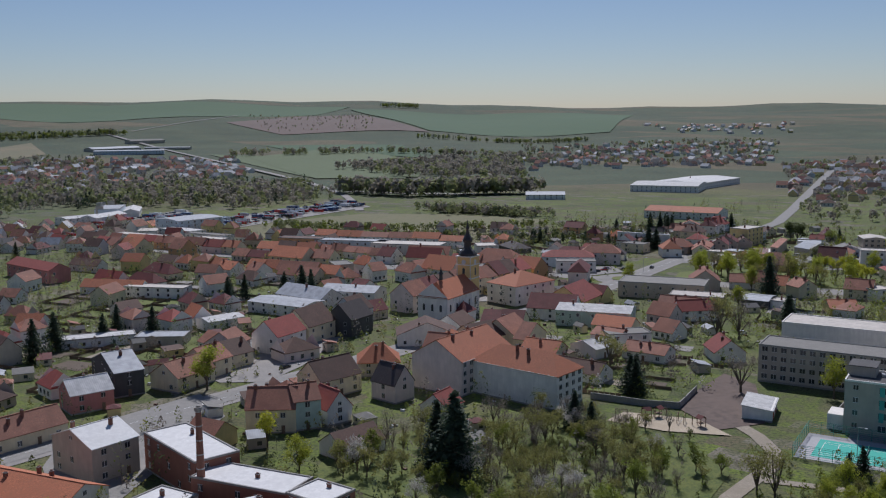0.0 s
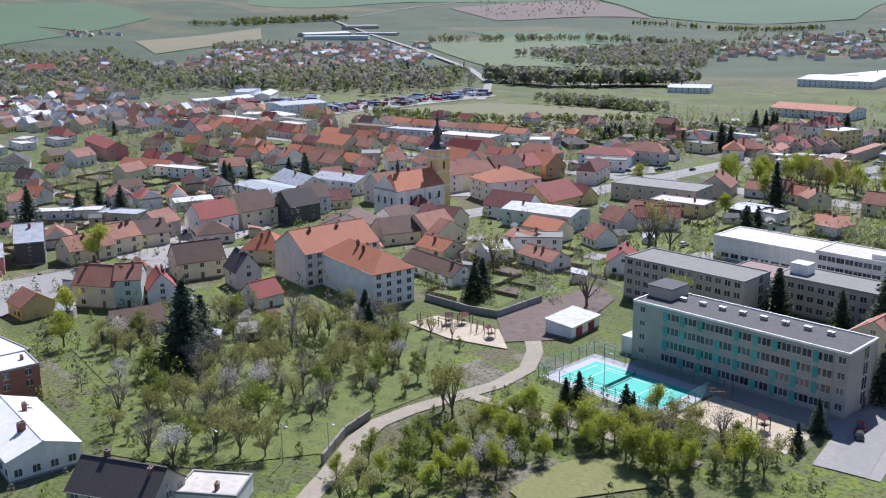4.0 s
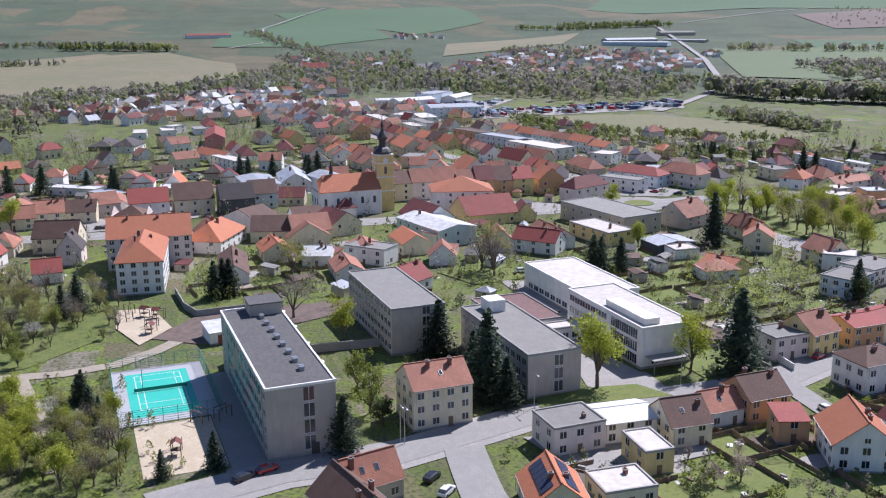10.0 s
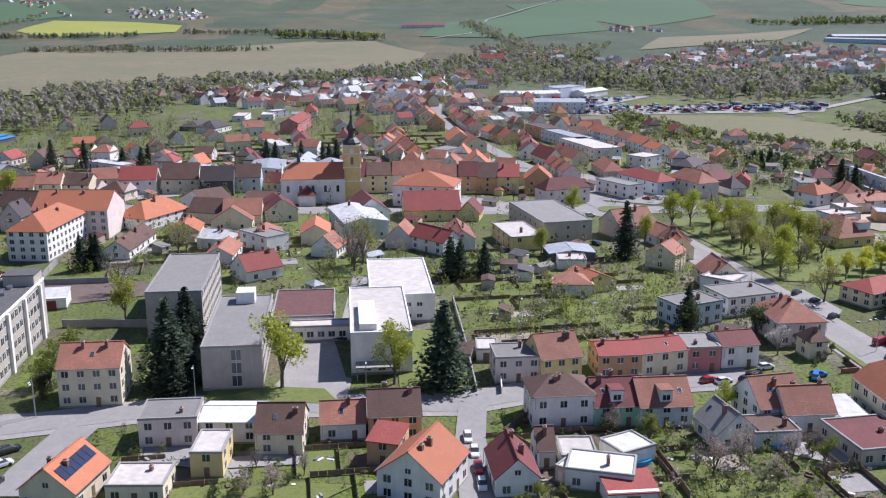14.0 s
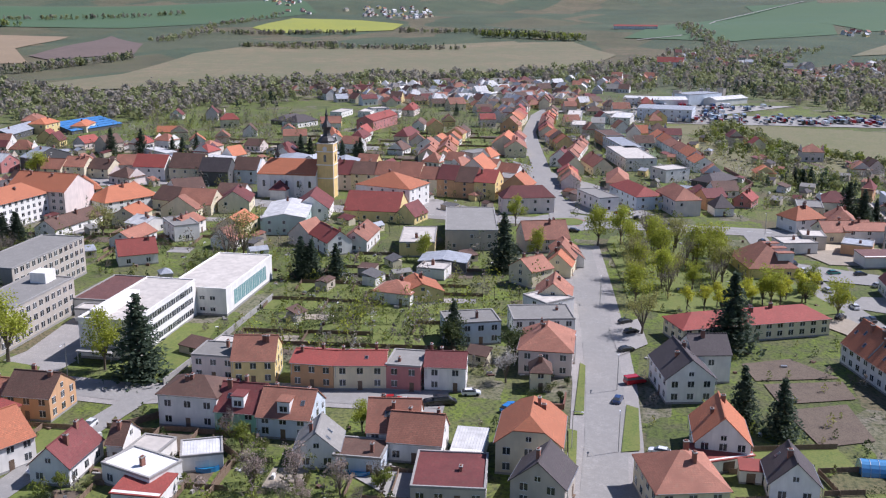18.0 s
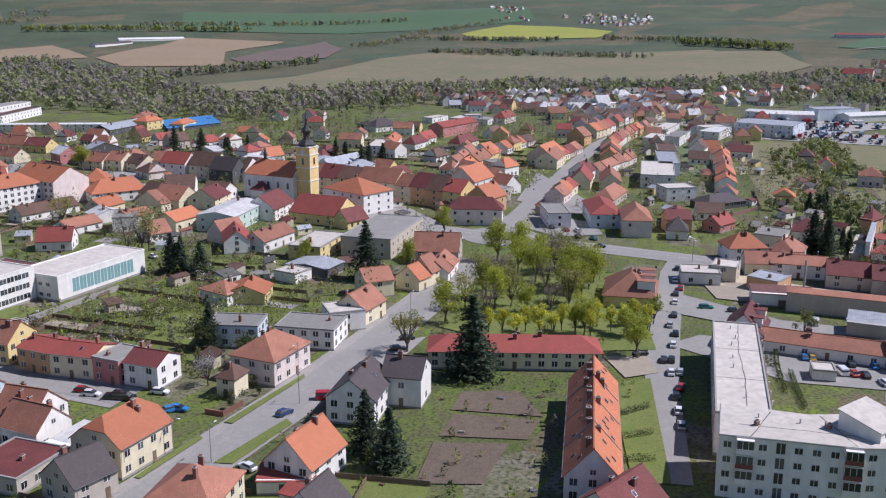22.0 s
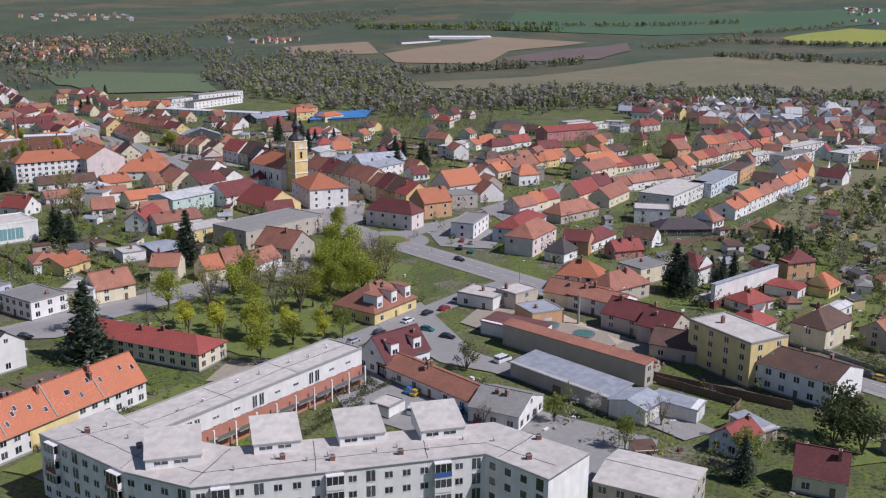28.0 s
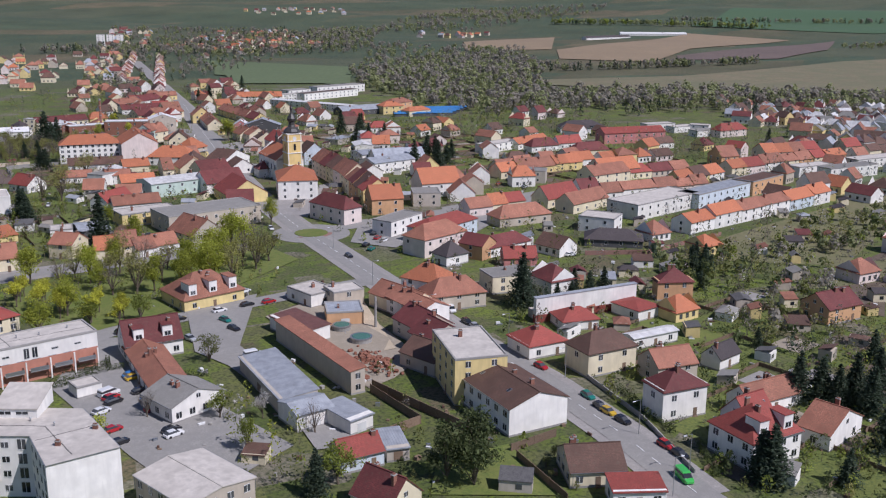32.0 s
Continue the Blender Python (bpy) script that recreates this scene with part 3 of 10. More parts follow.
    if extra == "dormer":
        n = max(1, int(w / 5.5))
        for i in range(n):
            u, dw, z1 = -w / 2 + w * (i + 0.5) / n, 1.25, h + rise * 0.72
            y1 = -d / 2 * (1 - (z1 - h) / rise)
            bm = bmesh.new()
            bm_box(bm, u - dw, -d / 2 + 0.7, h + 0.2, u + dw, y1 + 0.2, z1)
            bm_box(bm, u - dw - 0.2, -d / 2 + 0.45, z1, u + dw + 0.2, y1 + 0.5, z1 + 0.16, 1)
            part("dormer", bm, [WALLS["w"], ROOFS[roof]], roof_ob, "white dormer on the roof slope")
            window(top, 1, u, -d / 2 + 0.7, h + 0.75, 0, 1.5, min(1.3, z1 - h - 0.95))
    # windows on the four sides
    if lod > 3:
        return top
    far = bmesh.new()
    if name in ("shed", "garage"):
        if lod < 2:
            bm = bmesh.new()
            k = min(2.4, w * 0.4)
            bm_box(bm, -k / 2, -d / 2 - 0.05, 0, k / 2, -d / 2 + 0.02, min(2.2, h - 0.3))
            if extra == "red_doors":
                for sx in (-3.2, 2.6):
                    box_part("door", ROOFS["R"], top, sx - 1.5, -d / 2 - 0.06, 0, sx + 1.5, -d / 2 + 0.02, 2.6, "dark red garage door")
                bm.free()
            else:
                part("door", bm, WOOD if name == "shed" else FRAME, top)
        return top
    for side in range(4):
        if math.sin(radians(turn + 90 * side)) < -0.6 or (extra == "blank_gable" and side % 2) or (extra == "blank_side" and side == 0):
            continue
        length, depth = (w, d) if side % 2 == 0 else (d, w)
        gap = (3.0, 4.7, 5.0, 5.0)[min(lod, 3)]
        k = max(1, int((length - 0.8) / gap))
        for fl in range(storeys):
            zb = 0.95 + fl * (h - 0.4) / storeys
            if zb + 1.4 > h - 0.1:
                zb = h - 1.65
            for i in range(k):
                if side % 2 and lod > 0 and rnd.random() < 0.35:
                    continue
                u = -length / 2 + length * (i + 0.5) / k
                if side == 0 and fl == 0 and i == k // 2 and lod < 2:
                    bm = bmesh.new()
                    bm_box(bm, -0.5, -0.06, 0, 0.5, 0.02, 2.1)
                    bm_box(bm, -0.6, -0.5, -0.3, 0.6, -0.06, 0.12)
                    part("door", bm, WOOD, top, at=pose(u, -d / 2, 0.1))
                    continue
                a = math.radians(90 * side)
                px_, py_ = u, -depth / 2
                if lod in (2, 3):
                    old = len(far.verts)
                    bm_box(far, -0.6, -0.05, 0, 0.6, 0.02, 1.4, 0)
                    bm_box(far, -0.5, -0.06, 0.1, 0.5, -0.04, 1.3, 1)
                    far.verts.ensure_lookup_table()
                    for v in far.verts[old:]:
                        v.co = pose(px_ * math.cos(a) - py_ * math.sin(a), px_ * math.sin(a) + py_ * math.cos(a), zb, 0, 0, 90 * side) @ v.co
                    continue
                window(top, lod, px_ * math.cos(a) - py_ * math.sin(a), px_ * math.sin(a) + py_ * math.cos(a), zb, 90 * side, 1.35 if lod == 0 else 1.25, 1.55)
    if lod in (2, 3) and len(far.verts):
        tagged(part("glazing", far, [FRAME, GLASS], top), kind="stuff")
    if kind in "gj" and lod < 2 and rise > 2.2 and extra != "blank_gable":
        for side in (1, 3):
            a = math.radians(90 * side)
            window(top, lod, w / 2 * math.sin(a), 0, h + 0.3, 90 * side, 1.0, 1.1)
    return top


def house_row(x, y, turn, w, seed):
    """A far street front of single houses, wall to wall."""
    r = random.Random(seed)
    places, u = [], -w / 2
    while u < w / 2 - 6:
        k = r.uniform(11, 15)
        m = pose(x, y, 0, 0, 0, turn) @ Vector((u + k / 2, r.uniform(-1.5, 1.5), 0))
        places.append((m.x, m.y))
        u += k
    hamlet(None, 0, seed, "TTORDB", "wcyepw", places=places, turn=turn)


# ---- the town, block by block ----

# ---- trees ----
def mat_leaf(name, c, amount=0.35, lo=0.72, hi=1.25):
    m, n, l, b = material(name, 0.75)
    g = n.new("ShaderNodeNewGeometry")
    col = mixed(n, l, g.outputs["Random Per Island"], shade(c, lo), shade(c, hi))
    l.new(random_tint(n, l, col, amount), b.inputs["Base Color"])
    b.inputs["Subsurface Weight"].default_value = 0.0
    t = n.new("ShaderNodeBsdfTranslucent")
    l.new(col, t.inputs["Color"])
    mx = n.new("ShaderNodeMixShader")
    mx.inputs[0].default_value = 0.45
    l.new(b.outputs[0], mx.inputs[1])
    l.new(t.outputs[0], mx.inputs[2])
    l.new(mx.outputs[0], n["Material Output"].inputs[0])
    return m


LEAVES = dict(
    conifer=mat_leaf("conifer_needles", (0.062, 0.09, 0.052)), fresh=mat_leaf("fresh_leaves", (0.38, 0.41, 0.05)), lime=mat_leaf("lime_leaves", (0.56, 0.55, 0.06)),
    green=mat_leaf("green_leaves", (0.23, 0.27, 0.045)), olive=mat_leaf("budding_leaves", (0.30, 0.29, 0.09)), bare=mat_leaf("bare_twigs", (0.25, 0.215, 0.175)),
    blossom=mat_leaf("white_blossom", (0.55, 0.52, 0.47)), pink=mat_leaf("pale_pink_blossom", (0.42, 0.33, 0.28)), bush=mat_leaf("shrub_leaves", (0.165, 0.18, 0.05)),
    # wood: bare twigs again, paled and evened in colour for distance haze
    hedge=mat_leaf("hedge_leaves", (0.085, 0.11, 0.035)), wood=mat_leaf("hazed_wood_twigs", (0.31, 0.28, 0.225), 0.1, 0.9, 1.1), copse=mat_leaf("budding_wood_leaves", (0.29, 0.31, 0.14), 0.1, 0.8, 1.15))


def leaf(vs, fs, p, size, r, flat=0.0):
    """One small clump: a bent pair of triangles set at random."""
    a = Vector((r.gauss(0, 1), r.gauss(0, 1), r.gauss(0, 1) * (1 - flat))).normalized() * size
    b = Vector((r.gauss(0, 1), r.gauss(0, 1), r.gauss(0, 1) * (1 - flat))).normalized() * size * r.uniform(0.5, 0.9)
    n = len(vs)
    vs += [p - a, p - b * 0.6, p + a, p + b]
    fs.append((n, n + 1, n + 2, n + 3))


def clump(vs, fs, p, d, size, r):
    """A ragged tuft on the outside of a far crown, facing outward."""
    n = (d + Vector((r.gauss(0, 0.35), r.gauss(0, 0.35), r.gauss(0, 0.35)))).normalized()
    a = n.orthogonal().normalized()
    b = n.cross(a)
    t = r.uniform(0, 6.283)
    a, b = a * math.cos(t) + b * math.sin(t), b * math.cos(t) - a * math.sin(t)
    k = len(vs)
    vs += [p - a * size, p - b * size * r.uniform(0.5, 1), p + a * size * r.uniform(0.6, 1), p + b * size]
    fs.append((k, k + 1, k + 2, k + 3))


def limb(vs, fs, a, b, r0, r1, n=5):
    """A tapered limb between two points."""
    d = (b - a).normalized()
    s = d.orthogonal().normalized()
    t = d.cross(s)
    k = len(vs)
    for p, r in ((a, r0), (b, r1)):
        vs += [p + (s * math.cos(6.2832 * i / n) + t * math.sin(6.2832 * i / n)) * r for i in range(n)]
    fs += [(k + i, k + (i + 1) % n, k + n + (i + 1) % n, k + n + i) for i in range(n)]


def raw_mesh(name, vs, fs, mat):
    me = bpy.data.meshes.new(name)
    me.from_pydata([tuple(v) for v in vs], [], fs)
    me.materials.append(mat)
    return me


def make_tree(kind, seed):
    """Trunk and crown of a tree 10 m high."""
    r = random.Random(seed)
    tv, tf, cv, cf = [], [], [], []
    up = Vector((0, 0, 1))
    if kind == "conifer":
        limb(tv, tf, Vector((0, 0, -0.3)), Vector((0, 0, 9.6)), 0.22, 0.03, 6)
        tiers = 30
        for i in range(tiers):
            z = 0.7 + 9.1 * (i / tiers) ** 0.95
            rad = 3.5 * (1 - (z - 0.3) / 9.9) ** 0.85 * r.uniform(0.72, 1.12)
            for k in range(max(6, int(24 * rad / 2))):
                a = r.uniform(0, 6.283)
                out = Vector((math.cos(a), math.sin(a), -0.28))
                for q in range(3):
                    leaf(cv, cf, Vector((0, 0, z + r.uniform(-0.1, 0.1))) + out * rad * (0.35 + 0.65 * q / 2) * r.uniform(0.85, 1.05), 0.27 + 0.1 * (2 - q), r, 0.6)
        return tv, tf, cv, cf
    wide = dict(bush=3.6, hedge=3.6, lime=2.4, fresh=3.0).get(kind, 3.3)
    low = dict(bush=0.4, hedge=0.3, fresh=2.0, lime=2.0).get(kind, 1.1)
    fork = Vector((r.uniform(-0.2, 0.2), r.uniform(-0.2, 0.2), min(2.0, low * 1.3) if low > 1 else 0.3))
    limb(tv, tf, Vector((0, 0, -0.3)), fork, 0.26, 0.2, 6)
    tips = []
    for i in range(9):
        a = 6.283 * (i + r.uniform(-0.3, 0.3)) / 9
        rise = r.uniform(0.35, 1.0)
        tip = Vector((math.cos(a) * wide * (1.15 - rise * 0.8), math.sin(a) * wide * (1.15 - rise * 0.8), low + (8.9 - low) * rise))
        mid = fork.lerp(tip, 0.5) + Vector((r.uniform(-0.3, 0.3), r.uniform(-0.3, 0.3), 0.5))
        limb(tv, tf, fork, mid, 0.13, 0.08, 4)
        limb(tv, tf, mid, tip, 0.08, 0.02, 4)
        tips += [tip, mid.lerp(tip, 0.5)]
        for j in range(4 if kind in ("bare", "olive", "pink", "blossom") else 2):
            s = mid.lerp(tip, r.uniform(0.0, 0.9))
            e = s + Vector((r.gauss(0, 0.9), r.gauss(0, 0.9), r.uniform(0.2, 1.5)))
            limb(tv, tf, s, e, 0.045, 0.012, 3)
            tips.append(e)
    count = dict(bare=1100, olive=1300, pink=1300, blossom=1400, bush=1100, hedge=1500, lime=1700, green=1800, fresh=3000).get(kind, 1000)
    size = dict(bare=0.12, olive=0.2, pink=0.19, blossom=0.2, fresh=0.22, green=0.25, lime=0.25, bush=0.27).get(kind, 0.34)
    lobes = [(t, r.uniform(1.0, 1.8) if kind in ("fresh", "hedge") else r.uniform(0.7, 1.35)) for t in tips]
    while len(cf) < count:
        c, rad = r.choice(lobes)
        d = Vector((r.gauss(0, 1), r.gauss(0, 1), r.gauss(0, 1))).normalized() * rad * r.random() ** 0.4
        p = c + d
        if p.z > 0.15:
            leaf(cv, cf, p, size * r.uniform(0.6, 1.3), r)
            if kind == "bare" and r.random() < 0.6:
                k = len(cv)
                q = p + Vector((r.gauss(0, 0.35), r.gauss(0, 0.35), r.uniform(0.1, 0.6)))
                cv += [p, p + Vector((0.03, 0.02, 0)), q]
                cf.append((k, k + 1, k + 2))
    return tv, tf, cv, cf


TREES = {}
TREE_WORDS = dict(conifer="dark green spruce with drooping branches", fresh="leafy broad tree in fresh spring green", lime="young tree in bright yellow-green leaf",
                  green="round leafy green tree", olive="budding tree in thin olive leaf", bare="bare tree with brown twigs before leaf", blossom="fruit tree in white blossom",
                  pink="fruit tree in pale fading blossom", bush="low spreading green shrub", hedge="dense dark green shrub")
for _kind in TREE_WORDS:
    TREES[_kind] = []
    for _seed in range(4 if _kind != "lime" else 3):
        _tv, _tf, _cv, _cf = make_tree(_kind, _seed + len(TREES) * 10)
        TREES[_kind].append((raw_mesh("trunk", _tv, _tf, BARK), raw_mesh("crown", _cv, _cf, LEAVES[_kind])))
tree_rnd = random.Random(5)


def tree(kind, x, y, h):
    if not clear(x, y, 0.2):
        return None
    trunk, crown = tree_rnd.choice(TREES[kind])
    name = dict(conifer="spruce_tree", bush="shrub", hedge="shrub").get(kind, "tree")
    ob = tagged(new(name, trunk), TREE_WORDS[kind], name.split("_")[-1])
    s = h / 10
    f = tree_rnd.uniform(0.85, 1.2) if kind != "conifer" else tree_rnd.uniform(0.95, 1.2)
    ob.matrix_world = pose(x, y, land(x, y), 0, 0, tree_rnd.uniform(0, 360)) @ Matrix.Diagonal((s * f, s * f, s, 1))
    c = new("crown", crown)
    c.parent = ob
    return ob


def inside(x, y, pts):
    hit = False
    for (ax, ay), (bx, by) in zip(pts, pts[1:] + pts[:1]):
        if (ay > y) != (by > y) and x < (bx - ax) * (y - ay) / (by - ay) + ax:
            hit = not hit
    return hit


def spots(pts, n, seed, gap):
    r = random.Random(seed)
    xs, ys = [p[0] for p in pts], [p[1] for p in pts]
    out = []
    for _ in range(n * 30):
        x, y = r.uniform(min(xs), max(xs)), r.uniform(min(ys), max(ys))
        if inside(x, y, pts) and clear(x, y, gap * 0.4) and all((x - a) ** 2 + (y - b) ** 2 > gap * gap for a, b in out):
            out.append((x, y))
            if len(out) == n:
                break
    return out, r


def grove(pts, n, kinds, lo, hi, seed, gap=4.0):
    """Single trees spread over an outline, off the roofs and roads."""
    at, r = spots(pts, n, seed, gap)
    for x, y in at:
        k = r.choice(kinds)
        tree(k, x, y, r.uniform(lo, hi) * (0.55 if k in ("bush", "hedge") else 1))


def thicket(name, label, pts, n, kinds, lo, hi, seed, width=0.0):
    """Far woods, too many to count: one mesh of trunks and leaf clumps, over an outline or, with a width, along a line."""
    r = random.Random(seed)
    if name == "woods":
        # far woods swap bare twigs for the haze-paled tone
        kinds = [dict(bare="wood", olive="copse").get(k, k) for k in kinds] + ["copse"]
    vs, fs, ms = [], [], []
    if width:
        segs = [(Vector(a), Vector(b)) for a, b in zip(pts, pts[1:])]
        lens = [(b - a).length for a, b in segs]
    for i in range(n):
        if width:
            a, b = r.choices(segs, lens)[0]
            p = a.lerp(b, r.random())
            x, y = p.x + r.gauss(0, width / 2), p.y + r.gauss(0, width / 2)
        else:
            xs, ys = [p[0] for p in pts], [p[1] for p in pts]
            for _ in range(60):
                x, y = r.uniform(min(xs), max(xs)), r.uniform(min(ys), max(ys))
                if inside(x, y, pts) and clear(x, y, 2):
                    break
            else:
                continue
        h, k = r.uniform(lo, hi) * (1.15 if name == "woods" else 1), r.randrange(len(kinds))
        z = land(x, y)
        base = len(fs)
        limb(vs, fs, Vector((x, y, z - 0.5)), Vector((x, y, z + h * 0.5)), h * 0.010, h * 0.004, 3)
        ms += [len(kinds)] * (len(fs) - base)
        base = len(fs)
        thin = kinds[k] in ("bare", "olive", "wood", "copse")
        for j in range(int((42 if thin else 36) * (1 if name == "woods" else 1.25))):
            u = r.random()
            if name == "woods" and kinds[k] != "conifer":
                d = Vector((r.gauss(0, 1), r.gauss(0, 1), r.gauss(0, 1) + 0.25)).normalized()
                lump = 0.8 + 0.3 * math.sin(5 * d.x + i) * math.cos(4 * d.y + 2 * i)
                c = Vector((x, y, z + h * 0.56)) + Vector((d.x * 0.36, d.y * 0.36, d.z * 0.44)) * h * lump * r.uniform(0.75, 1.05)
                clump(vs, fs, c, d, h * r.uniform(0.07, 0.15), r)
                continue
            if kinds[k] == "conifer":
                rad = h * 0.22 * (1 - u) + 0.2
                c = Vector((x + r.uniform(-1, 1) * rad, y + r.uniform(-1, 1) * rad, z + h * (0.1 + 0.9 * u)))
            else:
                rad = h * 0.36 * math.sin(3.14 * min(0.97, 0.15 + 0.85 * u))
                a = r.uniform(0, 6.283)
                c = Vector((x + math.cos(a) * rad * r.random() ** 0.5, y + math.sin(a) * rad * r.random() ** 0.5, z + h * (0.12 + 0.88 * u)))
            leaf(vs, fs, c, min(h * (0.1 if thin else 0.12), 9 if name == "woods" else 0.38) * r.uniform(0.6, 1.3), r)
        ms += [k] * (len(fs) - base)
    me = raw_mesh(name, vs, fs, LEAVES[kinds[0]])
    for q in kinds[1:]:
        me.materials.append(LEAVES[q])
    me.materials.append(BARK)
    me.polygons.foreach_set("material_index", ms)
    return tagged(new(name, me), label, "woods", kind="stuff")


def hamlet(pts, n, seed, roofs="TTOBDR", walls="wwcyp", gap=17.0, small=False, places=None, turn=None):
    """A far settlement, too many small houses to count, joined: walls, roofs and a dark window or two on each."""
    at, r = spots(pts, n, seed, gap) if places is None else (places, random.Random(seed))
    turn0 = r.uniform(0, 90) if turn is None else turn
    keys = sorted(set(roofs)) + sorted(set(walls))
    bm = bmesh.new()
    for x, y in at:
        w, d, h, rise = r.uniform(9, 14), r.uniform(8, 10), r.choice((3.4, 4.0, 5.8)), r.uniform(3, 4.5)
        if small:
            w, d, h, rise = r.uniform(3.5, 7), r.uniform(3, 5), r.uniform(2.2, 3), r.uniform(0.5, 1.8)
        m = pose(x, y, land(x, y), 0, 0, turn0 + (r.choice((0, 90)) + r.uniform(-8, 8) if places is None else 0))
        old = len(bm.verts)
        k = keys.index(r.choice(walls), len(set(roofs)))
        bm_box(bm, -w / 2, -d / 2, -1, w / 2, d / 2, h, k)
        for s in (-1, 1) if not small else ():
            a = [bm.verts.new((s * w / 2, yy, zz)) for yy, zz in ((-d / 2, h), (d / 2, h), (0, h + rise - 0.2))]
            bm.faces.new(a if s > 0 else a[::-1]).material_index = k
        for s in (-1, 1):
            for u in ((0.1,) if small else (-0.28, 0, 0.28)):
                bm_box(bm, u * w - 0.6, s * d / 2 - 0.04, 0.9, u * w + 0.6, s * d / 2 + 0.04, 2.0 if small else 2.4, len(keys))
        p, f = roof_shape("m" if small and r.random() < 0.6 else r.choice("ggghp"), w, d, h, rise if not small else min(rise, 1.2), 0.4 if not small else 0.2)
        roof_solid(bm, p, f, 0.2, keys.index(r.choice(roofs)))
        bm.verts.ensure_lookup_table()
        for v in bm.verts[old:]:
            v.co = m @ v.co
        TAKEN.append((x, y, 2.5 if small else 6))
    mats = [ROOFS[q] for q in keys[:len(set(roofs))]] + [WALLS[q] for q in keys[len(set(roofs)):]] + [GLASS]
    if small:
        return tagged(new("outbuildings", finish(bm, "outbuildings", mats)), "small sheds and lean-tos crowding the back yards", "sheds", kind="stuff")
    return tagged(new("settlement", finish(bm, "settlement", mats)), "far cluster of small houses with clay tile roofs", "houses", kind="stuff")


TAN = mat_mottled("dry_field", (0.25, 0.20, 0.115), (0.16, 0.165, 0.085), 0.006, 0.3, bumpy=0.4)
PINK_SOIL = mat_mottled("pale_tilled_soil", (0.34, 0.25, 0.15), (0.28, 0.205, 0.125), 0.008, 0.4, bumpy=0.4)
DARK_SOIL = mat_mottled("dark_tilled_soil", (0.15, 0.11, 0.09), (0.18, 0.13, 0.105), 0.01, 0.4)
WHEAT = mat_mottled("young_wheat", (0.058, 0.118, 0.05), (0.075, 0.13, 0.055), 0.006, 0.3, dark=(0.05, 0.098, 0.045))
# blue in this green is raised to suggest haze over far crops
PALE_GREEN = mat_mottled("pale_green_crop", (0.14, 0.18, 0.08), (0.12, 0.16, 0.07), 0.006, 0.3)
RAPE = mat_mottled("flowering_rape", (0.36, 0.36, 0.05), (0.28, 0.31, 0.06), 0.01, 0.4)
MEADOW = mat_mottled("dry_meadow", (0.17, 0.17, 0.07), (0.21, 0.185, 0.095), 0.02, 0.6, dark=(0.11, 0.115, 0.05), bumpy=0.6)

patch("field", TAN, [(-1534, 235), (-1599, 414), (-1351, 490), (-1068, 447), (-1010, 374), (-932, 276), (-886, 220)], 0.1035, "dry tan ploughland beyond the town", "field")
patch("field", WHEAT, [(-1991, 674), (-2250, 989), (-1927, 937), (-1645, 650)], 0.1070, "deep green winter wheat on the slope", "field")
patch("field", WHEAT, [(-2878, 869), (-3029, 1529), (-2300, 1328), (-2021, 1026), (-2425, 874)], 0.2105, "broad green field of young wheat", "field")
patch("field", TAN, [(-1747, 999), (-1922, 1413), (-1536, 1159), (-1355, 837)], 0.1140, "narrow strip of bare tan soil", "field")
patch("field", PALE_GREEN, [(-1307, 1341), (-985, 1397), (-856, 1375), (-690, 1061), (-821, 1028)], 0.1175, "pale green crop field beside the winding road", "field")
patch("field", WHEAT, [(-1425, 1624), (-1113, 1702), (-870, 1422), (-1229, 1492)], 0.1710, "green field of young wheat below the hill", "field")
patch("field", MEADOW, [(-468, 479), (-514, 563), (-482, 676), (-412, 704), (-322, 701), (-310, 619), (-430, 589)], 0.1045, "dry meadow between the town and the yards", "field")
patch("field", TAN, [(-583, -98), (-843, -69), (-1197, -140), (-1444, -114), (-1383, 49), (-1589, 307), (-1302, 426), (-990, 377), (-844, 206), (-702, 71)], 0.1480, "wide rolling field of dry brown and green stubble", "field")
patch("field", PINK_SOIL, [(-927, -730), (-1194, -824), (-972, -518), (-836, -564)], 0.1315, "pale reddish tilled field", "field")
patch("field", PINK_SOIL, [(-975, -508), (-1481, -753), (-1551, -546), (-1182, -422), (-967, -266), (-882, -369)], 0.1350, "pale reddish tilled field by the farm", "field")
patch("field", DARK_SOIL, [(-1070, -329), (-1613, -491), (-1373, -306), (-1165, -217), (-1023, -271)], 0.2885, "dark freshly tilled field", "field")
patch("field", WHEAT, [(-2128, -1272), (-2735, -563), (-2126, -431), (-1797, -551), (-1594, -867)], 0.1920, "long green field on the far slope", "field")
patch("field", RAPE, [(-1925, -316), (-2311, -346), (-2078, -1), (-1932, 6), (-1816, -229)], 0.4455, "bright yellow-green field of flowering rape", "field")
patch("field", WHEAT, [(-1689, 505), (-2276, 634), (-2773, 929), (-3011, 1100), (-1962, 914), (-1687, 705)], 0.3490, "green field rising behind the red-roofed farm", "field")
patch("field", MEADOW, [(-505, 561), (-494, 646), (-271, 605), (-339, 593), (-415, 578)], 0.1725, "dry meadow with scattered shrubs", "field")
patch("field", PALE_GREEN, [(-403, -481), (-547, -324), (-428, -117), (-349, -294)], 0.1560, "olive green field beyond the houses", "field")
patch("field", WHEAT, [(-2082, -1053), (-3005, -560), (-2482, -334), (-1759, -616)], 0.2595, "green field below the skyline", "field")
patch("field", SOIL, [(-292, 602), (-349, 586), (-281, 637), (-280, 625)], 0.1430, "brown ploughed plot beside the gardens", "field")
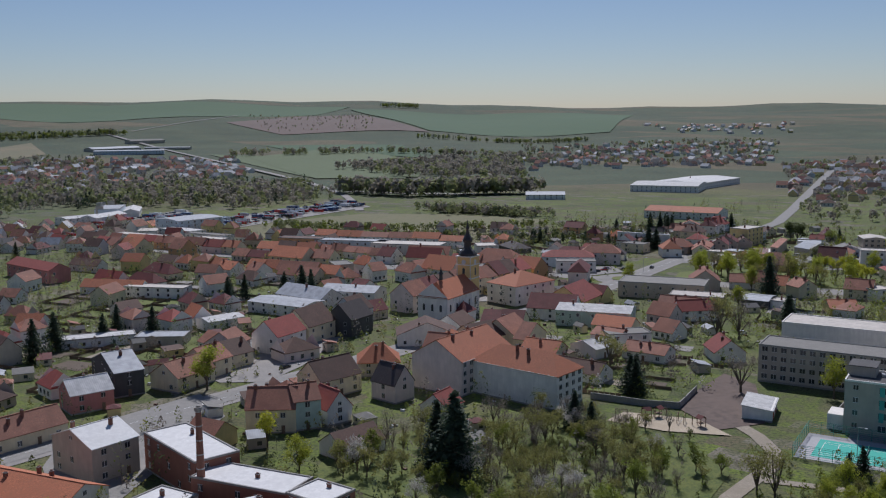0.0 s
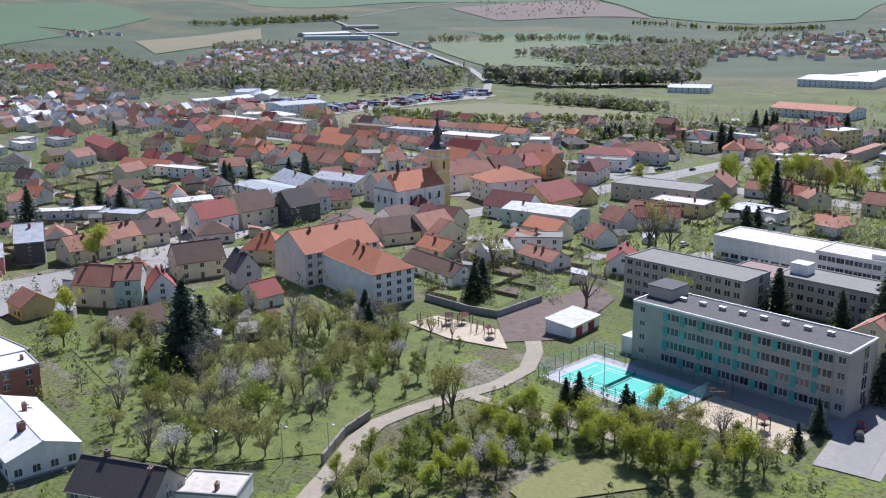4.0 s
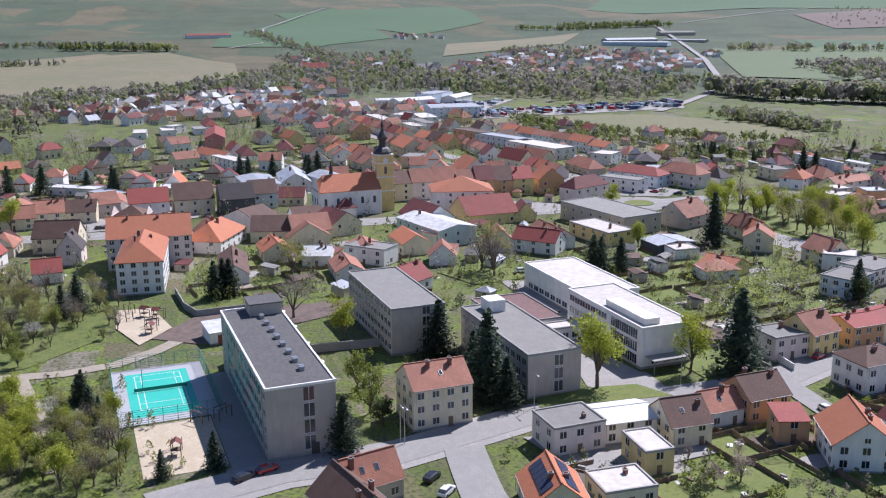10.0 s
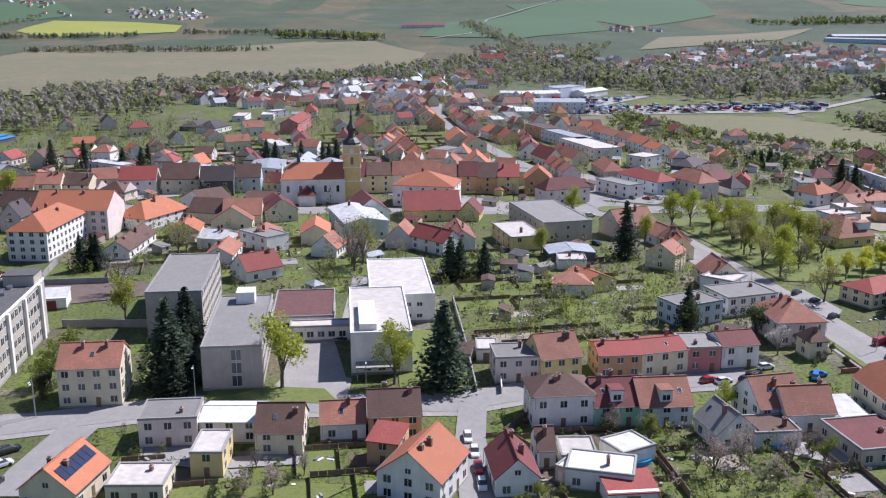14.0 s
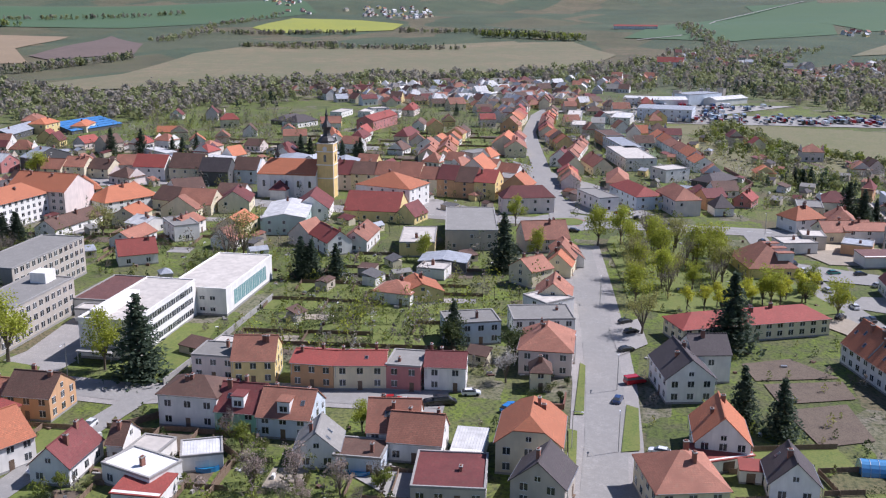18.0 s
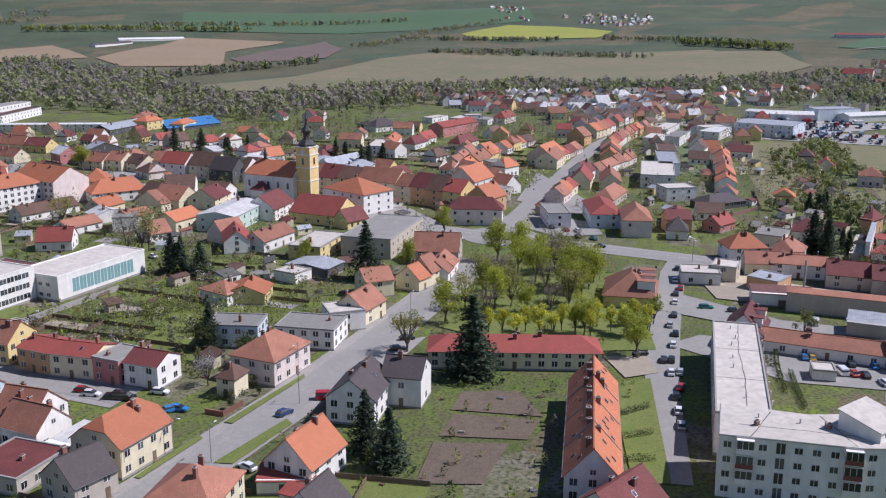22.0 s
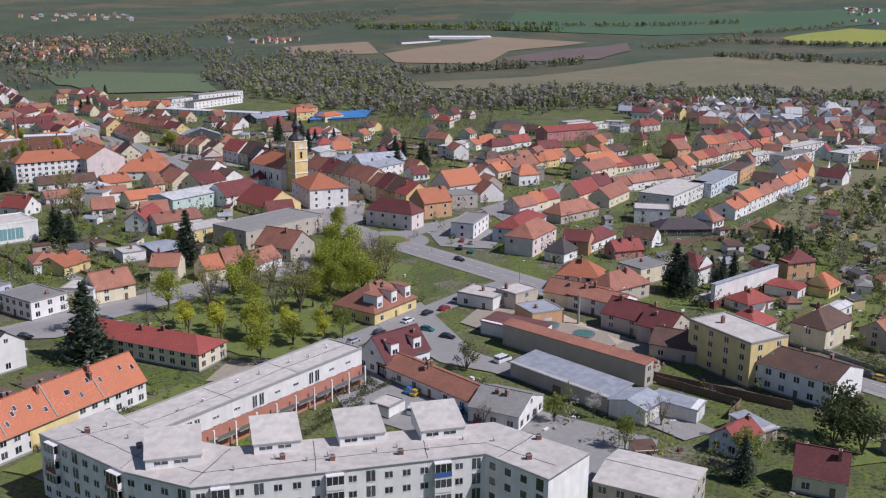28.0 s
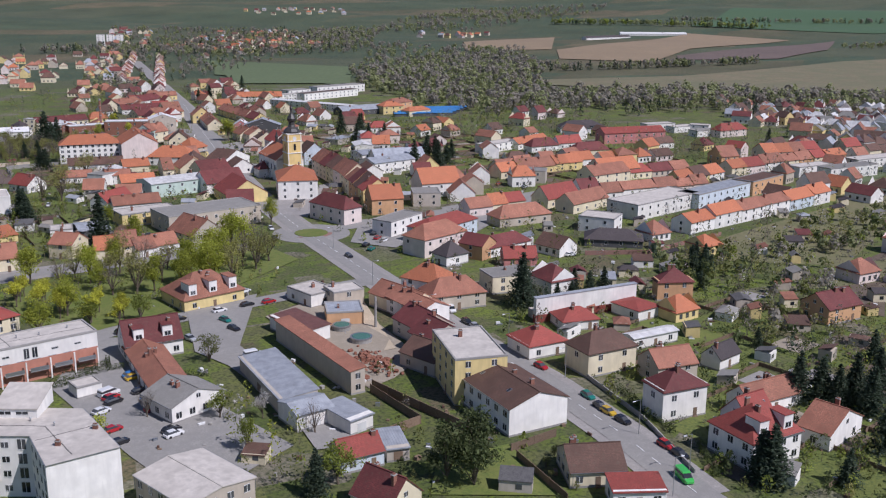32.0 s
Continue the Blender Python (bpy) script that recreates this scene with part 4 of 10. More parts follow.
patch("field", WHEAT, [(-3280, 2289), (-2893, 2761), (-2204, 3018), (-2055, 2619), (-2306, 1976), (-2635, 1835)], 0.3665, "dark green field along the ridge", "field")
patch("field", DARK_SOIL, [(-1960, 2082), (-2055, 2501), (-1879, 2635), (-1322, 2154), (-1583, 1880)], 0.5700, "brown scrub slope", "field")
patch("field", WHEAT, [(-2118, 2900), (-1690, 3333), (-1252, 3490), (-942, 2455), (-1348, 2197)], 0.6735, "broad green field under the ridge", "field")
patch("field", PALE_GREEN, [(-1186, 1314), (-1197, 1597), (-821, 1337), (-688, 1091), (-795, 1009)], 0.3770, "pale green pasture below the hill", "field")
patch("field", PALE_GREEN, [(-402, -534), (-542, -350), (-445, -128), (-338, -172)], 0.2805, "olive green field behind the flats", "field")
patch("field", MEADOW, [(-271.1, 558.7), (-315.5, 542.1), (-421.4, 515.9), (-491.5, 506.3), (-316.9, 593.7)], 0.0900, "dry tan meadow with scattered shrubs beside the gardens", "field")
ribbon("pavement", PAVING, [(26.8, 244.0), (22.6, 267.5), (24.0, 285.0), (19.6, 306.5), (16.6, 321.0), (20.9, 379.2), (15.5, 396.2), (14.0, 419.5), (12.7, 448.1)], 12, 0.1340, "pale paved pavement along the street")
ribbon("road", ASPHALT, [(26.8, 244.0), (22.6, 267.5), (24.0, 285.0), (19.6, 306.5), (16.6, 321.0), (20.9, 379.2), (15.5, 396.2), (14.0, 419.5), (12.7, 448.1)], 7.5, 0.1875, "sunlit asphalt street past the school")
ribbon("pavement", PAVING, [(120, 480.5), (85, 481.8), (46.8, 482.2), (25.8, 482.4), (-3.3, 481.9), (-38.4, 479.9), (-78.2, 476.7), (-133.0, 471.7)], 14.5, 0.1410, "pale pavement and verge along the wide street")
ribbon("road", ASPHALT, [(120, 480.5), (85, 481.8), (46.8, 482.2), (25.8, 482.4), (-3.3, 481.9), (-38.4, 479.9), (-78.2, 476.7), (-133.0, 471.7)], 8.5, 0.1945, "wide pale asphalt street")
ribbon("road", ASPHALT, [(1.6, 566.6), (-39.8, 555.8), (-86.8, 546.6), (-144.9, 536.6), (-168.8, 535.3)], 8, 0.1880, "narrow asphalt street beside the apartment house")
ribbon("pavement", PAVING, [(-159, 691), (-163, 663), (-165, 628), (-163.2, 589.4), (-165.9, 544.5), (-167.6, 499.2), (-169.0, 455.9), (-173.8, 392.8), (-187.4, 294.3), (-212, 153), (-238, 12), (-313, -543)], 13, 0.1515, "pale pavement along the main road")
ribbon("road", ASPHALT, [(-159, 691), (-163, 663), (-165, 628), (-163.2, 589.4), (-165.9, 544.5), (-167.6, 499.2), (-169.0, 455.9), (-173.8, 392.8), (-187.4, 294.3), (-212, 153), (-238, 12), (-313, -543)], 8, 0.2150, "main road of grey asphalt")
ribbon("road", ASPHALT, [(-158.2, 466.0), (-200.6, 460.3), (-275.7, 449.7), (-360.7, 438.4), (-435.8, 429.2), (-535.3, 427.1), (-599.0, 433.9)], 9, 0.2285, "asphalt street rising out of the town")
ribbon("road", ASPHALT, [(24.7, 302.5), (34.6, 300.2), (43.5, 298.3), (52.6, 297.4)], 8, 0.2320, "short asphalt side lane")
ribbon("road", ASPHALT, [(19.9, 382.6), (37.7, 379.8), (62.9, 377.7), (95, 374.5)], 6, 0.2355, "asphalt side lane with parked cars")
ribbon("track", DIRT_PATH, [(-33, 165), (-40.5, 178.4), (-47.6, 190), (-50.3, 198), (-50.5, 207), (-48.5, 220), (-46.8, 230.4), (-48.5, 242.2), (-54.8, 252.2), (-61, 258.5), (-68, 263), (-74, 267.5), (-76.5, 275), (-75.5, 284), (-71.1, 294)], 4.2, 0.1890, "pale dirt track beside the orchard")
ribbon("track", DIRT_PATH, [(-46.1, 221.3), (-21.3, 225.5), (6.4, 227.8)], 3, 0.2025, "pale dirt track below the sports court")
ribbon("road", PAVING, [(-1911, 1617), (-1467, 1386), (-1085, 1166), (-773, 960), (-617, 829), (-532, 735), (-498, 693)], 8, 0.6295, "pale winding country road")
ribbon("road", PAVING, [(-637, 863), (-542, 867), (-430, 917)], 9, 0.6330, "pale country road to the yards")
ribbon("track", PAVING, [(-1905, 1691), (-2014, 1982), (-2201, 2391)], 5, 1.3365, "pale farm track up the hill")
ribbon("road", PAVING, [(-1656, 529), (-1757, 612), (-2412, 744), (-3015, 1065)], 5, 1.3400, "pale farm road over the slope")
ribbon("road", ASPHALT, [(-158.5, 690), (-156, 760), (-165, 860), (-176, 962), (-222, 1408), (-182, 1670)], 9, 0.2935, "main road leading out of the town")
patch("car_park", ASPHALT, [(-74.4, 549.8), (-85.6, 556.2), (-88.7, 596.7), (-99.9, 636.0), (-76, 649), (-69.4, 625.3), (-60.3, 581.6)], 0.2070, "asphalt car park behind the apartment house", "ground")
patch("yard", DIRT_PATH, [(-119.5, 566), (-123.6, 597), (-126, 616), (-134, 613), (-146, 604), (-147.6, 576), (-134, 566)], 0.2030, "sandy builder's yard behind the long wall", "ground")
patch("square", PAVING, [(-232, 226), (-248.6, 273.3), (-218.5, 291.8), (-205.2, 250.0), (-202.7, 229.1), (-215.2, 221.1)], 0.2205, "pale paved town square", "ground")
patch("square", PAVING, [(-218.8, 370.0), (-221.2, 388.6), (-178.3, 438.6), (-167.5, 422.4), (-180.4, 396.3)], 0.2240, "pale paved corner of the square", "ground")
patch("forecourt", PAVING, [(-6.4, 343.8), (4.4, 357.1), (19.4, 355.6), (11.0, 338.7)], 0.2075, "pale paved school forecourt", "ground")
patch("yard", PAVING, [(-26.4, 339.1), (-28.4, 352.2), (10.2, 356.5), (4.7, 342.1)], 0.2160, "pale paved school yard", "ground")
patch("yard", PAVING, [(-81.0, 358.4), (-76.1, 367.4), (-31.3, 363.0), (-37.8, 354.8)], 0.2195, "pale paved inner yard", "ground")
patch("yard", DARK_SOIL, [(-82.2, 267.3), (-78.4, 309.2), (-66.4, 300.9), (-55.2, 263.7), (-64.9, 251.9)], 0.2180, "bare brown yard beside the school", "ground")
patch("vegetable_plot", SOIL, [(-22.4, 514.2), (-28.0, 526.0), (-17.0, 535.5), (-11.9, 516.0)], 0.2315, "tilled brown vegetable plot", "ground")
patch("vegetable_plot", SOIL, [(-10.2, 517.5), (-15.0, 535.6), (-4.8, 536.3), (1.1, 519.3)], 0.2350, "tilled brown vegetable plot with cross paths", "ground")
patch("vegetable_plot", SOIL, [(4.4, 519.5), (-1.6, 533.6), (16.5, 535.1), (21.5, 523.8)], 0.2385, "tilled brown vegetable plot", "ground")
patch("car_park", ASPHALT, [(-208.6, 490.8), (-189.2, 501.0), (-177.7, 486.0), (-197.0, 453.4), (-216.0, 456.9)], 0.2520, "small asphalt car park by the roundabout", "ground")
patch("verge", PALE_GREEN, [(-372, 489), (-461, 472), (-551, 460), (-397, 510), (-299, 536)], 0.2355, "rough green strip behind the terrace", "ground")
patch("yard", ASPHALT, [(-200, 144), (-217, 165), (-212, 209), (-189.3, 196.1), (-166, 136), (-172, 127)], 0.2490, "asphalt factory yard", "ground")
patch("yard", ASPHALT, [(-237.9, 447.1), (-316, 430), (-218.1, 500.5), (-223.2, 477.8)], 0.2425, "asphalt yard and car park among houses", "ground")
patch("lawn", LAWN, [(48.6, 329.0), (54.6, 357.0), (67.7, 341.8), (58.5, 322.5)], 0.2460, "mown garden lawn", "ground")
patch("lawn", LAWN, [(-26.1, 368.1), (-28.0, 380.4), (12.0, 385.6), (12.2, 367.5)], 0.2495, "mown lawn in front of the school", "ground")
patch("lawn", LAWN, [(5.1, 327.6), (9.7, 350.9), (18.6, 354.7), (13.4, 324.7)], 0.2630, "mown lawn strip before the school", "ground")
patch("orchard_meadow", ORCHARD_GRASS, [(-140, 172), (-146, 190), (-132, 221), (-104, 247), (-70, 240), (-54, 222), (-54, 200), (-47, 182), (-60, 160), (-76, 152), (-100, 166)], 0.1600, "lush spring grass under old fruit trees", "ground")
patch("pasture", PASTURE, [(-6.7, 194.0), (5.8, 215.9), (-6.9, 218.3), (-11.7, 213.0), (-13.0, 202.8), (-12.0, 195.7)], 0.2565, "open pale green pasture", "ground")
TAKEN.extend((-7.4 + (px_ - -7.4) * k, 206.6 + (py_ - 206.6) * k, 3.0) for px_, py_ in [(-6.7, 194.0), (5.8, 215.9), (-6.9, 218.3), (-11.7, 213.0), (-13.0, 202.8), (-12.0, 195.7)] for k in (0.15, 0.5, 0.8))
patch("lawn", LAWN, [(-62.0, 489), (-100, 485.5), (-135, 481.5), (-149, 483), (-152, 500), (-103.8, 535.8), (-68.9, 548.1), (-62.0, 535.7), (-58.1, 505.2)], 0.2600, "green park lawn under trees", "ground")
patch("lawn", LAWN, [(-123, 655), (-139, 656), (-137, 679), (-115, 667)], 0.2635, "mown green lawn", "ground")
patch("lawn", LAWN, [(-97.6, 343.7), (-104.5, 368.7), (-79.9, 367.1), (-79.4, 349.4)], 0.2670, "green lawn with bare trees", "ground")
patch("playground", SAND, [(-93.8, 244.8), (-92.3, 254.5), (-72.1, 257.9), (-60.6, 248.6), (-77.0, 243.8)], 0.2805, "sandy playground under the trees", "ground")
patch("verge", LAWN, [(41.6, 475.7), (21.9, 474.8), (22.5, 476.6), (41.4, 477.0)], 0.3540, "grass verge beside the street", "ground")
patch("verge", LAWN, [(14.5, 475.7), (-16.0, 476.0), (-14.3, 477.3), (14.3, 477.7)], 0.3575, "grass verge beside the street", "ground")
patch("verge", LAWN, [(30.6, 485.3), (7.5, 486.6), (9.0, 489.1), (29.3, 488.9)], 0.3610, "grass verge beside the street", "ground")
patch("yard", CONCRETE, [(-560, 501), (-570, 763), (-511, 728), (-505, 493)], 0.3845, "pale concrete storage yard beyond the meadow", "ground")
patch("yard", CONCRETE, [(-628, 484), (-648, 633), (-561, 560), (-559, 434)], 0.3880, "pale concrete storage yard full of vehicles", "ground")
patch("yard", ASPHALT, [(-103.4, 536.9), (-126.2, 532.8), (-107.8, 574.4), (-111.1, 620.2), (-105.3, 623.2), (-101.0, 587.0), (-96.2, 573.5)], 0.2915, "asphalt yard between the workshops", "ground")
patch("yard", CONCRETE, [(-104.4, 623.9), (-115.8, 622.0), (-112.3, 642.0), (-103.2, 640.2)], 0.2950, "concrete apron before the garages", "ground")
patch("yard", SAND, [(-142.8, 540.0), (-153.1, 551.1), (-143.1, 595.1), (-126.8, 596.0), (-132.9, 558.6)], 0.2985, "bare sandy builder yard", "ground")
patch("yard", CONCRETE, [(25.3, 315.0), (30.1, 327.7), (41.3, 334.6), (39.9, 347.5), (45.6, 346.8), (46.0, 330.3), (41.4, 317.1)], 0.3020, "paved back yards behind the terrace", "ground")
patch("yard", CONCRETE, [(44.0, 430.1), (43.1, 441.7), (51.7, 460.2), (57.3, 447.7)], 0.3055, "paved yard", "ground")
patch("yard", PAVING, [(-43.2, 482.7), (-52.7, 490.7), (-32.3, 492.5), (-22.4, 485.3)], 0.3090, "paved parking place by the street", "ground")
patch("yard", DIRT_PATH, [(-58.2, 537.3), (-63.1, 547.2), (-53.1, 552.3), (-46.3, 545.8)], 0.3125, "gravel drive beside the park", "ground")
patch("yard", DIRT_PATH, [(-121.5, 554.6), (-140.5, 545.9), (-145.1, 587.5), (-130.7, 607.9), (-125.1, 599.9), (-122.3, 575.6)], 0.3160, "bare dirt yard between the workshops", "ground")
patch("lawn", LAWN, [(-41.2, 543.6), (-48.5, 551.2), (1.6, 566.6), (5.0, 560.3)], 0.3195, "front gardens of the terrace", "ground")


# ---- larger buildings ----
TURQUOISE = mat_plaster("turquoise_panel", (0.10, 0.42, 0.36), 0.2)
RAIL_GREEN = material("green_mesh_fence", 0.6)[0]
RAIL_GREEN.node_tree.nodes["Principled BSDF"].inputs["Base Color"].default_value = (0.02, 0.22, 0.16, 1)


GREEN_GLASS = material("pale_green_glass", 0.2)[0]
GREEN_GLASS.node_tree.nodes["Principled BSDF"].inputs["Base Color"].default_value = (0.20, 0.36, 0.36, 1)


def on_side(w, d, side, u):
    """A place on one side of a w by d box, u metres from the middle of that side."""
    a = radians(90 * side)
    depth = d if side % 2 == 0 else w
    return u * math.cos(a) + depth / 2 * math.sin(a), u * math.sin(a) - depth / 2 * math.cos(a)


def box_part(name, mats, parent, x0, y0, z0, x1, y1, z1, label=""):
    bm = bmesh.new()
    bm_box(bm, x0, y0, z0, x1, y1, z1)
    return part(name, bm, mats, parent, label)


def block(name, label, category, x, y, turn, w, d, h, wall, roof, sides, parapet=0.35, trim=None, glass=None):
    """A large flat-roofed building. sides: for each side (0 its -y, then counter-clockwise) rows of
    (first height, step, rows, from, to, count, width, height)."""
    top = tagged(new(name), label, category)
    top.matrix_world = pose(x, y, 0, 0, 0, turn)
    for i in range(max(1, int(w / d + 0.5))):
        q = Matrix.Rotation(radians(turn), 3, "Z") @ Vector((-w / 2 + w * (i + 0.5) / max(1, int(w / d + 0.5)), 0, 0))
        TAKEN.append((x + q.x, y + q.y, d * 0.6))
    box_part("wall", WALLS[wall], top, -w / 2, -d / 2, -0.3, w / 2, d / 2, h)
    box_part("plinth", CONCRETE, top, -w / 2 - 0.06, -d / 2 - 0.06, -0.3, w / 2 + 0.06, d / 2 + 0.06, 0.6)
    bm = bmesh.new()
    bm_tray(bm, w, d, h, parapet)
    roof_ob = part("roof", bm, [ROOFS[roof], trim or CONCRETE], top)
    for side, rows in sides.items():
        for z, step, n, a, b, count, ww, wh in rows:
            for f in range(n):
                for i in range(count):
                    u = a + (b - a) * (i + 0.5) / count
                    px_, py_ = on_side(w, d, side, u)
                    window(top, 1, px_, py_, z + step * f, 90 * side, ww, wh, glass=glass if wh > 3 else None)
    return top, roof_ob


def vent(parent, x, y, z):
    bm = bmesh.new()
    bm_box(bm, -0.7, -0.5, 0, 0.7, 0.5, 0.35)
    bm_box(bm, -0.8, -0.55, 0.45, -0.1, 0.55, 0.85)
    bm_box(bm, 0.1, -0.55, 0.45, 0.8, 0.55, 0.85)
    bm_box(bm, -0.6, -0.35, 0.35, 0.6, 0.35, 0.45)
    part("roof_vent", bm, METAL, parent, at=pose(x, y, z, 0, 0, 0))


# the long school by the court
school, school_roof = block("school", "long four-storey grey school with a flat dark roof beside the court", "school", -9.7, 272.8, 0, 52.5, 13.5, 14.3, "g", "A",
                            {0: [(1.4, 3.4, 4, -18, 23, 18, 1.9, 1.9), (1.8, 3.4, 4, -25, -22, 1, 1.2, 1.5), (1.8, 3.4, 4, 23.6, 26, 1, 1.4, 1.6)],
                             1: [(1.2, 3.3, 4, 0.5, 2.5, 1, 2.0, 2.9)],
                             2: [(1.4, 3.4, 4, -24, 24, 18, 1.7, 1.8)]}, trim=WALLS["w"])
for i in range(4):
    for j in range(9):
        if (i * 5 + j * 3) % 4:
            box_part("panel", TURQUOISE, school, -17.7 + j * 4.55, -6.83, 1.4 + 3.4 * i - 0.95 + 0.3, -16.5 + j * 4.55, -6.74, 3.3 + 3.4 * i, "turquoise facade panel")
box_part("downpipe", METAL, school, 22.9, -6.95, 0, 23.1, -6.75, 14.2)
box_part("stair_tower", WALLS["g"], school, -26.2, -1, 14.3, -19.5, 6.4, 17.0)
box_part("stair_tower_roof", ROOFS["A"], school, -26.4, -1.2, 17.0, -19.3, 6.6, 17.25)
box_part("door", FRAME_DARK, school, 26.2, 1.6, 0, 26.32, 3.2, 2.4)
for i in range(8):
    vent(school_roof, -17.5 + i * 5.1, 1.2 + 0.12 * i, 14.36)
for i in range(4):
    box_part("pilaster", WALLS["w"], school, -22 + i * 12, 6.7, 0, -20.8 + i * 12, 7.5, 14.2)
box_part("annex", WALLS["w"], school, -30.5, -5, 0, -26.2, 2, 4.2)

block("school", "four-storey grey school wing with a pale felt roof", "school", -48, 312.8, 0, 38, 14, 11.8, "g", "G",
      {0: [(1.2, 2.9, 4, -18.5, 18.5, 13, 1.6, 1.7)], 1: [(1.0, 2.9, 4, 1, 3, 1, 1.8, 2.5)], 2: [(1.2, 2.9, 4, -18.5, 18.5, 13, 1.6, 1.7)]})
wing, wing_roof = block("school", "three-storey grey school wing with a pale felt roof", "school", -11, 331, 0, 38, 13, 10, "g", "G",
                        {0: [(1.2, 3.0, 3, -18.5, 18.5, 13, 1.6, 1.7)], 1: [(0.8, 3.0, 3, 0, 2, 1, 2.0, 2.6)], 2: [(1.2, 3.0, 3, -18.5, 18.5, 13, 1.6, 1.7)]})
box_part("roof_hut", WALLS["w"], wing_roof, -17, -2, 10.06, -12, 2.5, 13)
block("school", "low school link with a brown gravel roof", "school", -41, 345, 0, 24, 16, 4.2, "w", "M", {0: [(1.2, 3, 1, -10, 10, 7, 1.8, 1.6)], 1: [(1.2, 3, 1, -6, 6, 4, 1.8, 1.6)]})
block("school", "low white corridor with a flat roof between the school wings", "school", -24, 351, 90, 18, 5, 4, "w", "W", {1: [(1.2, 3, 1, -2, 2, 1, 1.6, 1.6)], 0: [(1.2, 3, 1, -8, 8, 6, 1.6, 1.6)]})
gym, gym_roof = block("gymnasium", "white gymnasium with a pale flat roof and a tall window band", "gymnasium", -53, 371, 0, 37, 17, 7.6, "w", "W",
                      {2: [(1.6, 3, 1, -13, 13, 9, 2.6, 4.4)], 1: [(1.2, 3.2, 2, -6, 6, 4, 1.4, 1.2)], 0: [(1.0, 3, 1, -16, 16, 9, 2.6, 1.6)]}, trim=WALLS["w"], glass=GREEN_GLASS)
cls, cls_roof = block("school", "white modern school block with dark window bands", "school", -16, 364, 0, 36, 14, 10, "w", "W",
                      {2: [(1.2, 3.1, 3, -16, 16, 12, 2.4, 1.7)], 0: [(1.2, 3.1, 3, -17, 2, 7, 2.4, 1.7), (0.6, 3.1, 3, 4, 16, 6, 1.8, 2.5)], 1: [(1.0, 3.0, 1, -5, 5, 3, 1.6, 1.9)]}, trim=WALLS["w"])
box_part("roof_box", WALLS["w"], cls_roof, -2, -5, 10.06, 16, -1, 11.6)
box_part("canopy", CONCRETE, cls, 18, -6, 3, 22, 3, 3.3)
box_part("canopy_post", METAL, cls, 21.5, -5.8, 0, 21.7, -5.6, 3)
box_part("canopy_post", METAL, cls, 21.5, 2.6, 0, 21.7, 2.8, 3)
# the cream apartment house on the corner
flats = house(9, 302.3, 90, 12.8, 11, 9, 3.6, "g", "T", "c", 0, "apartment_house")


# the long white apartment house with a bent plan
AWNING_BLUE = mat_mottled("blue_awning", (0.05, 0.13, 0.38), (0.07, 0.17, 0.44), 2, 8, 0.7)
AWNING_RED = mat_mottled("wine_panel", (0.20, 0.06, 0.06), (0.26, 0.08, 0.07), 2, 8, 0.7)
TAR = mat_mottled("tar_seam", (0.10, 0.095, 0.09), (0.17, 0.16, 0.15), 1.5, 8, 0.9)


def roof_seam(parent, pts, z, w=0.16):
    """A tarred joint across a membrane roof, slightly wavering."""
    r = random.Random(int(pts[0][0] * 7 + pts[0][1]))
    bm = bmesh.new()
    for a, b in zip(pts, pts[1:]):
        a, b = Vector((*a, 0)), Vector((*b, 0))
        n = max(2, int((b - a).length / 2.2))
        side = Vector((a.y - b.y, b.x - a.x, 0)).normalized()
        mid = [a.lerp(b, i / n) + side * (r.uniform(-0.16, 0.16) if 0 < i < n else 0) for i in range(n + 1)]
        for p, q in zip(mid, mid[1:]):
            k = w * r.uniform(0.35, 0.65)
            bm_prism(bm, [((p - side * k).x, (p - side * k).y), ((q - side * k).x, (q - side * k).y), ((q + side * k).x, (q + side * k).y), ((p + side * k).x, (p + side * k).y)], z, z + 0.02)
    return part("roof_seam", bm, TAR, parent)


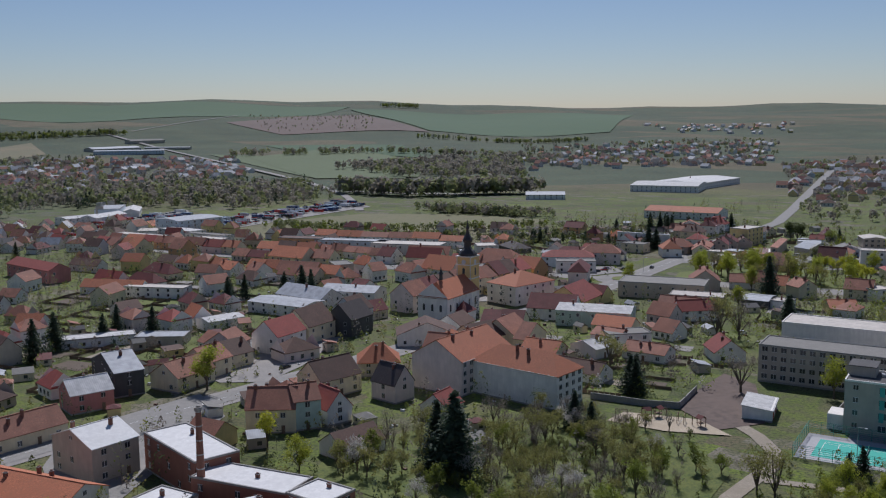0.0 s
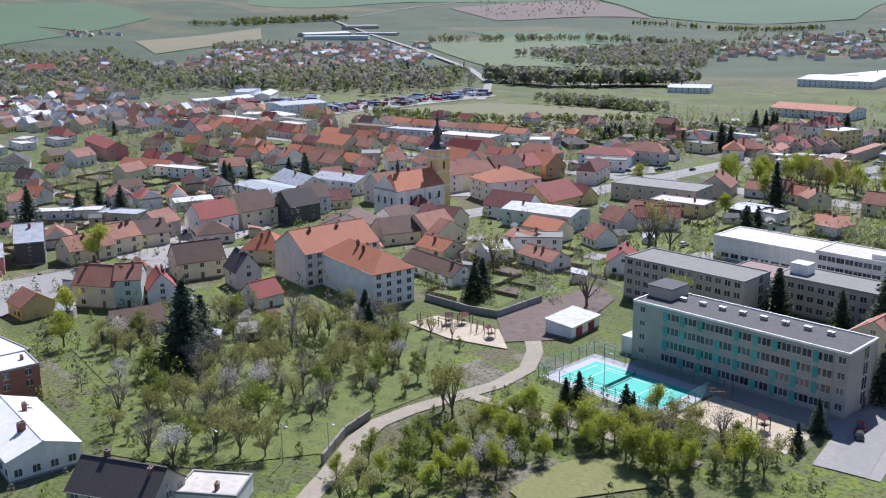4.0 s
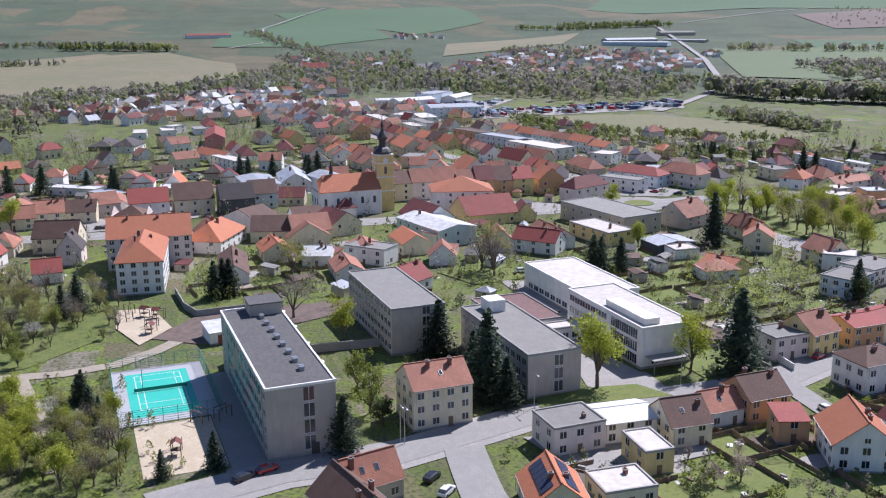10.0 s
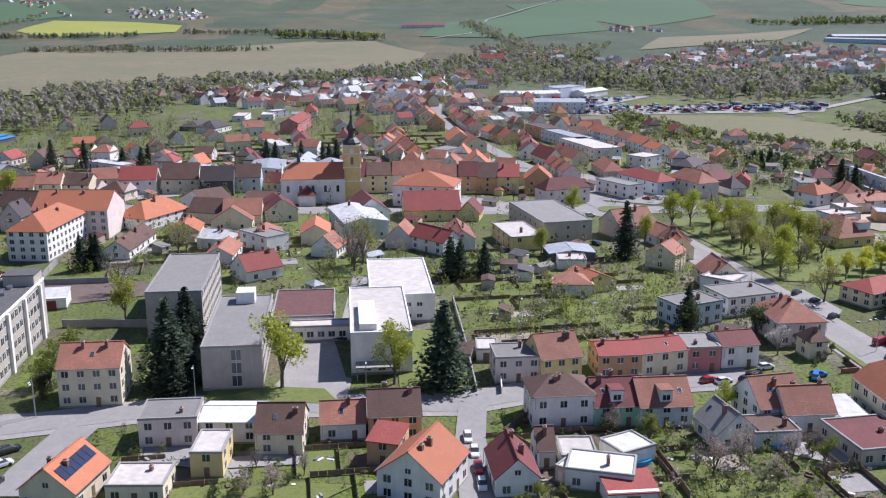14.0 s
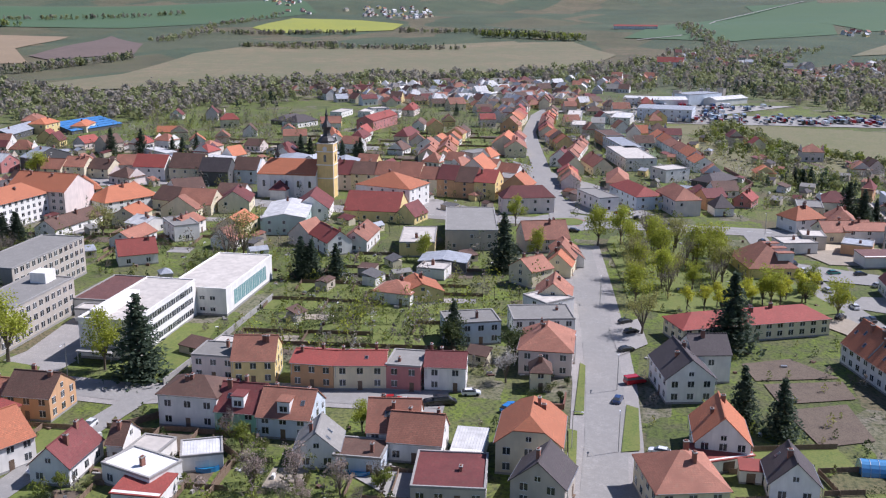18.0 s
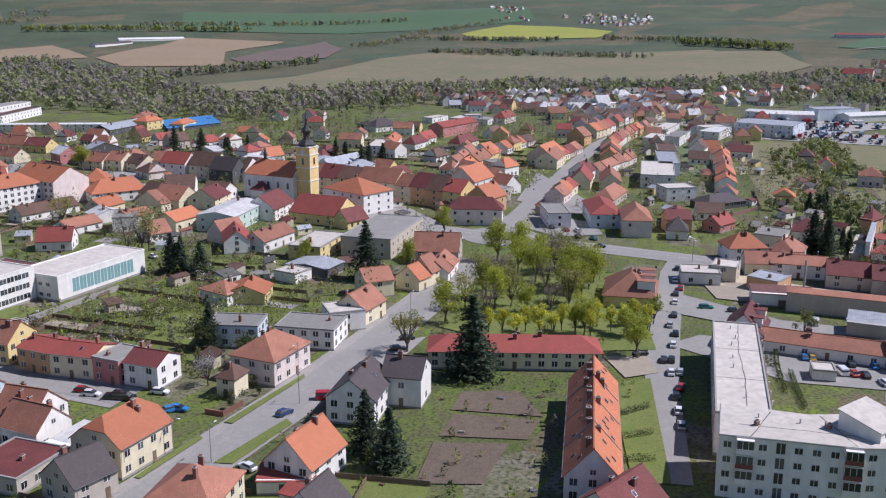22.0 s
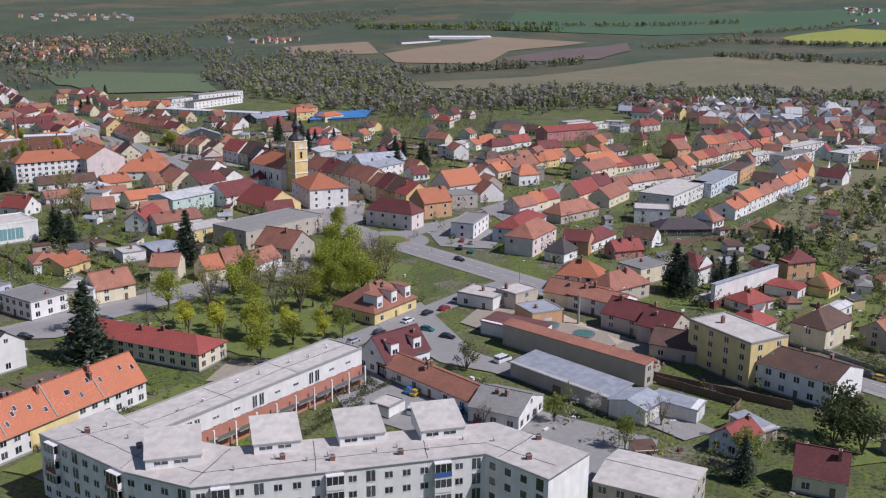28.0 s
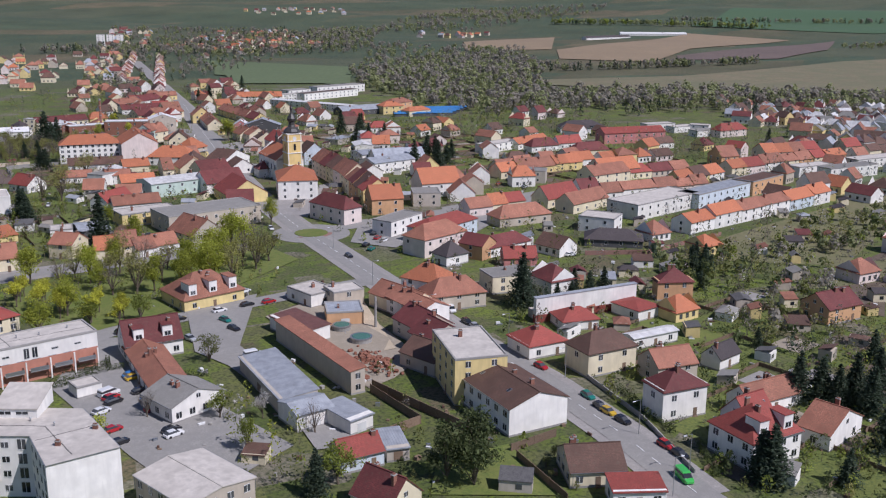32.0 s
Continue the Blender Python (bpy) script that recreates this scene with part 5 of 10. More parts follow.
def apartment_house():
    top = tagged(new("apartment_building"), "four-storey white apartment building with a bent plan and pale flat roof", "building")
    out = [(2.5, 574.5), (-2, 598), (-7.5, 610.5), (-51, 633.5), (-52, 647), (-64.5, 645.5), (-61.5, 625.5), (-20, 602), (-13, 588), (-11.5, 572.5)]
    h = 12.0
    pts = out[::-1]
    area = sum(a[0] * b[1] - b[0] * a[1] for a, b in zip(pts, pts[1:] + pts[:1]))
    if area < 0:
        pts = pts[::-1]
    bm = bmesh.new()
    bm_prism(bm, pts, -0.3, h)
    part("wall", bm, WALLS["w"], top)
    bm = bmesh.new()
    bm_prism(bm, pts, h + 0.004, h + 0.12)
    roof = part("roof", bm, ROOFS["W"], top)
    for x, y, _ in ((0, 0, 0),):
        TAKEN.extend((-2 - i * 0.8, 578 + i * 2, 8) for i in range(16))
        TAKEN.extend((-12 - i * 3, 609 + i * 1.6, 8) for i in range(16))
        TAKEN.extend((-57, 628 + i * 3, 7) for i in range(6))
    r = random.Random(11)
    for a, b in zip(out[:4], out[1:5]):
        a, b = Vector((*a, 0)), Vector((*b, 0))
        length = (b - a).length
        ang = math.degrees(math.atan2(b.y - a.y, b.x - a.x)) + 180
        n = max(2, int(length / 2.9))
        outward = Vector((b.y - a.y, a.x - b.x, 0)).normalized()
        if outward.dot(a - Vector((-30, 605, 0))) < 0:
            outward = -outward
        ang = math.degrees(math.atan2(outward.y, outward.x)) + 90
        for i in range(n):
            p = a.lerp(b, (i + 0.5) / n) + outward * 0.01
            stair = i % 6 == 3
            for f in range(4):
                if stair:
                    window(top, 1, p.x, p.y, 0.8 + 2.85 * f, ang, 1.5, 2.2)
                elif i % 6 == 1 and f in (1, 2, 3) and length > 20:
                    q = part("balcony", balcony_mesh(r.choice("wwbwd")), None, top, at=pose(p.x, p.y, 0.5 + 2.85 * f, 0, 0, ang))
                    window(top, 1, p.x, p.y, 0.6 + 2.85 * f, ang, 1.9, 2.0)
                else:
                    window(top, 1, p.x, p.y, 1.1 + 2.85 * f, ang, 1.3, 1.3)
    for line in ([(1.6, 579.6), (-11.4, 581.6)], [(-2.2, 597), (-13.2, 590)], [(-8, 609.4), (-19.6, 602.6)], [(-25.5, 619.4), (-32.0, 609.6)], [(-42.5, 628.2), (-49.0, 619.4)], [(-51.6, 636), (-62.4, 634.2)],
                 [(-3.2, 577), (-6.8, 597), (-11.6, 607.4), (-31.0, 617.4), (-54.0, 630.6), (-56.6, 644.6)]):
        roof_seam(roof, line, h + 0.122)
    bm = bmesh.new()
    for a, b in zip(pts, pts[1:] + pts[:1]):
        d = (Vector(b) - Vector(a)).normalized()
        o = Vector((d.y, -d.x)) * 0.14
        bm_prism(bm, [tuple(Vector(a)), tuple(Vector(a) + o), tuple(Vector(b) + o), tuple(Vector(b))], h - 0.12, h + 0.06)
    part("gutter", bm, METAL, roof)
    # attic rooms on the roof
    for x, y, ang, w, d in ((-10.8, 599.0, 62, 9, 8), (-26.6, 606.0, 62, 8, 7.5), (-39.3, 613.3, 62, 8, 7.5), (-51.6, 620.8, 62, 8, 8)):
        bm = bmesh.new()
        low, high = [(d / 2, -w / 2), (d / 2, w / 2)], [(-d / 2, w / 2), (-d / 2, -w / 2)]
        foot = [bm.verts.new((px_, py_, 0)) for px_, py_ in low + high]
        head = [bm.verts.new((px_, py_, 1.9)) for px_, py_ in low] + [bm.verts.new((px_, py_, 3.6)) for px_, py_ in high]
        bm.faces.new(head)
        for q in range(4):
            bm.faces.new((foot[q], foot[(q + 1) % 4], head[(q + 1) % 4], head[q]))
        room = part("attic_room", bm, WALLS["w"], roof, at=pose(x, y, h + 0.12, 0, 0, ang))
        bm = bmesh.new()
        k = 0.25
        roof_solid(bm, [(d / 2 + k, -w / 2 - k, 2.0), (d / 2 + k, w / 2 + k, 2.0), (-d / 2 - k, w / 2 + k, 3.85), (-d / 2 - k, -w / 2 - k, 3.85)], [(0, 1, 2, 3)], 0.18)
        part("attic_roof", bm, ROOFS["W"], roof, at=pose(x, y, h + 0.12, 0, 0, ang))
        for u in (-2, 1.2):
            window(top, 1, x + math.cos(radians(ang)) * (d / 2) - math.sin(radians(ang)) * u, y + math.sin(radians(ang)) * (d / 2) + math.cos(radians(ang)) * u, h + 0.75, ang + 90, 2.2, 0.8)
    for x, y in ((-4, 580), (-8, 592), (-30, 618), (-40, 624), (-55, 640), (-62, 636), (-24, 612)):
        part("chimney", CHIMNEYS[1], None, roof, at=pose(x, y, h + 0.12, 0, 0, 60))
    for i in range(14):
        u = (i + 0.5) / 14
        vx, vy = (-5.5 - 9 * u / 0.35, 577 + 28 * u / 0.35) if u < 0.35 else (-14 - 44 * (u - 0.35) / 0.65, 607 + 24 * (u - 0.35) / 0.65)
        bm = bmesh.new()
        bm_tube(bm, 0, 0, 0, 0.7, 0.14, 0.14, 8)
        bm_tube(bm, 0, 0, 0.7, 0.85, 0.24, 0.1, 8)
        part("vent_pipe", bm, METAL, roof, at=pose(vx + (i % 3 - 1) * 1.2, vy + (i % 2) * 1.5, h + 0.12))
    return top


def balcony_mesh(tint="w"):
    key = "balcony_" + tint
    if key not in WINDOWS:
        bm = bmesh.new()
        bm_box(bm, -1.5, -1.1, 0, 1.5, 0, 0.15)
        bm_box(bm, -1.5, -1.15, 0.15, 1.5, -1.05, 1.05, 2)
        bm_box(bm, -1.5, -1.05, 0.15, -1.42, 0, 1.05)
        bm_box(bm, 1.42, -1.05, 0.15, 1.5, 0, 1.05)
        bm_box(bm, -1.5, -1.12, 2.55, 1.5, 0, 2.7)
        for x in (-1.5, -0.53, 0.45, 1.42):
            bm_box(bm, x, -1.14, 1.05, x + 0.08, -1.06, 2.55)
        bm_box(bm, -1.44, -1.11, 1.05, 1.44, -1.09, 2.55, 1)
        WINDOWS[key] = finish(bm, "balcony", [WALLS["w"], GLASS, dict(w=WALLS["w"], b=AWNING_BLUE, d=AWNING_RED)[tint]])
    return WINDOWS[key]


apartment_house()
TERRACOTTA = mat_plaster("terracotta_plaster", (0.50, 0.22, 0.15))
# its lower wing with a terracotta ground floor
wing2, wing2_roof = block("apartment_wing", "three-storey white wing with terracotta lower floor and pale roof", "building", -43.5, 571.5, 10.0, 58, 10.5, 9.0, "w", "W",
                          {2: [(0.4, 2.8, 2, -27, 27, 15, 2.0, 2.2)], 0: [(1.0, 2.8, 3, -27, 27, 16, 1.3, 1.4)]})
box_part("lower_wall", TERRACOTTA, wing2, -28.9, 5.25, 0, 28.9, 5.35, 5.2, "terracotta plaster wall")
for u in (-25, -14.5, -9, 2.2, 7.6, 18.8, 24.2):
    window(wing2, 1, *on_side(58, 10.5, 2, u), 6.7, 180, 1.5, 0.6)
for u in (-20.1, -3.3, 13.2):
    for du in (-0.95, 0.95):
        window(wing2, 1, *on_side(58, 10.5, 2, u + du), 5.6, 180, 1.2, 2.7)
for line in ([(-9, -4.9), (-9, 4.9)], [(9.5, -4.9), (9.5, 4.9)], [(-28.6, 0.8), (-9, 0.2), (9.5, 1.0), (28.6, 0.5)]):
    roof_seam(wing2_roof, line, 9.063)
for u in (-24, -17, -12, -3, 3, 14, 20):
    bm = bmesh.new()
    bm_tube(bm, 0, 0, 0, 0.7, 0.14, 0.14, 8)
    bm_tube(bm, 0, 0, 0.7, 0.85, 0.24, 0.1, 8)
    part("vent_pipe", bm, METAL, wing2_roof, at=pose(u, -1.2 + (u % 3), 9.06))
for i in range(10):
    box_part("post", WALLS["w"], wing2, -28.5 + i * 5.6, 6.6, 0, -28.2 + i * 5.6, 6.9, 5.3)
    slab_ob = box_part("balcony", CONCRETE, wing2, -27.9 + i * 5.6, 5.4, 2.6, -23.6 + i * 5.6, 6.9, 2.78)
    box_part("railing", METAL, slab_ob, -27.9 + i * 5.6, 6.82, 2.78, -23.6 + i * 5.6, 6.88, 3.7)

# ---- church ----
CHURCH_YELLOW = mat_plaster("ochre_church_plaster", (0.80, 0.58, 0.24), 0.0)
COPPER = mat_mottled("dark_copper_roof", (0.045, 0.042, 0.04), (0.07, 0.062, 0.055), 0.8, 4, 0.5)


def arch_window(parent, x, y, z, turn, w, h, mat=None):
    """A tall window with a round head."""
    bm = bmesh.new()
    pts = [(-w / 2, 0), (w / 2, 0)] + [(w / 2 * math.cos(math.pi * i / 8), h - w / 2 + w / 2 * math.sin(math.pi * i / 8)) for i in range(9)]
    for y0, y1, k, m in ((-0.08, 0.05, 1.0, 0), (-0.12, -0.08, 0.8, 1)):
        f = [bm.verts.new((px_ * k, y0, pz * k + (1 - k) * h * 0.45)) for px_, pz in pts]
        g = [bm.verts.new((v.co.x, y1, v.co.z)) for v in f]
        bm.faces.new(f).material_index = m
        for i in range(len(f)):
            bm.faces.new((f[i], g[i], g[(i + 1) % len(f)], f[(i + 1) % len(f)])).material_index = m
    return part("window", bm, [mat or CHURCH_YELLOW, GLASS], parent, at=pose(x, y, z, 0, 0, turn))


def church():
    top = tagged(new("church"), "white and ochre baroque church with orange roof and dark onion spire", "church")
    top.matrix_world = pose(-202, 346, 0)
    TAKEN.extend(((-202, 330, 9), (-202, 342, 9), (-202, 356, 8)))
    bm = bmesh.new()
    bm_box(bm, -7, -16, -0.3, 7, 10, 11)
    for s in (-16, 10):
        a = [bm.verts.new(p) for p in ((-7, s, 11), (7, s, 11), (0, s, 16.4))]
        bm.faces.new(a if s < 0 else a[::-1])
    part("nave_wall", bm, WALLS["w"], top)
    bm = bmesh.new()
    roof_solid(bm, [(-7.6, -16.3, 10.5), (-7.6, 10.3, 10.5), (0, 10.3, 16.6), (0, -12.5, 16.6), (7.6, -16.3, 10.5), (7.6, 10.3, 10.5)], [(1, 0, 3, 2), (2, 3, 4, 5), (0, 4, 3)], 0.25)
    part("nave_roof", bm, ROOFS["O"], top)
    for i in range(6):
        y = -16 + i * 5.2
        box_part("pilaster", WALLS["w"], top, 7.0, y - 0.45, 0, 7.25, y + 0.45, 10.6)
        if i < 5:
            arch_window(top, 7.02, y + 2.6, 4.6, 90, 1.5, 3.6, WALLS["w"])
    for i in range(3):
        arch_window(top, -4 + i * 4, -16.02, 4.6, 0, 1.4, 3.6, WALLS["w"])
    box_part("cornice", WALLS["w"], top, -7.3, -16.3, 10.2, 7.3, 10, 10.7)
    # sacristy with a dark red hipped roof
    box_part("sacristy_wall", WALLS["w"], top, 7.2, -9, -0.2, 12.5, -2, 4.6)
    bm = bmesh.new()
    roof_solid(bm, [(6.9, -9.4, 4.5), (12.9, -9.4, 4.5), (12.9, -1.6, 4.5), (6.9, -1.6, 4.5), (8.4, -5.5, 8.2)], [(0, 1, 4), (1, 2, 4), (2, 3, 4), (3, 0, 4)], 0.2)
    part("sacristy_roof", bm, ROOFS["D"], top)
    # ridge turret
    bm = bmesh.new()
    bm_tube(bm, 0, -9, 16.8, 19.2, 0.8, 0.7, 8)
    bm_tube(bm, 0, -9, 19.2, 20.4, 1.0, 0.45, 8)
    bm_tube(bm, 0, -9, 20.4, 22.6, 0.5, 0.03, 8)
    part("ridge_turret", bm, COPPER, top)
    # tower
    tower = part("tower", bm_of_box(-3.6, 10, -0.3, 3.6, 17.2, 24), CHURCH_YELLOW, top, "ochre plastered church tower")
    for s, (ax, ay) in enumerate(((0, 10), (3.6, 13.6), (0, 17.2), (-3.6, 13.6))):
        arch_window(tower, ax, ay, 15.5, 90 * s, 1.5, 4.0)
        clock = bmesh.new()
        bm_tube(clock, 0, 0, -0.06, 0.06, 1.0, 1.0, 20)
        part("clock_face", clock, FRAME, tower, "round white clock face", at=pose(ax, ay, 21.6, 90, 0, 90 * s))
    for z in (8.5, 14.4, 20.2, 23.7):
        box_part("cornice", WALLS["w"], tower, -3.85, 9.75, z, 3.85, 17.45, z + 0.4)
    for sx in (-3.45, 3.05):
        for sy in (9.93, 16.87):
            box_part("pilaster", WALLS["w"], tower, sx, sy, 0, sx + 0.4, sy + 0.4, 23.6)
    bm = bmesh.new()
    prof = [(24.1, 4.1), (25.0, 4.0), (26.2, 3.0), (27.0, 1.9), (28.0, 1.5), (29.6, 1.5), (30.0, 2.0), (31.0, 2.2), (32.2, 1.5), (33.4, 0.8), (35.0, 0.5), (36.0, 0.75), (36.8, 0.4), (39.5, 0.05)]
    rings = [[bm.verts.new((r * math.cos(0.7854 * i + 0.39), 13.6 + r * math.sin(0.7854 * i + 0.39), z)) for i in range(8)] for z, r in prof]
    for p, q in zip(rings, rings[1:]):
        for i in range(8):
            bm.faces.new((p[i], p[(i + 1) % 8], q[(i + 1) % 8], q[i]))
    bm.faces.new(rings[0][::-1])
    bm.faces.new(rings[-1])
    part("spire", bm, COPPER, tower, "dark onion-shaped copper spire")


def bm_of_box(*q):
    bm = bmesh.new()
    bm_box(bm, *q)
    return bm


church()


# ---- factory chimney and other tall pieces ----
def chimney_stack(x, y, h, r0, r1):
    ob = tagged(new("chimney_stack"), "tall round brick factory chimney with an iron-banded top", "chimney")
    ob.matrix_world = pose(x, y, 0)
    bm = bmesh.new()
    bm_tube(bm, 0, 0, -0.3, h, r0, r1, 14)
    part("shaft", bm, BRICK, ob)
    bm = bmesh.new()
    bm_tube(bm, 0, 0, 0, 4, r0 + 0.5, r0 + 0.4, 14)
    part("base", bm, BRICK, ob)
    for i in range(6):
        z = h * (0.25 + 0.14 * i)
        bm = bmesh.new()
        r = r0 + (r1 - r0) * z / h + 0.05
        bm_tube(bm, 0, 0, z, z + 0.25, r, r, 14)
        part("band", bm, METAL, ob)
    bm = bmesh.new()
    bm_tube(bm, 0, 0, h - 0.8, h, r1 + 0.25, r1 + 0.3, 14)
    part("crown_ring", bm, CONCRETE, ob)


house(-307.8, 528.2, -169, 15.7, 9.6, 5, 2.8, "g", "O", "w", 3)
house(-324.7, 525.3, -169, 18.4, 9.0, 6, 3.3, "g", "O", "w", 3)
house(-342.1, 522.3, -169, 16.9, 8.5, 5.6, 3.1, "g", "T", "w", 3)
house(-359.7, 518.6, -169, 19.0, 9.4, 5.7, 2.6, "g", "T", "w", 3)
house(-378.5, 515.6, -169, 19.2, 8.3, 5.3, 3.3, "g", "O", "b", 3)
house(-394.8, 511.9, -169, 14.1, 9.7, 5.7, 3.2, "g", "O", "w", 3)
house(-318.0, 493.0, -167, 44.5, 16.4, 6.5, 0, "f", "W", "w", 3)
house(-357.8, 489.4, -165, 47.0, 11.0, 6.5, 0, "f", "S", "b", 3)
house(-392.0, 481.6, -165, 28.7, 11.0, 7, 0, "f", "B", "o", 3)
house(-265.1, 531.7, 142, 21.2, 12.0, 3, 3, "h", "K", "k", 2)
house(-303.2, 394.9, -174, 12.0, 10.1, 4, 3.7, "g", "O", "c", 3)
house(-314.8, 393.4, -174, 11.2, 10.7, 4.8, 3.9, "g", "T", "y", 3)
house(-327.0, 392.4, -174, 13.3, 10.3, 4.4, 4.1, "g", "T", "y", 3)
house(-338.1, 391.7, -174, 8.8, 9.3, 4.9, 3.7, "g", "O", "y", 3)
house(-347.4, 390.2, -174, 10.1, 10.5, 4.7, 3.8, "g", "O", "y", 3)
house(-340.3, 429.1, -173, 25.5, 12.0, 5.5, 4, "g", "T", "c", 3)
house_row(-374.6, 425.7, 180, 38.3, 520)
house(-318.2, 461.3, 176, 10.0, 8.6, 3.6, 3.7, "g", "T", "w", 3)
house(-328.6, 462.4, 176, 10.7, 8.0, 4.3, 2.9, "g", "T", "w", 3)
house(-338.1, 462.8, 176, 8.3, 8.6, 4.3, 2.8, "g", "T", "w", 3)
house(-347.8, 463.9, 176, 11.3, 7.8, 4.2, 3.6, "g", "T", "p", 3)
house(-358.5, 464.9, 176, 10.0, 7.4, 3.7, 2.7, "g", "T", "p", 3)
house(-367.9, 464.9, 176, 8.6, 8.7, 4, 3.7, "g", "T", "p", 3)
house(-414.4, 442.7, -176, 11.6, 9.7, 4.9, 3.4, "g", "O", "c", 3)
house(-427.4, 441.2, -176, 14.4, 9.9, 4.6, 3.8, "g", "R", "p", 3)
house(-442.7, 439.8, -176, 16.3, 9.4, 5.1, 4, "g", "T", "w", 3)
house(-456.9, 439.4, -176, 12.1, 9.2, 5, 3, "g", "T", "c", 3)
house(-469.1, 438.9, -176, 12.2, 8.9, 4.8, 3.6, "g", "T", "o", 3)
house(-480.6, 438.7, -176, 10.8, 8.8, 5.1, 3.3, "g", "R", "c", 3)
house(-493.7, 438.7, -176, 15.5, 9.5, 5.2, 3, "g", "O", "o", 3)
house(-450.9, 461.4, -180, 25.1, 9.0, 5.5, 0, "f", "W", "w", 3)
house(-464.9, 473.9, -180, 36.0, 9.0, 6, 0, "f", "G", "w", 3)
house_row(-525.8, 438.3, 180, 33.8, 524)
house(-443.1, 324.8, 171, 44.1, 12.0, 7, 3, "g", "R", "P", 3)
house(-502.1, 283.1, 174, 23.6, 9.0, 4, 0, "f", "W", "w", 3)
house(-507.4, 301.6, -180, 20.7, 9.0, 4, 0, "f", "W", "w", 3)
house(-507.2, 323.4, -180, 19.2, 9.0, 4, 0, "f", "G", "w", 3)
house(-454.1, 258.7, 163, 26.4, 14.0, 3, 3, "h", "K", "k", 3)
house_row(-391.1, 389.3, 180, 47.6, 521)
house(-287.3, 462.7, -168, 20.5, 10.0, 4.5, 5, "g", "R", "c", 3)
house(-292.4, 475.5, -164, 25.0, 10.0, 4.5, 4, "g", "T", "c", 3)
house(-245.0, 464.4, -178, 11.7, 8.8, 4.1, 3.4, "g", "T", "p", 3)
house(-255.1, 463.0, -178, 8.3, 8.7, 4.3, 3.8, "g", "O", "c", 3)
house(-263.9, 462.1, -178, 9.3, 9.4, 4.5, 3.1, "g", "R", "c", 3)
house(-252.8, 485.9, -180, 24.7, 10.0, 4, 4, "h", "T", "e", 3)
house(-174.5, 554.6, 119, 13.5, 11.0, 5.5, 4, "h", "O", "w", 1)
house(-174.8, 569.0, 174, 17.4, 10.0, 5, 4, "h", "T", "e", 1)
house(-210.0, 524.5, 116, 9.8, 9.0, 5.5, 3, "g", "D", "o", 2)
house(-221.1, 522.3, -169, 21.7, 9.0, 3.8, 3, "h", "D", "w", 2)
house(-217.5, 539.6, 158, 11.5, 8.0, 3.5, 3, "g", "R", "P", 1)
house(-198.4, 561.9, 173, 14.3, 10.0, 5.5, 0, "f", "G", "c", 1)
house(-196.1, 601.1, 168, 10.8, 9.0, 3.2, 2.5, "h", "R", "w", 1)
house(-206.0, 592.4, 163, 3.9, 6.0, 3, 2, "g", "T", "c", 1, "shed")
house(-347.0, 318.2, -162, 30.9, 9.0, 5, 0, "f", "W", "w", 3)
house(-371.6, 313.9, -160, 31.5, 9.0, 4, 3, "g", "O", "w", 3)
house(-369.5, 331.4, -180, 19.4, 9.0, 4, 4, "h", "D", "w", 3)
house(-390.6, 328.2, -180, 17.3, 8.0, 4, 4, "g", "R", "w", 3)
house(-385.2, 357.2, 172, 22.3, 9.0, 4, 4, "h", "D", "c", 3)
house(-440.2, 354.6, -174, 20.4, 8.0, 4, 3, "g", "B", "w", 3)
house(-521.4, 332.3, -180, 23.7, 9.0, 5, 4, "h", "R", "p", 3)
house_row(-256.4, -159.6, 77, 64.1, 500)
house_row(-270.0, -216.4, 77, 52.7, 501)
house_row(-281.6, -268.7, 77, 54.4, 502)
house_row(-295.7, -326.6, 77, 64.8, 503)
house_row(-310.1, -389.4, 77, 64.0, 504)
house_row(-322.4, -443.8, 77, 47.5, 505)
house_row(-334.9, -497.4, 77, 62.5, 506)
house_row(-350.0, -563.4, 77, 72.9, 507)
house_row(-244.3, -276.2, 77, 75.9, 508)
house_row(-262.5, -349.5, 77, 75.2, 509)
house_row(-277.3, -412.1, 77, 53.3, 510)
house_row(-290.9, -472.0, 77, 69.6, 511)
house_row(-308.0, -541.0, 77, 72.4, 512)
house_row(-324.2, -608.8, 77, 67.0, 513)
house(-227.8, 104.9, 82, 22.9, 10.6, 4.2, 4.5, "g", "T", "w", 1)
house(-224.1, 129.3, 82, 26.4, 10.2, 4.5, 3.9, "g", "T", "w", 1)
house(-220.7, 152.9, 82, 21.4, 10.1, 4.3, 3.9, "g", "T", "c", 1)
house(-251.7, 85.6, 94, 18.1, 10.0, 5, 3.6, "g", "T", "y", 1)
house(-253.2, 103.7, 94, 18.2, 10.2, 4.8, 3.5, "g", "T", "y", 1)
house(-254.1, 121.4, 94, 17.3, 9.3, 4.6, 4.5, "g", "T", "c", 1)
house(-256.1, 138.5, 94, 17.0, 10.6, 4.6, 3.8, "g", "D", "y", 1)
house(-306.0, -4.6, 164, 37.9, 12.0, 5, 3.5, "g", "O", "w", 1)
house(-344.0, -7.3, -165, 42.6, 8.0, 5.5, 0, "f", "W", "w", 2)
house(-371.9, -9.9, -158, 66.8, 10.0, 6, 0, "f", "B", "w", 3)
house(-370.7, 120.6, -180, 17.2, 12.0, 6.5, 3, "h", "O", "y", 3)
house(-383.1, 140.7, -166, 21.9, 10.0, 4.5, 2.5, "h", "O", "c", 3)
house(-196.5, 38.5, -180, 31.0, 16.0, 4, 3, "g", "D", "w", 1)
house(-184.1, 128.7, -173, 32.8, 14.0, 4, 3, "g", "O", "w", 1)
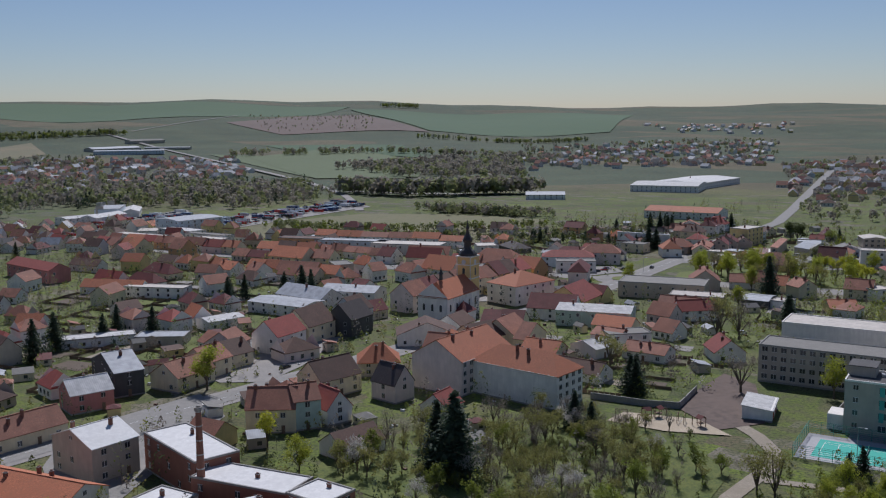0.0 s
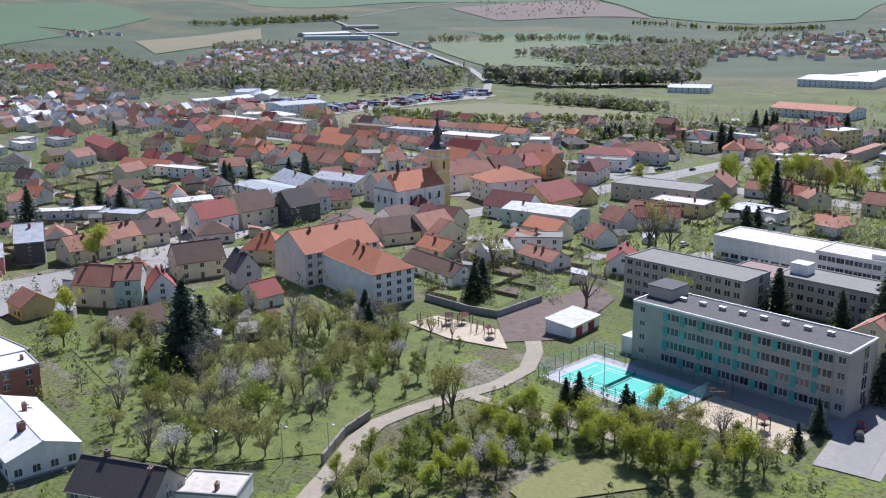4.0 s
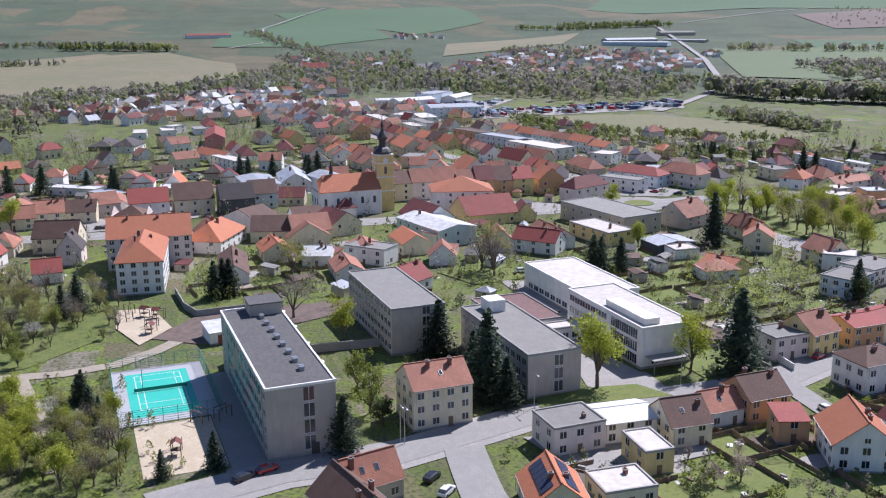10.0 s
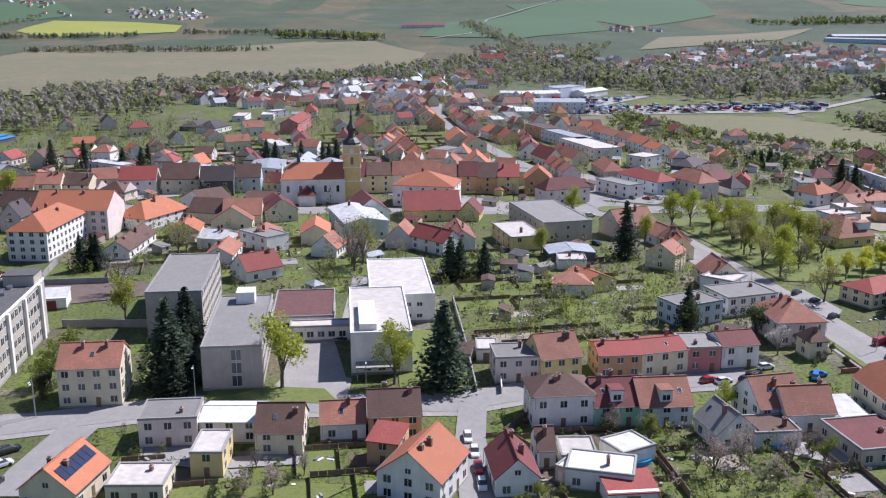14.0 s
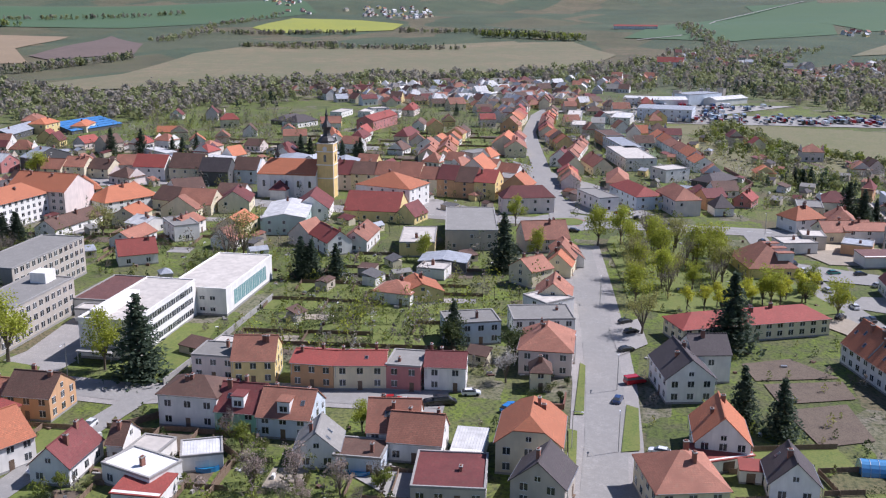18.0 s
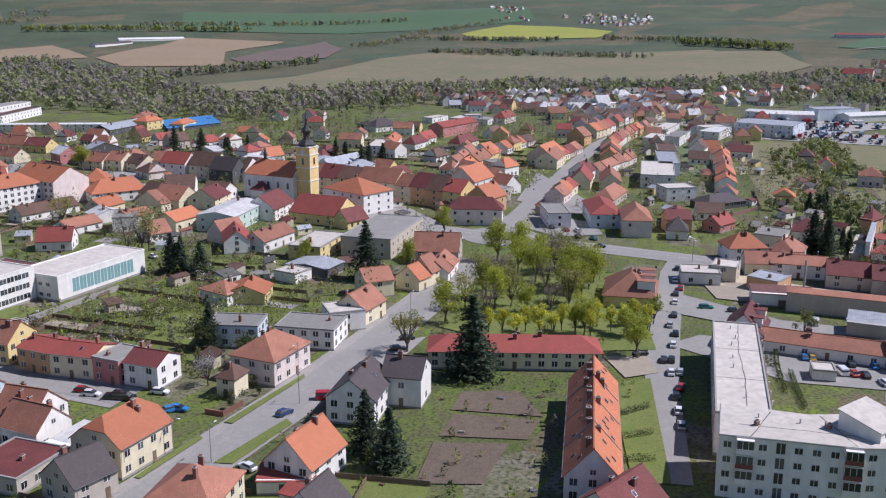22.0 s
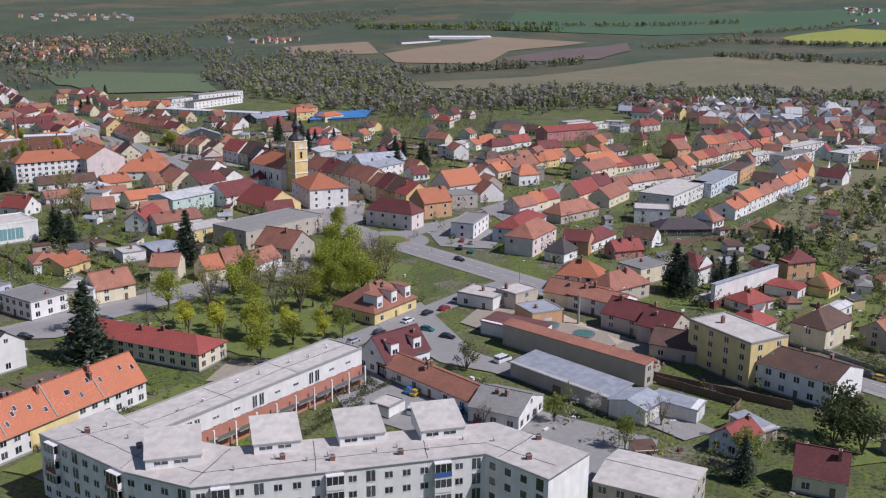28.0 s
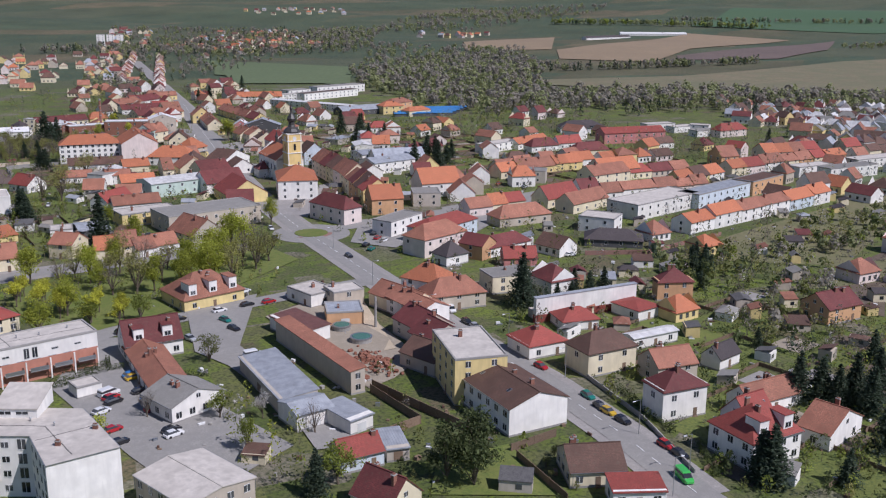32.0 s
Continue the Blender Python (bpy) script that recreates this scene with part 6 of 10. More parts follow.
house(-213.9, 27.1, -175, 13.2, 10.0, 4.5, 3, "g", "R", "w", 1)
house(-236.5, -47.9, -180, 16.7, 9.0, 4.5, 3, "g", "T", "y", 1)
house(-145.6, 609.9, 109, 11.8, 10.0, 4, 3, "g", "B", "e", 1)
house(31.1, 321.9, 90, 11.0, 9.4, 6, 0, "f", "G", "p")
house(30.5, 333.8, 84, 11.5, 9.5, 4.8, 1.2, "g", "V", "w")
house(36.5, 343.5, 85, 8.9, 10.0, 5.0, 3.8, "g", "B", "c")
house(44.4, 331.2, 85, 5.8, 9.4, 5, 0, "f", "W", "y")
house(53.2, 320.2, 85, 9.8, 8.4, 3.5, 0, "f", "W", "c")
house(52.5, 307.4, 75, 10.0, 12.0, 4, 4, "x", "O", "c", extra="solar")
house(45.3, 274.5, 11, 14.6, 10.0, 4.5, 4.5, "g", "B", "e")
house(32.2, 365.1, 90, 10.3, 10.0, 5.5, 3.5, "g", "B", "o")
house(32.2, 355.1, 90, 8.8, 8.0, 4, 3, "g", "T", "w")
house(44.6, 363.4, 69, 6.1, 6.5, 5, 1, "m", "R", "o")
house(56.5, 369.0, 62, 11.7, 13.0, 5.5, 4.5, "x", "O", "w")
house(29.6, 398.9, 90, 12.5, 10.0, 7.2, 2.5, "h", "B", "w")
house(29.9, 409.7, 90, 9.4, 11.0, 4.8, 4, "g", "D", "n", extra="dormer")
house(30.9, 419.5, 90, 10.9, 11.0, 4.8, 4, "g", "T", "b", extra="dormer")
house(5.5, 394.2, 90, 10.4, 9.2, 6, 0.5, "f", "G", "p", 0)
house(5.2, 402.9, 100, 9.8, 11.0, 6, 4, "g", "T", "y", 0)
house(5.3, 417.4, 90, 9.9, 10.0, 6, 1.5, "g", "R", "o", 0)
house(4.3, 427.3, 100, 11.6, 10.0, 6, 1.5, "g", "R", "c", 0)
house(3.2, 437.7, 90, 7.9, 10.0, 6, 0, "f", "G", "P", 0)
house(2.4, 446.5, 95, 9.2, 9.0, 6, 2, "g", "D", "w", 0)
house(-7.5, 389.6, 85, 5.2, 7.7, 3, 0, "f", "W", "w", 1, "shed")
house(-14.0, 468.1, -180, 15.2, 12.3, 6.5, 4, "h", "T", "p", 0)
house(0.3, 467.5, 96, 4.5, 6.0, 5, 2.5, "p", "B", "c", 1)
house(36.0, 468.3, -180, 14.2, 12.0, 6.5, 4.5, "j", "O", "c")
house(50.5, 471.6, 80, 9.5, 9.0, 5, 4, "x", "K", "g")
house(37.4, 446.9, 90, 10.3, 9.0, 4.5, 4, "g", "T", "w")
house(44.1, 437.5, 90, 9.1, 8.0, 3.5, 0, "f", "B", "b")
house(49.7, 455.1, 95, 12.9, 13.7, 3.5, 0, "f", "D", "g")
house(36.6, 456.7, 90, 6.0, 10.4, 3, 0.4, "m", "L", "w", 0, "shed")
house(-3.5, 498.5, 12, 15, 10.5, 6, 4.2, "g", "K", "w")
house(-13.5, 504.5, 102, 9, 9.5, 7.2, 3.2, "g", "K", "w", 1)
house(26.7, 503.7, -180, 12.4, 10.0, 5, 5, "g", "O", "w")
house(-7.1, 549.0, -164, 46.5, 10.0, 5.5, 5.5, "g", "O", "w", 0, "terraced_house")
house(19.0, 561.0, -18, 14, 11, 4, 4.5, "g", "D", "w", 0)
for i in range(5):
    house(-386 - i * 7.5, 147 - i * 7.5, 166, 46, 5.0, 2.6, 0.7, "g", "U", "k", 4, "market_stall")
house(47.9, 494.9, 104, 12.4, 14.0, 6, 4, "h", "T", "c")
house(37.6, 508.1, 90, 3.9, 3.0, 3, 0.6, "m", "R", "w", 0, "shed")
house(32.3, 503.4, 116, 10.4, 6.0, 3, 0.6, "m", "R", "w", 0, "shed")
house(40.8, 514.5, 90, 8.3, 9.0, 4, 4, "x", "K", "w")
house(-45.4, 518.0, 113, 41.7, 11.0, 4.8, 2.5, "h", "R", "c", 0)
house(-86.4, 567.7, -180, 14.3, 10.0, 4.5, 5, "g", "D", "w", 0, extra="dormer")
house(-109.9, 531.2, -168, 19.4, 15.3, 4.0, 5.5, "h", "T", "y", 1, extra="dormer")
house(-85.0, 606.8, -161, 13.5, 11.7, 4, 2.5, "x", "G", "w")
house(-83.7, 585.6, 90, 31.8, 8.9, 3.5, 2, "g", "T", "w", 1)
house(-106.9, 606.2, 90, 29.1, 8.8, 4, 0.8, "m", "S", "g", 1, "shed")
house(-106.6, 625.5, -173, 8.8, 8.8, 4, 1.2, "g", "S", "w", 0, "garage")
house(-113.6, 631.4, -164, 6.2, 10.2, 3.5, 0.5, "m", "S", "w", 0, "garage")
house(-121.0, 596.0, 94, 43.0, 3.6, 6.0, 0.5, "m", "T", "e", 1, extra="blank_side")
house(-154.0, 589.5, 95, 13.0, 11.0, 4.8, 3.5, "g", "D", "e", 1)
house(-152.5, 601.0, 95, 9.6, 12.0, 5.2, 3.5, "g", "D", "e", 1)
house(-147.3, 625.4, 76, 20.5, 12.3, 11, 0, "f", "W", "y", 1)
house(-148.4, 642.8, 90, 20.8, 14.8, 6.5, 2.5, "g", "B", "w", extra="blank_gable")
house(-146.5, 673.9, 158, 10.9, 10.8, 3.5, 3, "g", "B", "c")
house(-147.5, 686.0, 155, 9.8, 6.0, 3.5, 0.5, "m", "R", "w")
house(-108.2, 648.8, -180, 8.9, 6.8, 3.5, 2.5, "g", "R", "b")
house(-116.7, 647.8, 168, 4.6, 8.6, 3, 0.4, "m", "S", "g", 0, "shed")
house(-105.5, 668.0, 113, 9.3, 8.6, 4, 4, "g", "D", "c")
house(-175.3, 613.0, -180, 11.6, 10.2, 4, 3.5, "p", "R", "w", 1)
house(-182.8, 629.9, -180, 14.7, 9.6, 6.5, 3.5, "h", "B", "c", 1)
house(-205.2, 622.7, -180, 15.2, 4.2, 3.5, 0.5, "g", "L", "w", 1)
house(-180.5, 659.4, 175, 11.7, 7.4, 7.5, 3.5, "p", "D", "w", 1)
house(-193.1, 642.9, 172, 11.1, 8.8, 5, 3, "g", "T", "e", 1)
house(-180.9, 682.5, -180, 13.3, 11.9, 6.5, 5, "h", "R", "w", extra="dormer")
house(-184.5, 677.0, 94, 7.5, 8.0, 6.5, 4, "x", "R", "w")
house(-201.1, 684.3, -166, 14.5, 7.2, 4, 3.5, "x", "T", "w", 1)
house(-201.3, 666.1, -180, 16.3, 7.2, 3.5, 3, "g", "T", "w", 1)
house(-210.9, 642.6, -167, 9.0, 5.4, 3.5, 2.5, "g", "K", "w", 1)
house(-266.4, 629.6, -180, 13.7, 10.3, 5, 3.5, "g", "D", "o", 1)
house(-238.1, 594.3, 159, 11.3, 4.6, 6.5, 3.5, "p", "D", "o", 1)
house(-217.6, 601.6, -172, 9.1, 10.4, 3.5, 1, "h", "R", "w", 1)
house(-187.5, 448.4, 108, 21.5, 9.3, 7, 4, "h", "D", "p", 3)
house(-192.0, 391.1, 163, 17.6, 25.8, 9, 5, "p", "O", "w", 3)
house(-201.7, 477.3, -152, 20.8, 9.0, 6, 0, "f", "G", "w", 3)
house(-213.1, 493.3, -157, 28.3, 12.0, 6, 3, "h", "R", "b", 3)
house(-200.4, 510.3, -162, 21.7, 11.0, 7, 4, "h", "T", "p", 2)
house(-226.6, 227.2, 90, 11.3, 12.0, 6, 4, "g", "T", "c", 1)
house(-228.7, 239.5, 80, 12.1, 12.0, 5, 4, "g", "B", "c", 2)
house(-236.9, 248.1, 103, 10.6, 12.0, 6, 4, "g", "T", "p", 2)
house(-228.0, 265.4, 90, 16.0, 12.0, 7, 5, "g", "R", "w", 2)
house(-228.9, 283.6, 90, 16.2, 13.0, 7, 6, "g", "B", "c", 3)
house(-221.9, 300.4, 90, 14.3, 12.0, 7, 5.5, "g", "K", "k", 3)
house(-229.6, 312.9, 90, 11.8, 12.0, 7, 5, "g", "B", "b", 3)
house(-162.2, 283.0, 149, 24.4, 14.0, 5, 5, "h", "O", "w", 1)
house(-166.9, 304.6, 72, 14.5, 13.0, 4.5, 4.5, "g", "B", "c", 2)
house(-162.2, 317.2, 90, 14.6, 14.0, 4.5, 5, "g", "T", "c", 2)
house(-123.5, 255.3, -9, 31, 13.5, 10.5, 4.5, "h", "O", "w", 0, "school_house", "blank_side")
house(-148.0, 259.5, 84, 27, 19, 11, 5.5, "g", "O", "p", 0, "school_house", "blank_gable")
house(55.7, 384.8, 0, 12.0, 7.6, 4, 3.5, "g", "D", "w")
house(-197.3, 527.3, 102, 7.7, 10.0, 4, 4, "h", "K", "w", 1)
house(-274.7, 511.2, 126, 14.5, 12.0, 6, 0, "f", "W", "w", 3)
house(-249.7, 419.9, 174, 19.2, 14.0, 7, 6, "g", "O", "w", 3)
house(-254.5, 435.2, 159, 11.5, 10.0, 4, 5, "x", "T", "w", 3)
house(-235.6, 436.4, 158, 12.1, 12.0, 6, 0, "f", "G", "g", 3)
house(-308.9, 385.3, -176, 12.2, 10.5, 4, 3.5, "g", "T", "c", 3)
house(-320.3, 384.2, -176, 10.8, 10.8, 3.9, 4.5, "g", "T", "w", 3)
house(-338.6, 379.6, 174, 8.3, 11.8, 4.7, 4, "g", "T", "w", 3)
house(-360.2, 382.0, 174, 12.5, 11.7, 4.1, 3.5, "g", "O", "w", 3)
house(-308.7, 411.4, 140, 15.0, 10.0, 6, 0, "f", "G", "g", 3)
house(-351.1, 422.9, -180, 24.1, 14.0, 6, 5, "g", "O", "c", 3)
house(-307.9, 456.8, 175, 10.4, 10.8, 4.8, 4.4, "g", "D", "w", 3)
house(-367.0, 455.3, -167, 12.5, 10.3, 4.4, 4, "g", "O", "y", 3)
house(-378.7, 452.4, -167, 11.4, 10.9, 5, 4.1, "g", "B", "y", 3)
house(-390.5, 449.4, -167, 12.9, 11.5, 4.9, 3.6, "g", "O", "w", 3)
house(-432.4, 417.6, 174, 11.8, 12.0, 6, 5, "g", "T", "o", 3)
house(-466.9, 415.5, 171, 9.1, 12.3, 5.5, 4.4, "g", "O", "c", 3)
house(-476.7, 416.6, 171, 10.9, 11.4, 5.3, 4, "g", "O", "c", 3)
house(-487.6, 415.7, 171, 10.8, 12.9, 5.2, 4.1, "g", "T", "c", 3)
house(-498.8, 416.0, 171, 12.0, 11.7, 5.4, 3.7, "g", "R", "w", 3)
house(-518.5, 307.6, 128, 13.4, 9.6, 5, 0, "f", "W", "w", 3)
house(-437.6, 271.4, 156, 20.8, 14.0, 4, 4, "h", "K", "w", 3)
house_row(-551.9, 413.7, 180, 40.1, 523)
house_row(-608.2, 429.2, 180, 59.3, 522)
house(-507.9, 491.0, 173, 35.8, 14.0, 5, 0, "f", "L", "w", 3)
house(-664.1, 371.4, 151, 39.2, 8.0, 4, 0.5, "g", "L", "w", 3)
house(-510.8, 456.4, -180, 43.6, 10.0, 5, 0, "f", "W", "w", 3)
house(-143.4, 360.9, -168, 29.8, 16.0, 6.5, 1.5, "g", "L", "m", 2)
house(-133.3, 357.3, 111, 7.6, 8.0, 5, 0, "f", "L", "m", 2)
house(-118.3, 395.9, -180, 19.6, 9.0, 4.5, 3, "g", "T", "w", 1)
house(-165.7, 390.2, -180, 18.1, 22.0, 4.5, 6, "x", "R", "y", 3)
house(-138.6, 432.2, -171, 38.8, 18.4, 7, 0, "f", "G", "e", 2)
house(-127.3, 459.3, -162, 13.8, 15.8, 5, 5, "x", "T", "g", 1)
house(-93.3, 466.8, 174, 7.2, 8.6, 4.2, 3.7, "g", "O", "c", 1)
house(-100.4, 467.5, 174, 6.9, 8.7, 4.9, 4.4, "g", "T", "c", 1)
house(-105.2, 469.6, -168, 7.3, 8.4, 3.6, 3.3, "g", "T", "w", 1)
house(-112.9, 467.6, -168, 8.5, 9.2, 3.9, 3.2, "g", "T", "w", 1)
house(-94.9, 429.9, -180, 11.4, 15.2, 3.5, 1, "g", "S", "k", 1, "shed")
house(-84.3, 428.2, 173, 8.0, 9.0, 3.5, 0, "f", "W", "w", 1, "garage")
house(-61.0, 427.8, -157, 11.6, 12.3, 3.5, 2.5, "g", "O", "y", 1)
house(-138.0, 299.4, -180, 13.4, 10.0, 4, 3, "g", "O", "c", 1)
house(-124.2, 327.6, 172, 11.5, 10.0, 5, 2, "g", "T", "w", 1)
house(-83.4, 328.6, -147, 10.6, 12.4, 4, 4, "x", "R", "w", 1)
house(-129.4, 345.7, -180, 15.8, 10.0, 4.5, 3, "g", "O", "c", 2)
house(-169.5, 283.0, -171, 10.1, 11.7, 4.6, 4.5, "g", "T", "c", 1)
house(-150.5, 314.2, 177, 5.4, 15.3, 4.1, 4.8, "g", "T", "c", 2)
house(-165.4, 330.8, -167, 9.2, 12.6, 4.8, 4.3, "g", "D", "c", 2)
house(-173.3, 328.8, -167, 7.2, 13.0, 4.9, 3.9, "g", "D", "c", 3)
house(-186.6, 322.0, -180, 11, 12.0, 4, 3.5, "x", "B", "w", 3)
house(-186.6, 300.4, -145, 22, 13.0, 4.5, 4.5, "x", "B", "w", 2)
house(-163.6, 364.8, -170, 19.9, 14.0, 5, 5, "g", "D", "w", 3)
house(-224.5, 348.7, 85, 12.9, 12.4, 7.8, 5, "g", "T", "p", 3)
house(-224.1, 360.9, 85, 11.4, 13.6, 7.6, 5.4, "g", "D", "p", 3)
house(-222.7, 372.3, 85, 11.5, 12.8, 8.2, 4.6, "g", "B", "c", 3)
house(-221.5, 383.1, 85, 10.2, 12.1, 8.4, 5, "g", "T", "p", 3)
house(-220.4, 394.1, 80, 10.6, 12.8, 8.3, 5.5, "g", "T", "c", 3)
house(-218.4, 403.5, 80, 8.6, 12.2, 7.8, 4.4, "g", "T", "c", 3)
house(-217.4, 412.0, 80, 8.5, 13.3, 8.2, 5.3, "g", "D", "o", 3)
house(-215.9, 420.6, 80, 8.8, 13.4, 7.6, 5.5, "g", "B", "o", 3)
house(-214.3, 429.6, 80, 9.5, 13.3, 8, 4.6, "g", "R", "y", 3)
house(-212.2, 442.8, 170, 13.8, 12.0, 7, 5, "g", "O", "o", 3)
house(-269.2, 318.9, -180, 30.1, 16.0, 5, 1, "g", "S", "w", 3)
house(-222.2, 116.2, 83, 12.6, 13.0, 6.2, 5.3, "g", "T", "y", 1)
house(-185.7, 92.6, -154, 14.2, 11.5, 5.4, 4, "g", "D", "c", 1)
house(-198.6, 85.8, -154, 14.8, 12.5, 5, 3.9, "g", "T", "c", 1)
house(-210.7, 80.3, -154, 11.8, 11.8, 5.2, 3.8, "g", "T", "c", 1)
house(-257.3, 351.9, -169, 26.6, 14.0, 6, 2, "g", "S", "w", 3)
house(-329.3, 62.5, 119, 85.0, 10.0, 5, 0.5, "g", "L", "w", 2)
house(-349.7, 113.4, -172, 43.3, 14.0, 4, 3, "g", "S", "k", 3)
house(-385.0, 104.2, -156, 24.2, 12.0, 7, 3, "h", "T", "o", 3)
house(-350.6, -35.6, -163, 25.0, 12.0, 6, 0, "f", "G", "w", 2)
house(-398.2, -51.0, -163, 58.1, 12.0, 7, 0, "f", "G", "w", 3)
house(-191.2, 1.5, -137, 30.4, 14.9, 4.7, 3.6, "g", "T", "w")
house(-212.7, -17.2, -137, 26.5, 12.9, 4.7, 4.1, "g", "D", "w", 1)
house(-139.2, 546.2, 105, 12.2, 10.0, 4, 0, "f", "W", "w", 1)
house(-160.3, 574.2, 97, 17.5, 10.0, 5, 2, "g", "T", "w", 1)
house(-125.1, 572.6, 102, 17.5, 8.0, 4, 0.5, "m", "M", "w", 1, "shed")
house(-146.4, 553.2, -180, 9.7, 8.0, 5, 0, "f", "W", "e", 1)
house(-140.3, 567.4, 162, 10.2, 10.0, 4, 0, "f", "S", "o", 1, "garage")
house(-159.5, 566.4, 105, 18.9, 10.0, 4.5, 3, "g", "T", "c", 1)
house(-28.7, 447.5, 110, 13.8, 10.0, 6, 0, "f", "G", "b", 0)
house(-37.2, 464.9, 103, 15.9, 12.0, 5.5, 0, "f", "G", "w", 0)
house(-51.7, 466.0, 134, 9.9, 10.0, 5.5, 0, "f", "W", "w", 1)
house(-58.9, 467.1, -180, 12.1, 10.0, 5, 4, "g", "T", "c", 1)
house(-82.5, 458.8, 139, 9.1, 10.0, 5.5, 3, "g", "T", "c", 1)
house(-57.1, 422.2, 80, 11.5, 9.0, 4, 2.5, "p", "T", "w", 1)
house(-231.2, 182.8, 69, 12.5, 10.5, 6, 3.5, "g", "L", "P", 1)
house(-171.2, 195.9, 32, 13.4, 11, 7, 4.5, "g", "T", "c", 1)
house(-165.4, 201.4, 54, 7.5, 10, 8.5, 3.5, "g", "T", "m", 1)
house(-161.5, 208.5, 70, 8, 10, 5, 4.5, "x", "R", "w", 1)
house(-178.5, 230.5, 75, 15.5, 12.0, 6, 5, "g", "B", "c", 1)
house(-157.6, 234.2, 79, 8.1, 10.0, 6, 5, "x", "K", "p", 1)
house(-178.5, 257, 36, 13.5, 12.0, 5, 5, "h", "O", "e", 1)
house(-136.0, 226.7, 90, 8.9, 9.0, 4, 3.5, "g", "R", "w", 1)
house(-121.5, 282.6, -8, 27.2, 9.0, 3.5, 3, "g", "B", "w", 1)
house(-110.5, 387.0, 39, 16.5, 9.0, 5, 3.5, "g", "R", "w", 1)
house(-118.2, 416.7, 8, 23.4, 12.0, 5, 0, "f", "W", "y", 1)
house(-118.7, 328.3, 40, 15.8, 9.0, 6, 0, "f", "G", "w", 1)
house(-106.1, 316.0, -6, 15.8, 9.0, 3.5, 2.5, "g", "T", "w", 1)
house(-125.1, 311.7, 69, 9.5, 12.0, 4, 2, "g", "L", "w", 1)
house(-187.1, 149.6, 82, 12.5, 17.3, 9, 3, "g", "V", "e", 1, "factory")
house(-163.0, 157.0, 71, 11.1, 27.0, 9, 0, "f", "V", "r", 1, "factory")
house(-138.7, 150.9, 96, 10.3, 24.6, 7, 0, "f", "V", "r", 1, "factory")
house(-119.2, 150.0, 84, 9.5, 10.5, 8, 0, "f", "V", "r", 0, "factory")
house(-151.6, 135.1, 90, 14.5, 10.8, 4.5, 0, "f", "V", "p", 1, "workshop")
house(-127.8, 133.2, 99, 17.8, 18.3, 5, 3, "g", "V", "r", 0, "factory")
house(-91.0, 141.4, -5, 27.5, 13, 4.5, 2.2, "g", "V", "w", 0, "factory")
house(-126.9, 118.7, 11, 33.7, 11.0, 7, 3, "g", "D", "c", 0, "factory")
house(-109.1, 120.5, 50, 5.8, 8.0, 9, 0, "f", "L", "c", 0, "factory")
house(-102.0, 120.1, 33, 7.1, 8.0, 5.5, 2.5, "p", "K", "c", 0, "workshop")
house(-126.6, 105.5, 76, 13.8, 13.4, 5, 0, "f", "W", "w", 0, "workshop")
house(-114.2, 107.1, 80, 11.1, 5.8, 4.5, 0, "f", "W", "w", 0, "workshop")
house(-239.7, 201.6, 67, 9.1, 22.8, 8, 4, "g", "S", "k", 1)
house(-224.0, 214.0, 90, 16.0, 12.0, 5, 4, "g", "T", "c", 1)
house(-54.4, 145.0, 28, 16.8, 10.0, 5, 4, "g", "K", "g")
house(-45.8, 156.9, 37, 11.1, 8.0, 3.5, 0, "f", "W", "w", 0, "garage")
house(-58.6, 271.7, 96, 13.5, 8, 3.4, 0.8, "m", "L", "w", 1, "garage", "red_doors")
house(-76.0, 650.5, 109, 16.5, 14.0, 6, 1, "g", "W", "e", 0, "hall")
house(-327.4, 1032.5, 8, 71.1, 70.0, 7, 2, "g", "L", "w", 2, "hall")
house(-318.3, 1102.6, 82, 108.9, 60.0, 7, 2, "g", "L", "w", 2, "hall")
house(-228.6, 765.7, 0, 59.3, 30.0, 6, 3, "g", "O", "w", 2, "hall")
house(-403.9, 877.1, 25, 38.5, 30.0, 5, 2, "g", "S", "w", 2, "hall")
house(-1433.2, 1262.5, 45, 124.6, 40.0, 7, 1, "g", "S", "b", 2, "hall")
house(-533.3, 523.2, 80, 39.0, 30.0, 9, 1, "g", "S", "b", 2, "hall")
house(-639.7, 511.5, 78, 34.6, 20.0, 6, 1, "g", "L", "w", 2, "hall")
house(-1912.6, 530.4, 90, 90.3, 25.0, 6, 3, "g", "R", "w", 2, "hall")
house(-1257.5, -738.5, -165, 142.4, 12.0, 4, 3, "g", "K", "w", 2, "barn")
house(-1397.2, -765.3, 154, 137.6, 12.0, 4, 3, "g", "L", "w", 2, "barn")
house(-332.8, -904.9, 170, 13.3, 8.0, 18, 0, "f", "L", "w", 2, "silo")
house(-348.1, -902.2, 170, 12.5, 8.0, 18, 0, "f", "L", "w", 2, "silo")
house(-363.0, -899.4, 169, 10.7, 8.0, 18, 0, "f", "L", "w", 2, "silo")
house(-1117.5, 558.5, 80, 34.5, 14.0, 8, 6, "g", "R", "w", 2)
house(-273.6, 282.9, 74, 16.3, 10.0, 4, 1, "g", "L", "w", 3)
house(-292.7, 238.3, 53, 26.3, 9.0, 3.5, 0, "f", "L", "w", 3)
house(-272.8, 251.4, 32, 18.5, 10.0, 3.5, 0, "f", "S", "g", 3)
house(-97.4, 131.6, -9, 20.5, 7, 4, 0, "f", "A", "w", 0, "workshop")
house(-99.8, 126.4, -9, 18.5, 3, 2.8, 0.3, "m", "L", "g", 0, "shed")
house(48.0, 392.0, 90, 3.3, 7.1, 4, 3, "g", "B", "w")
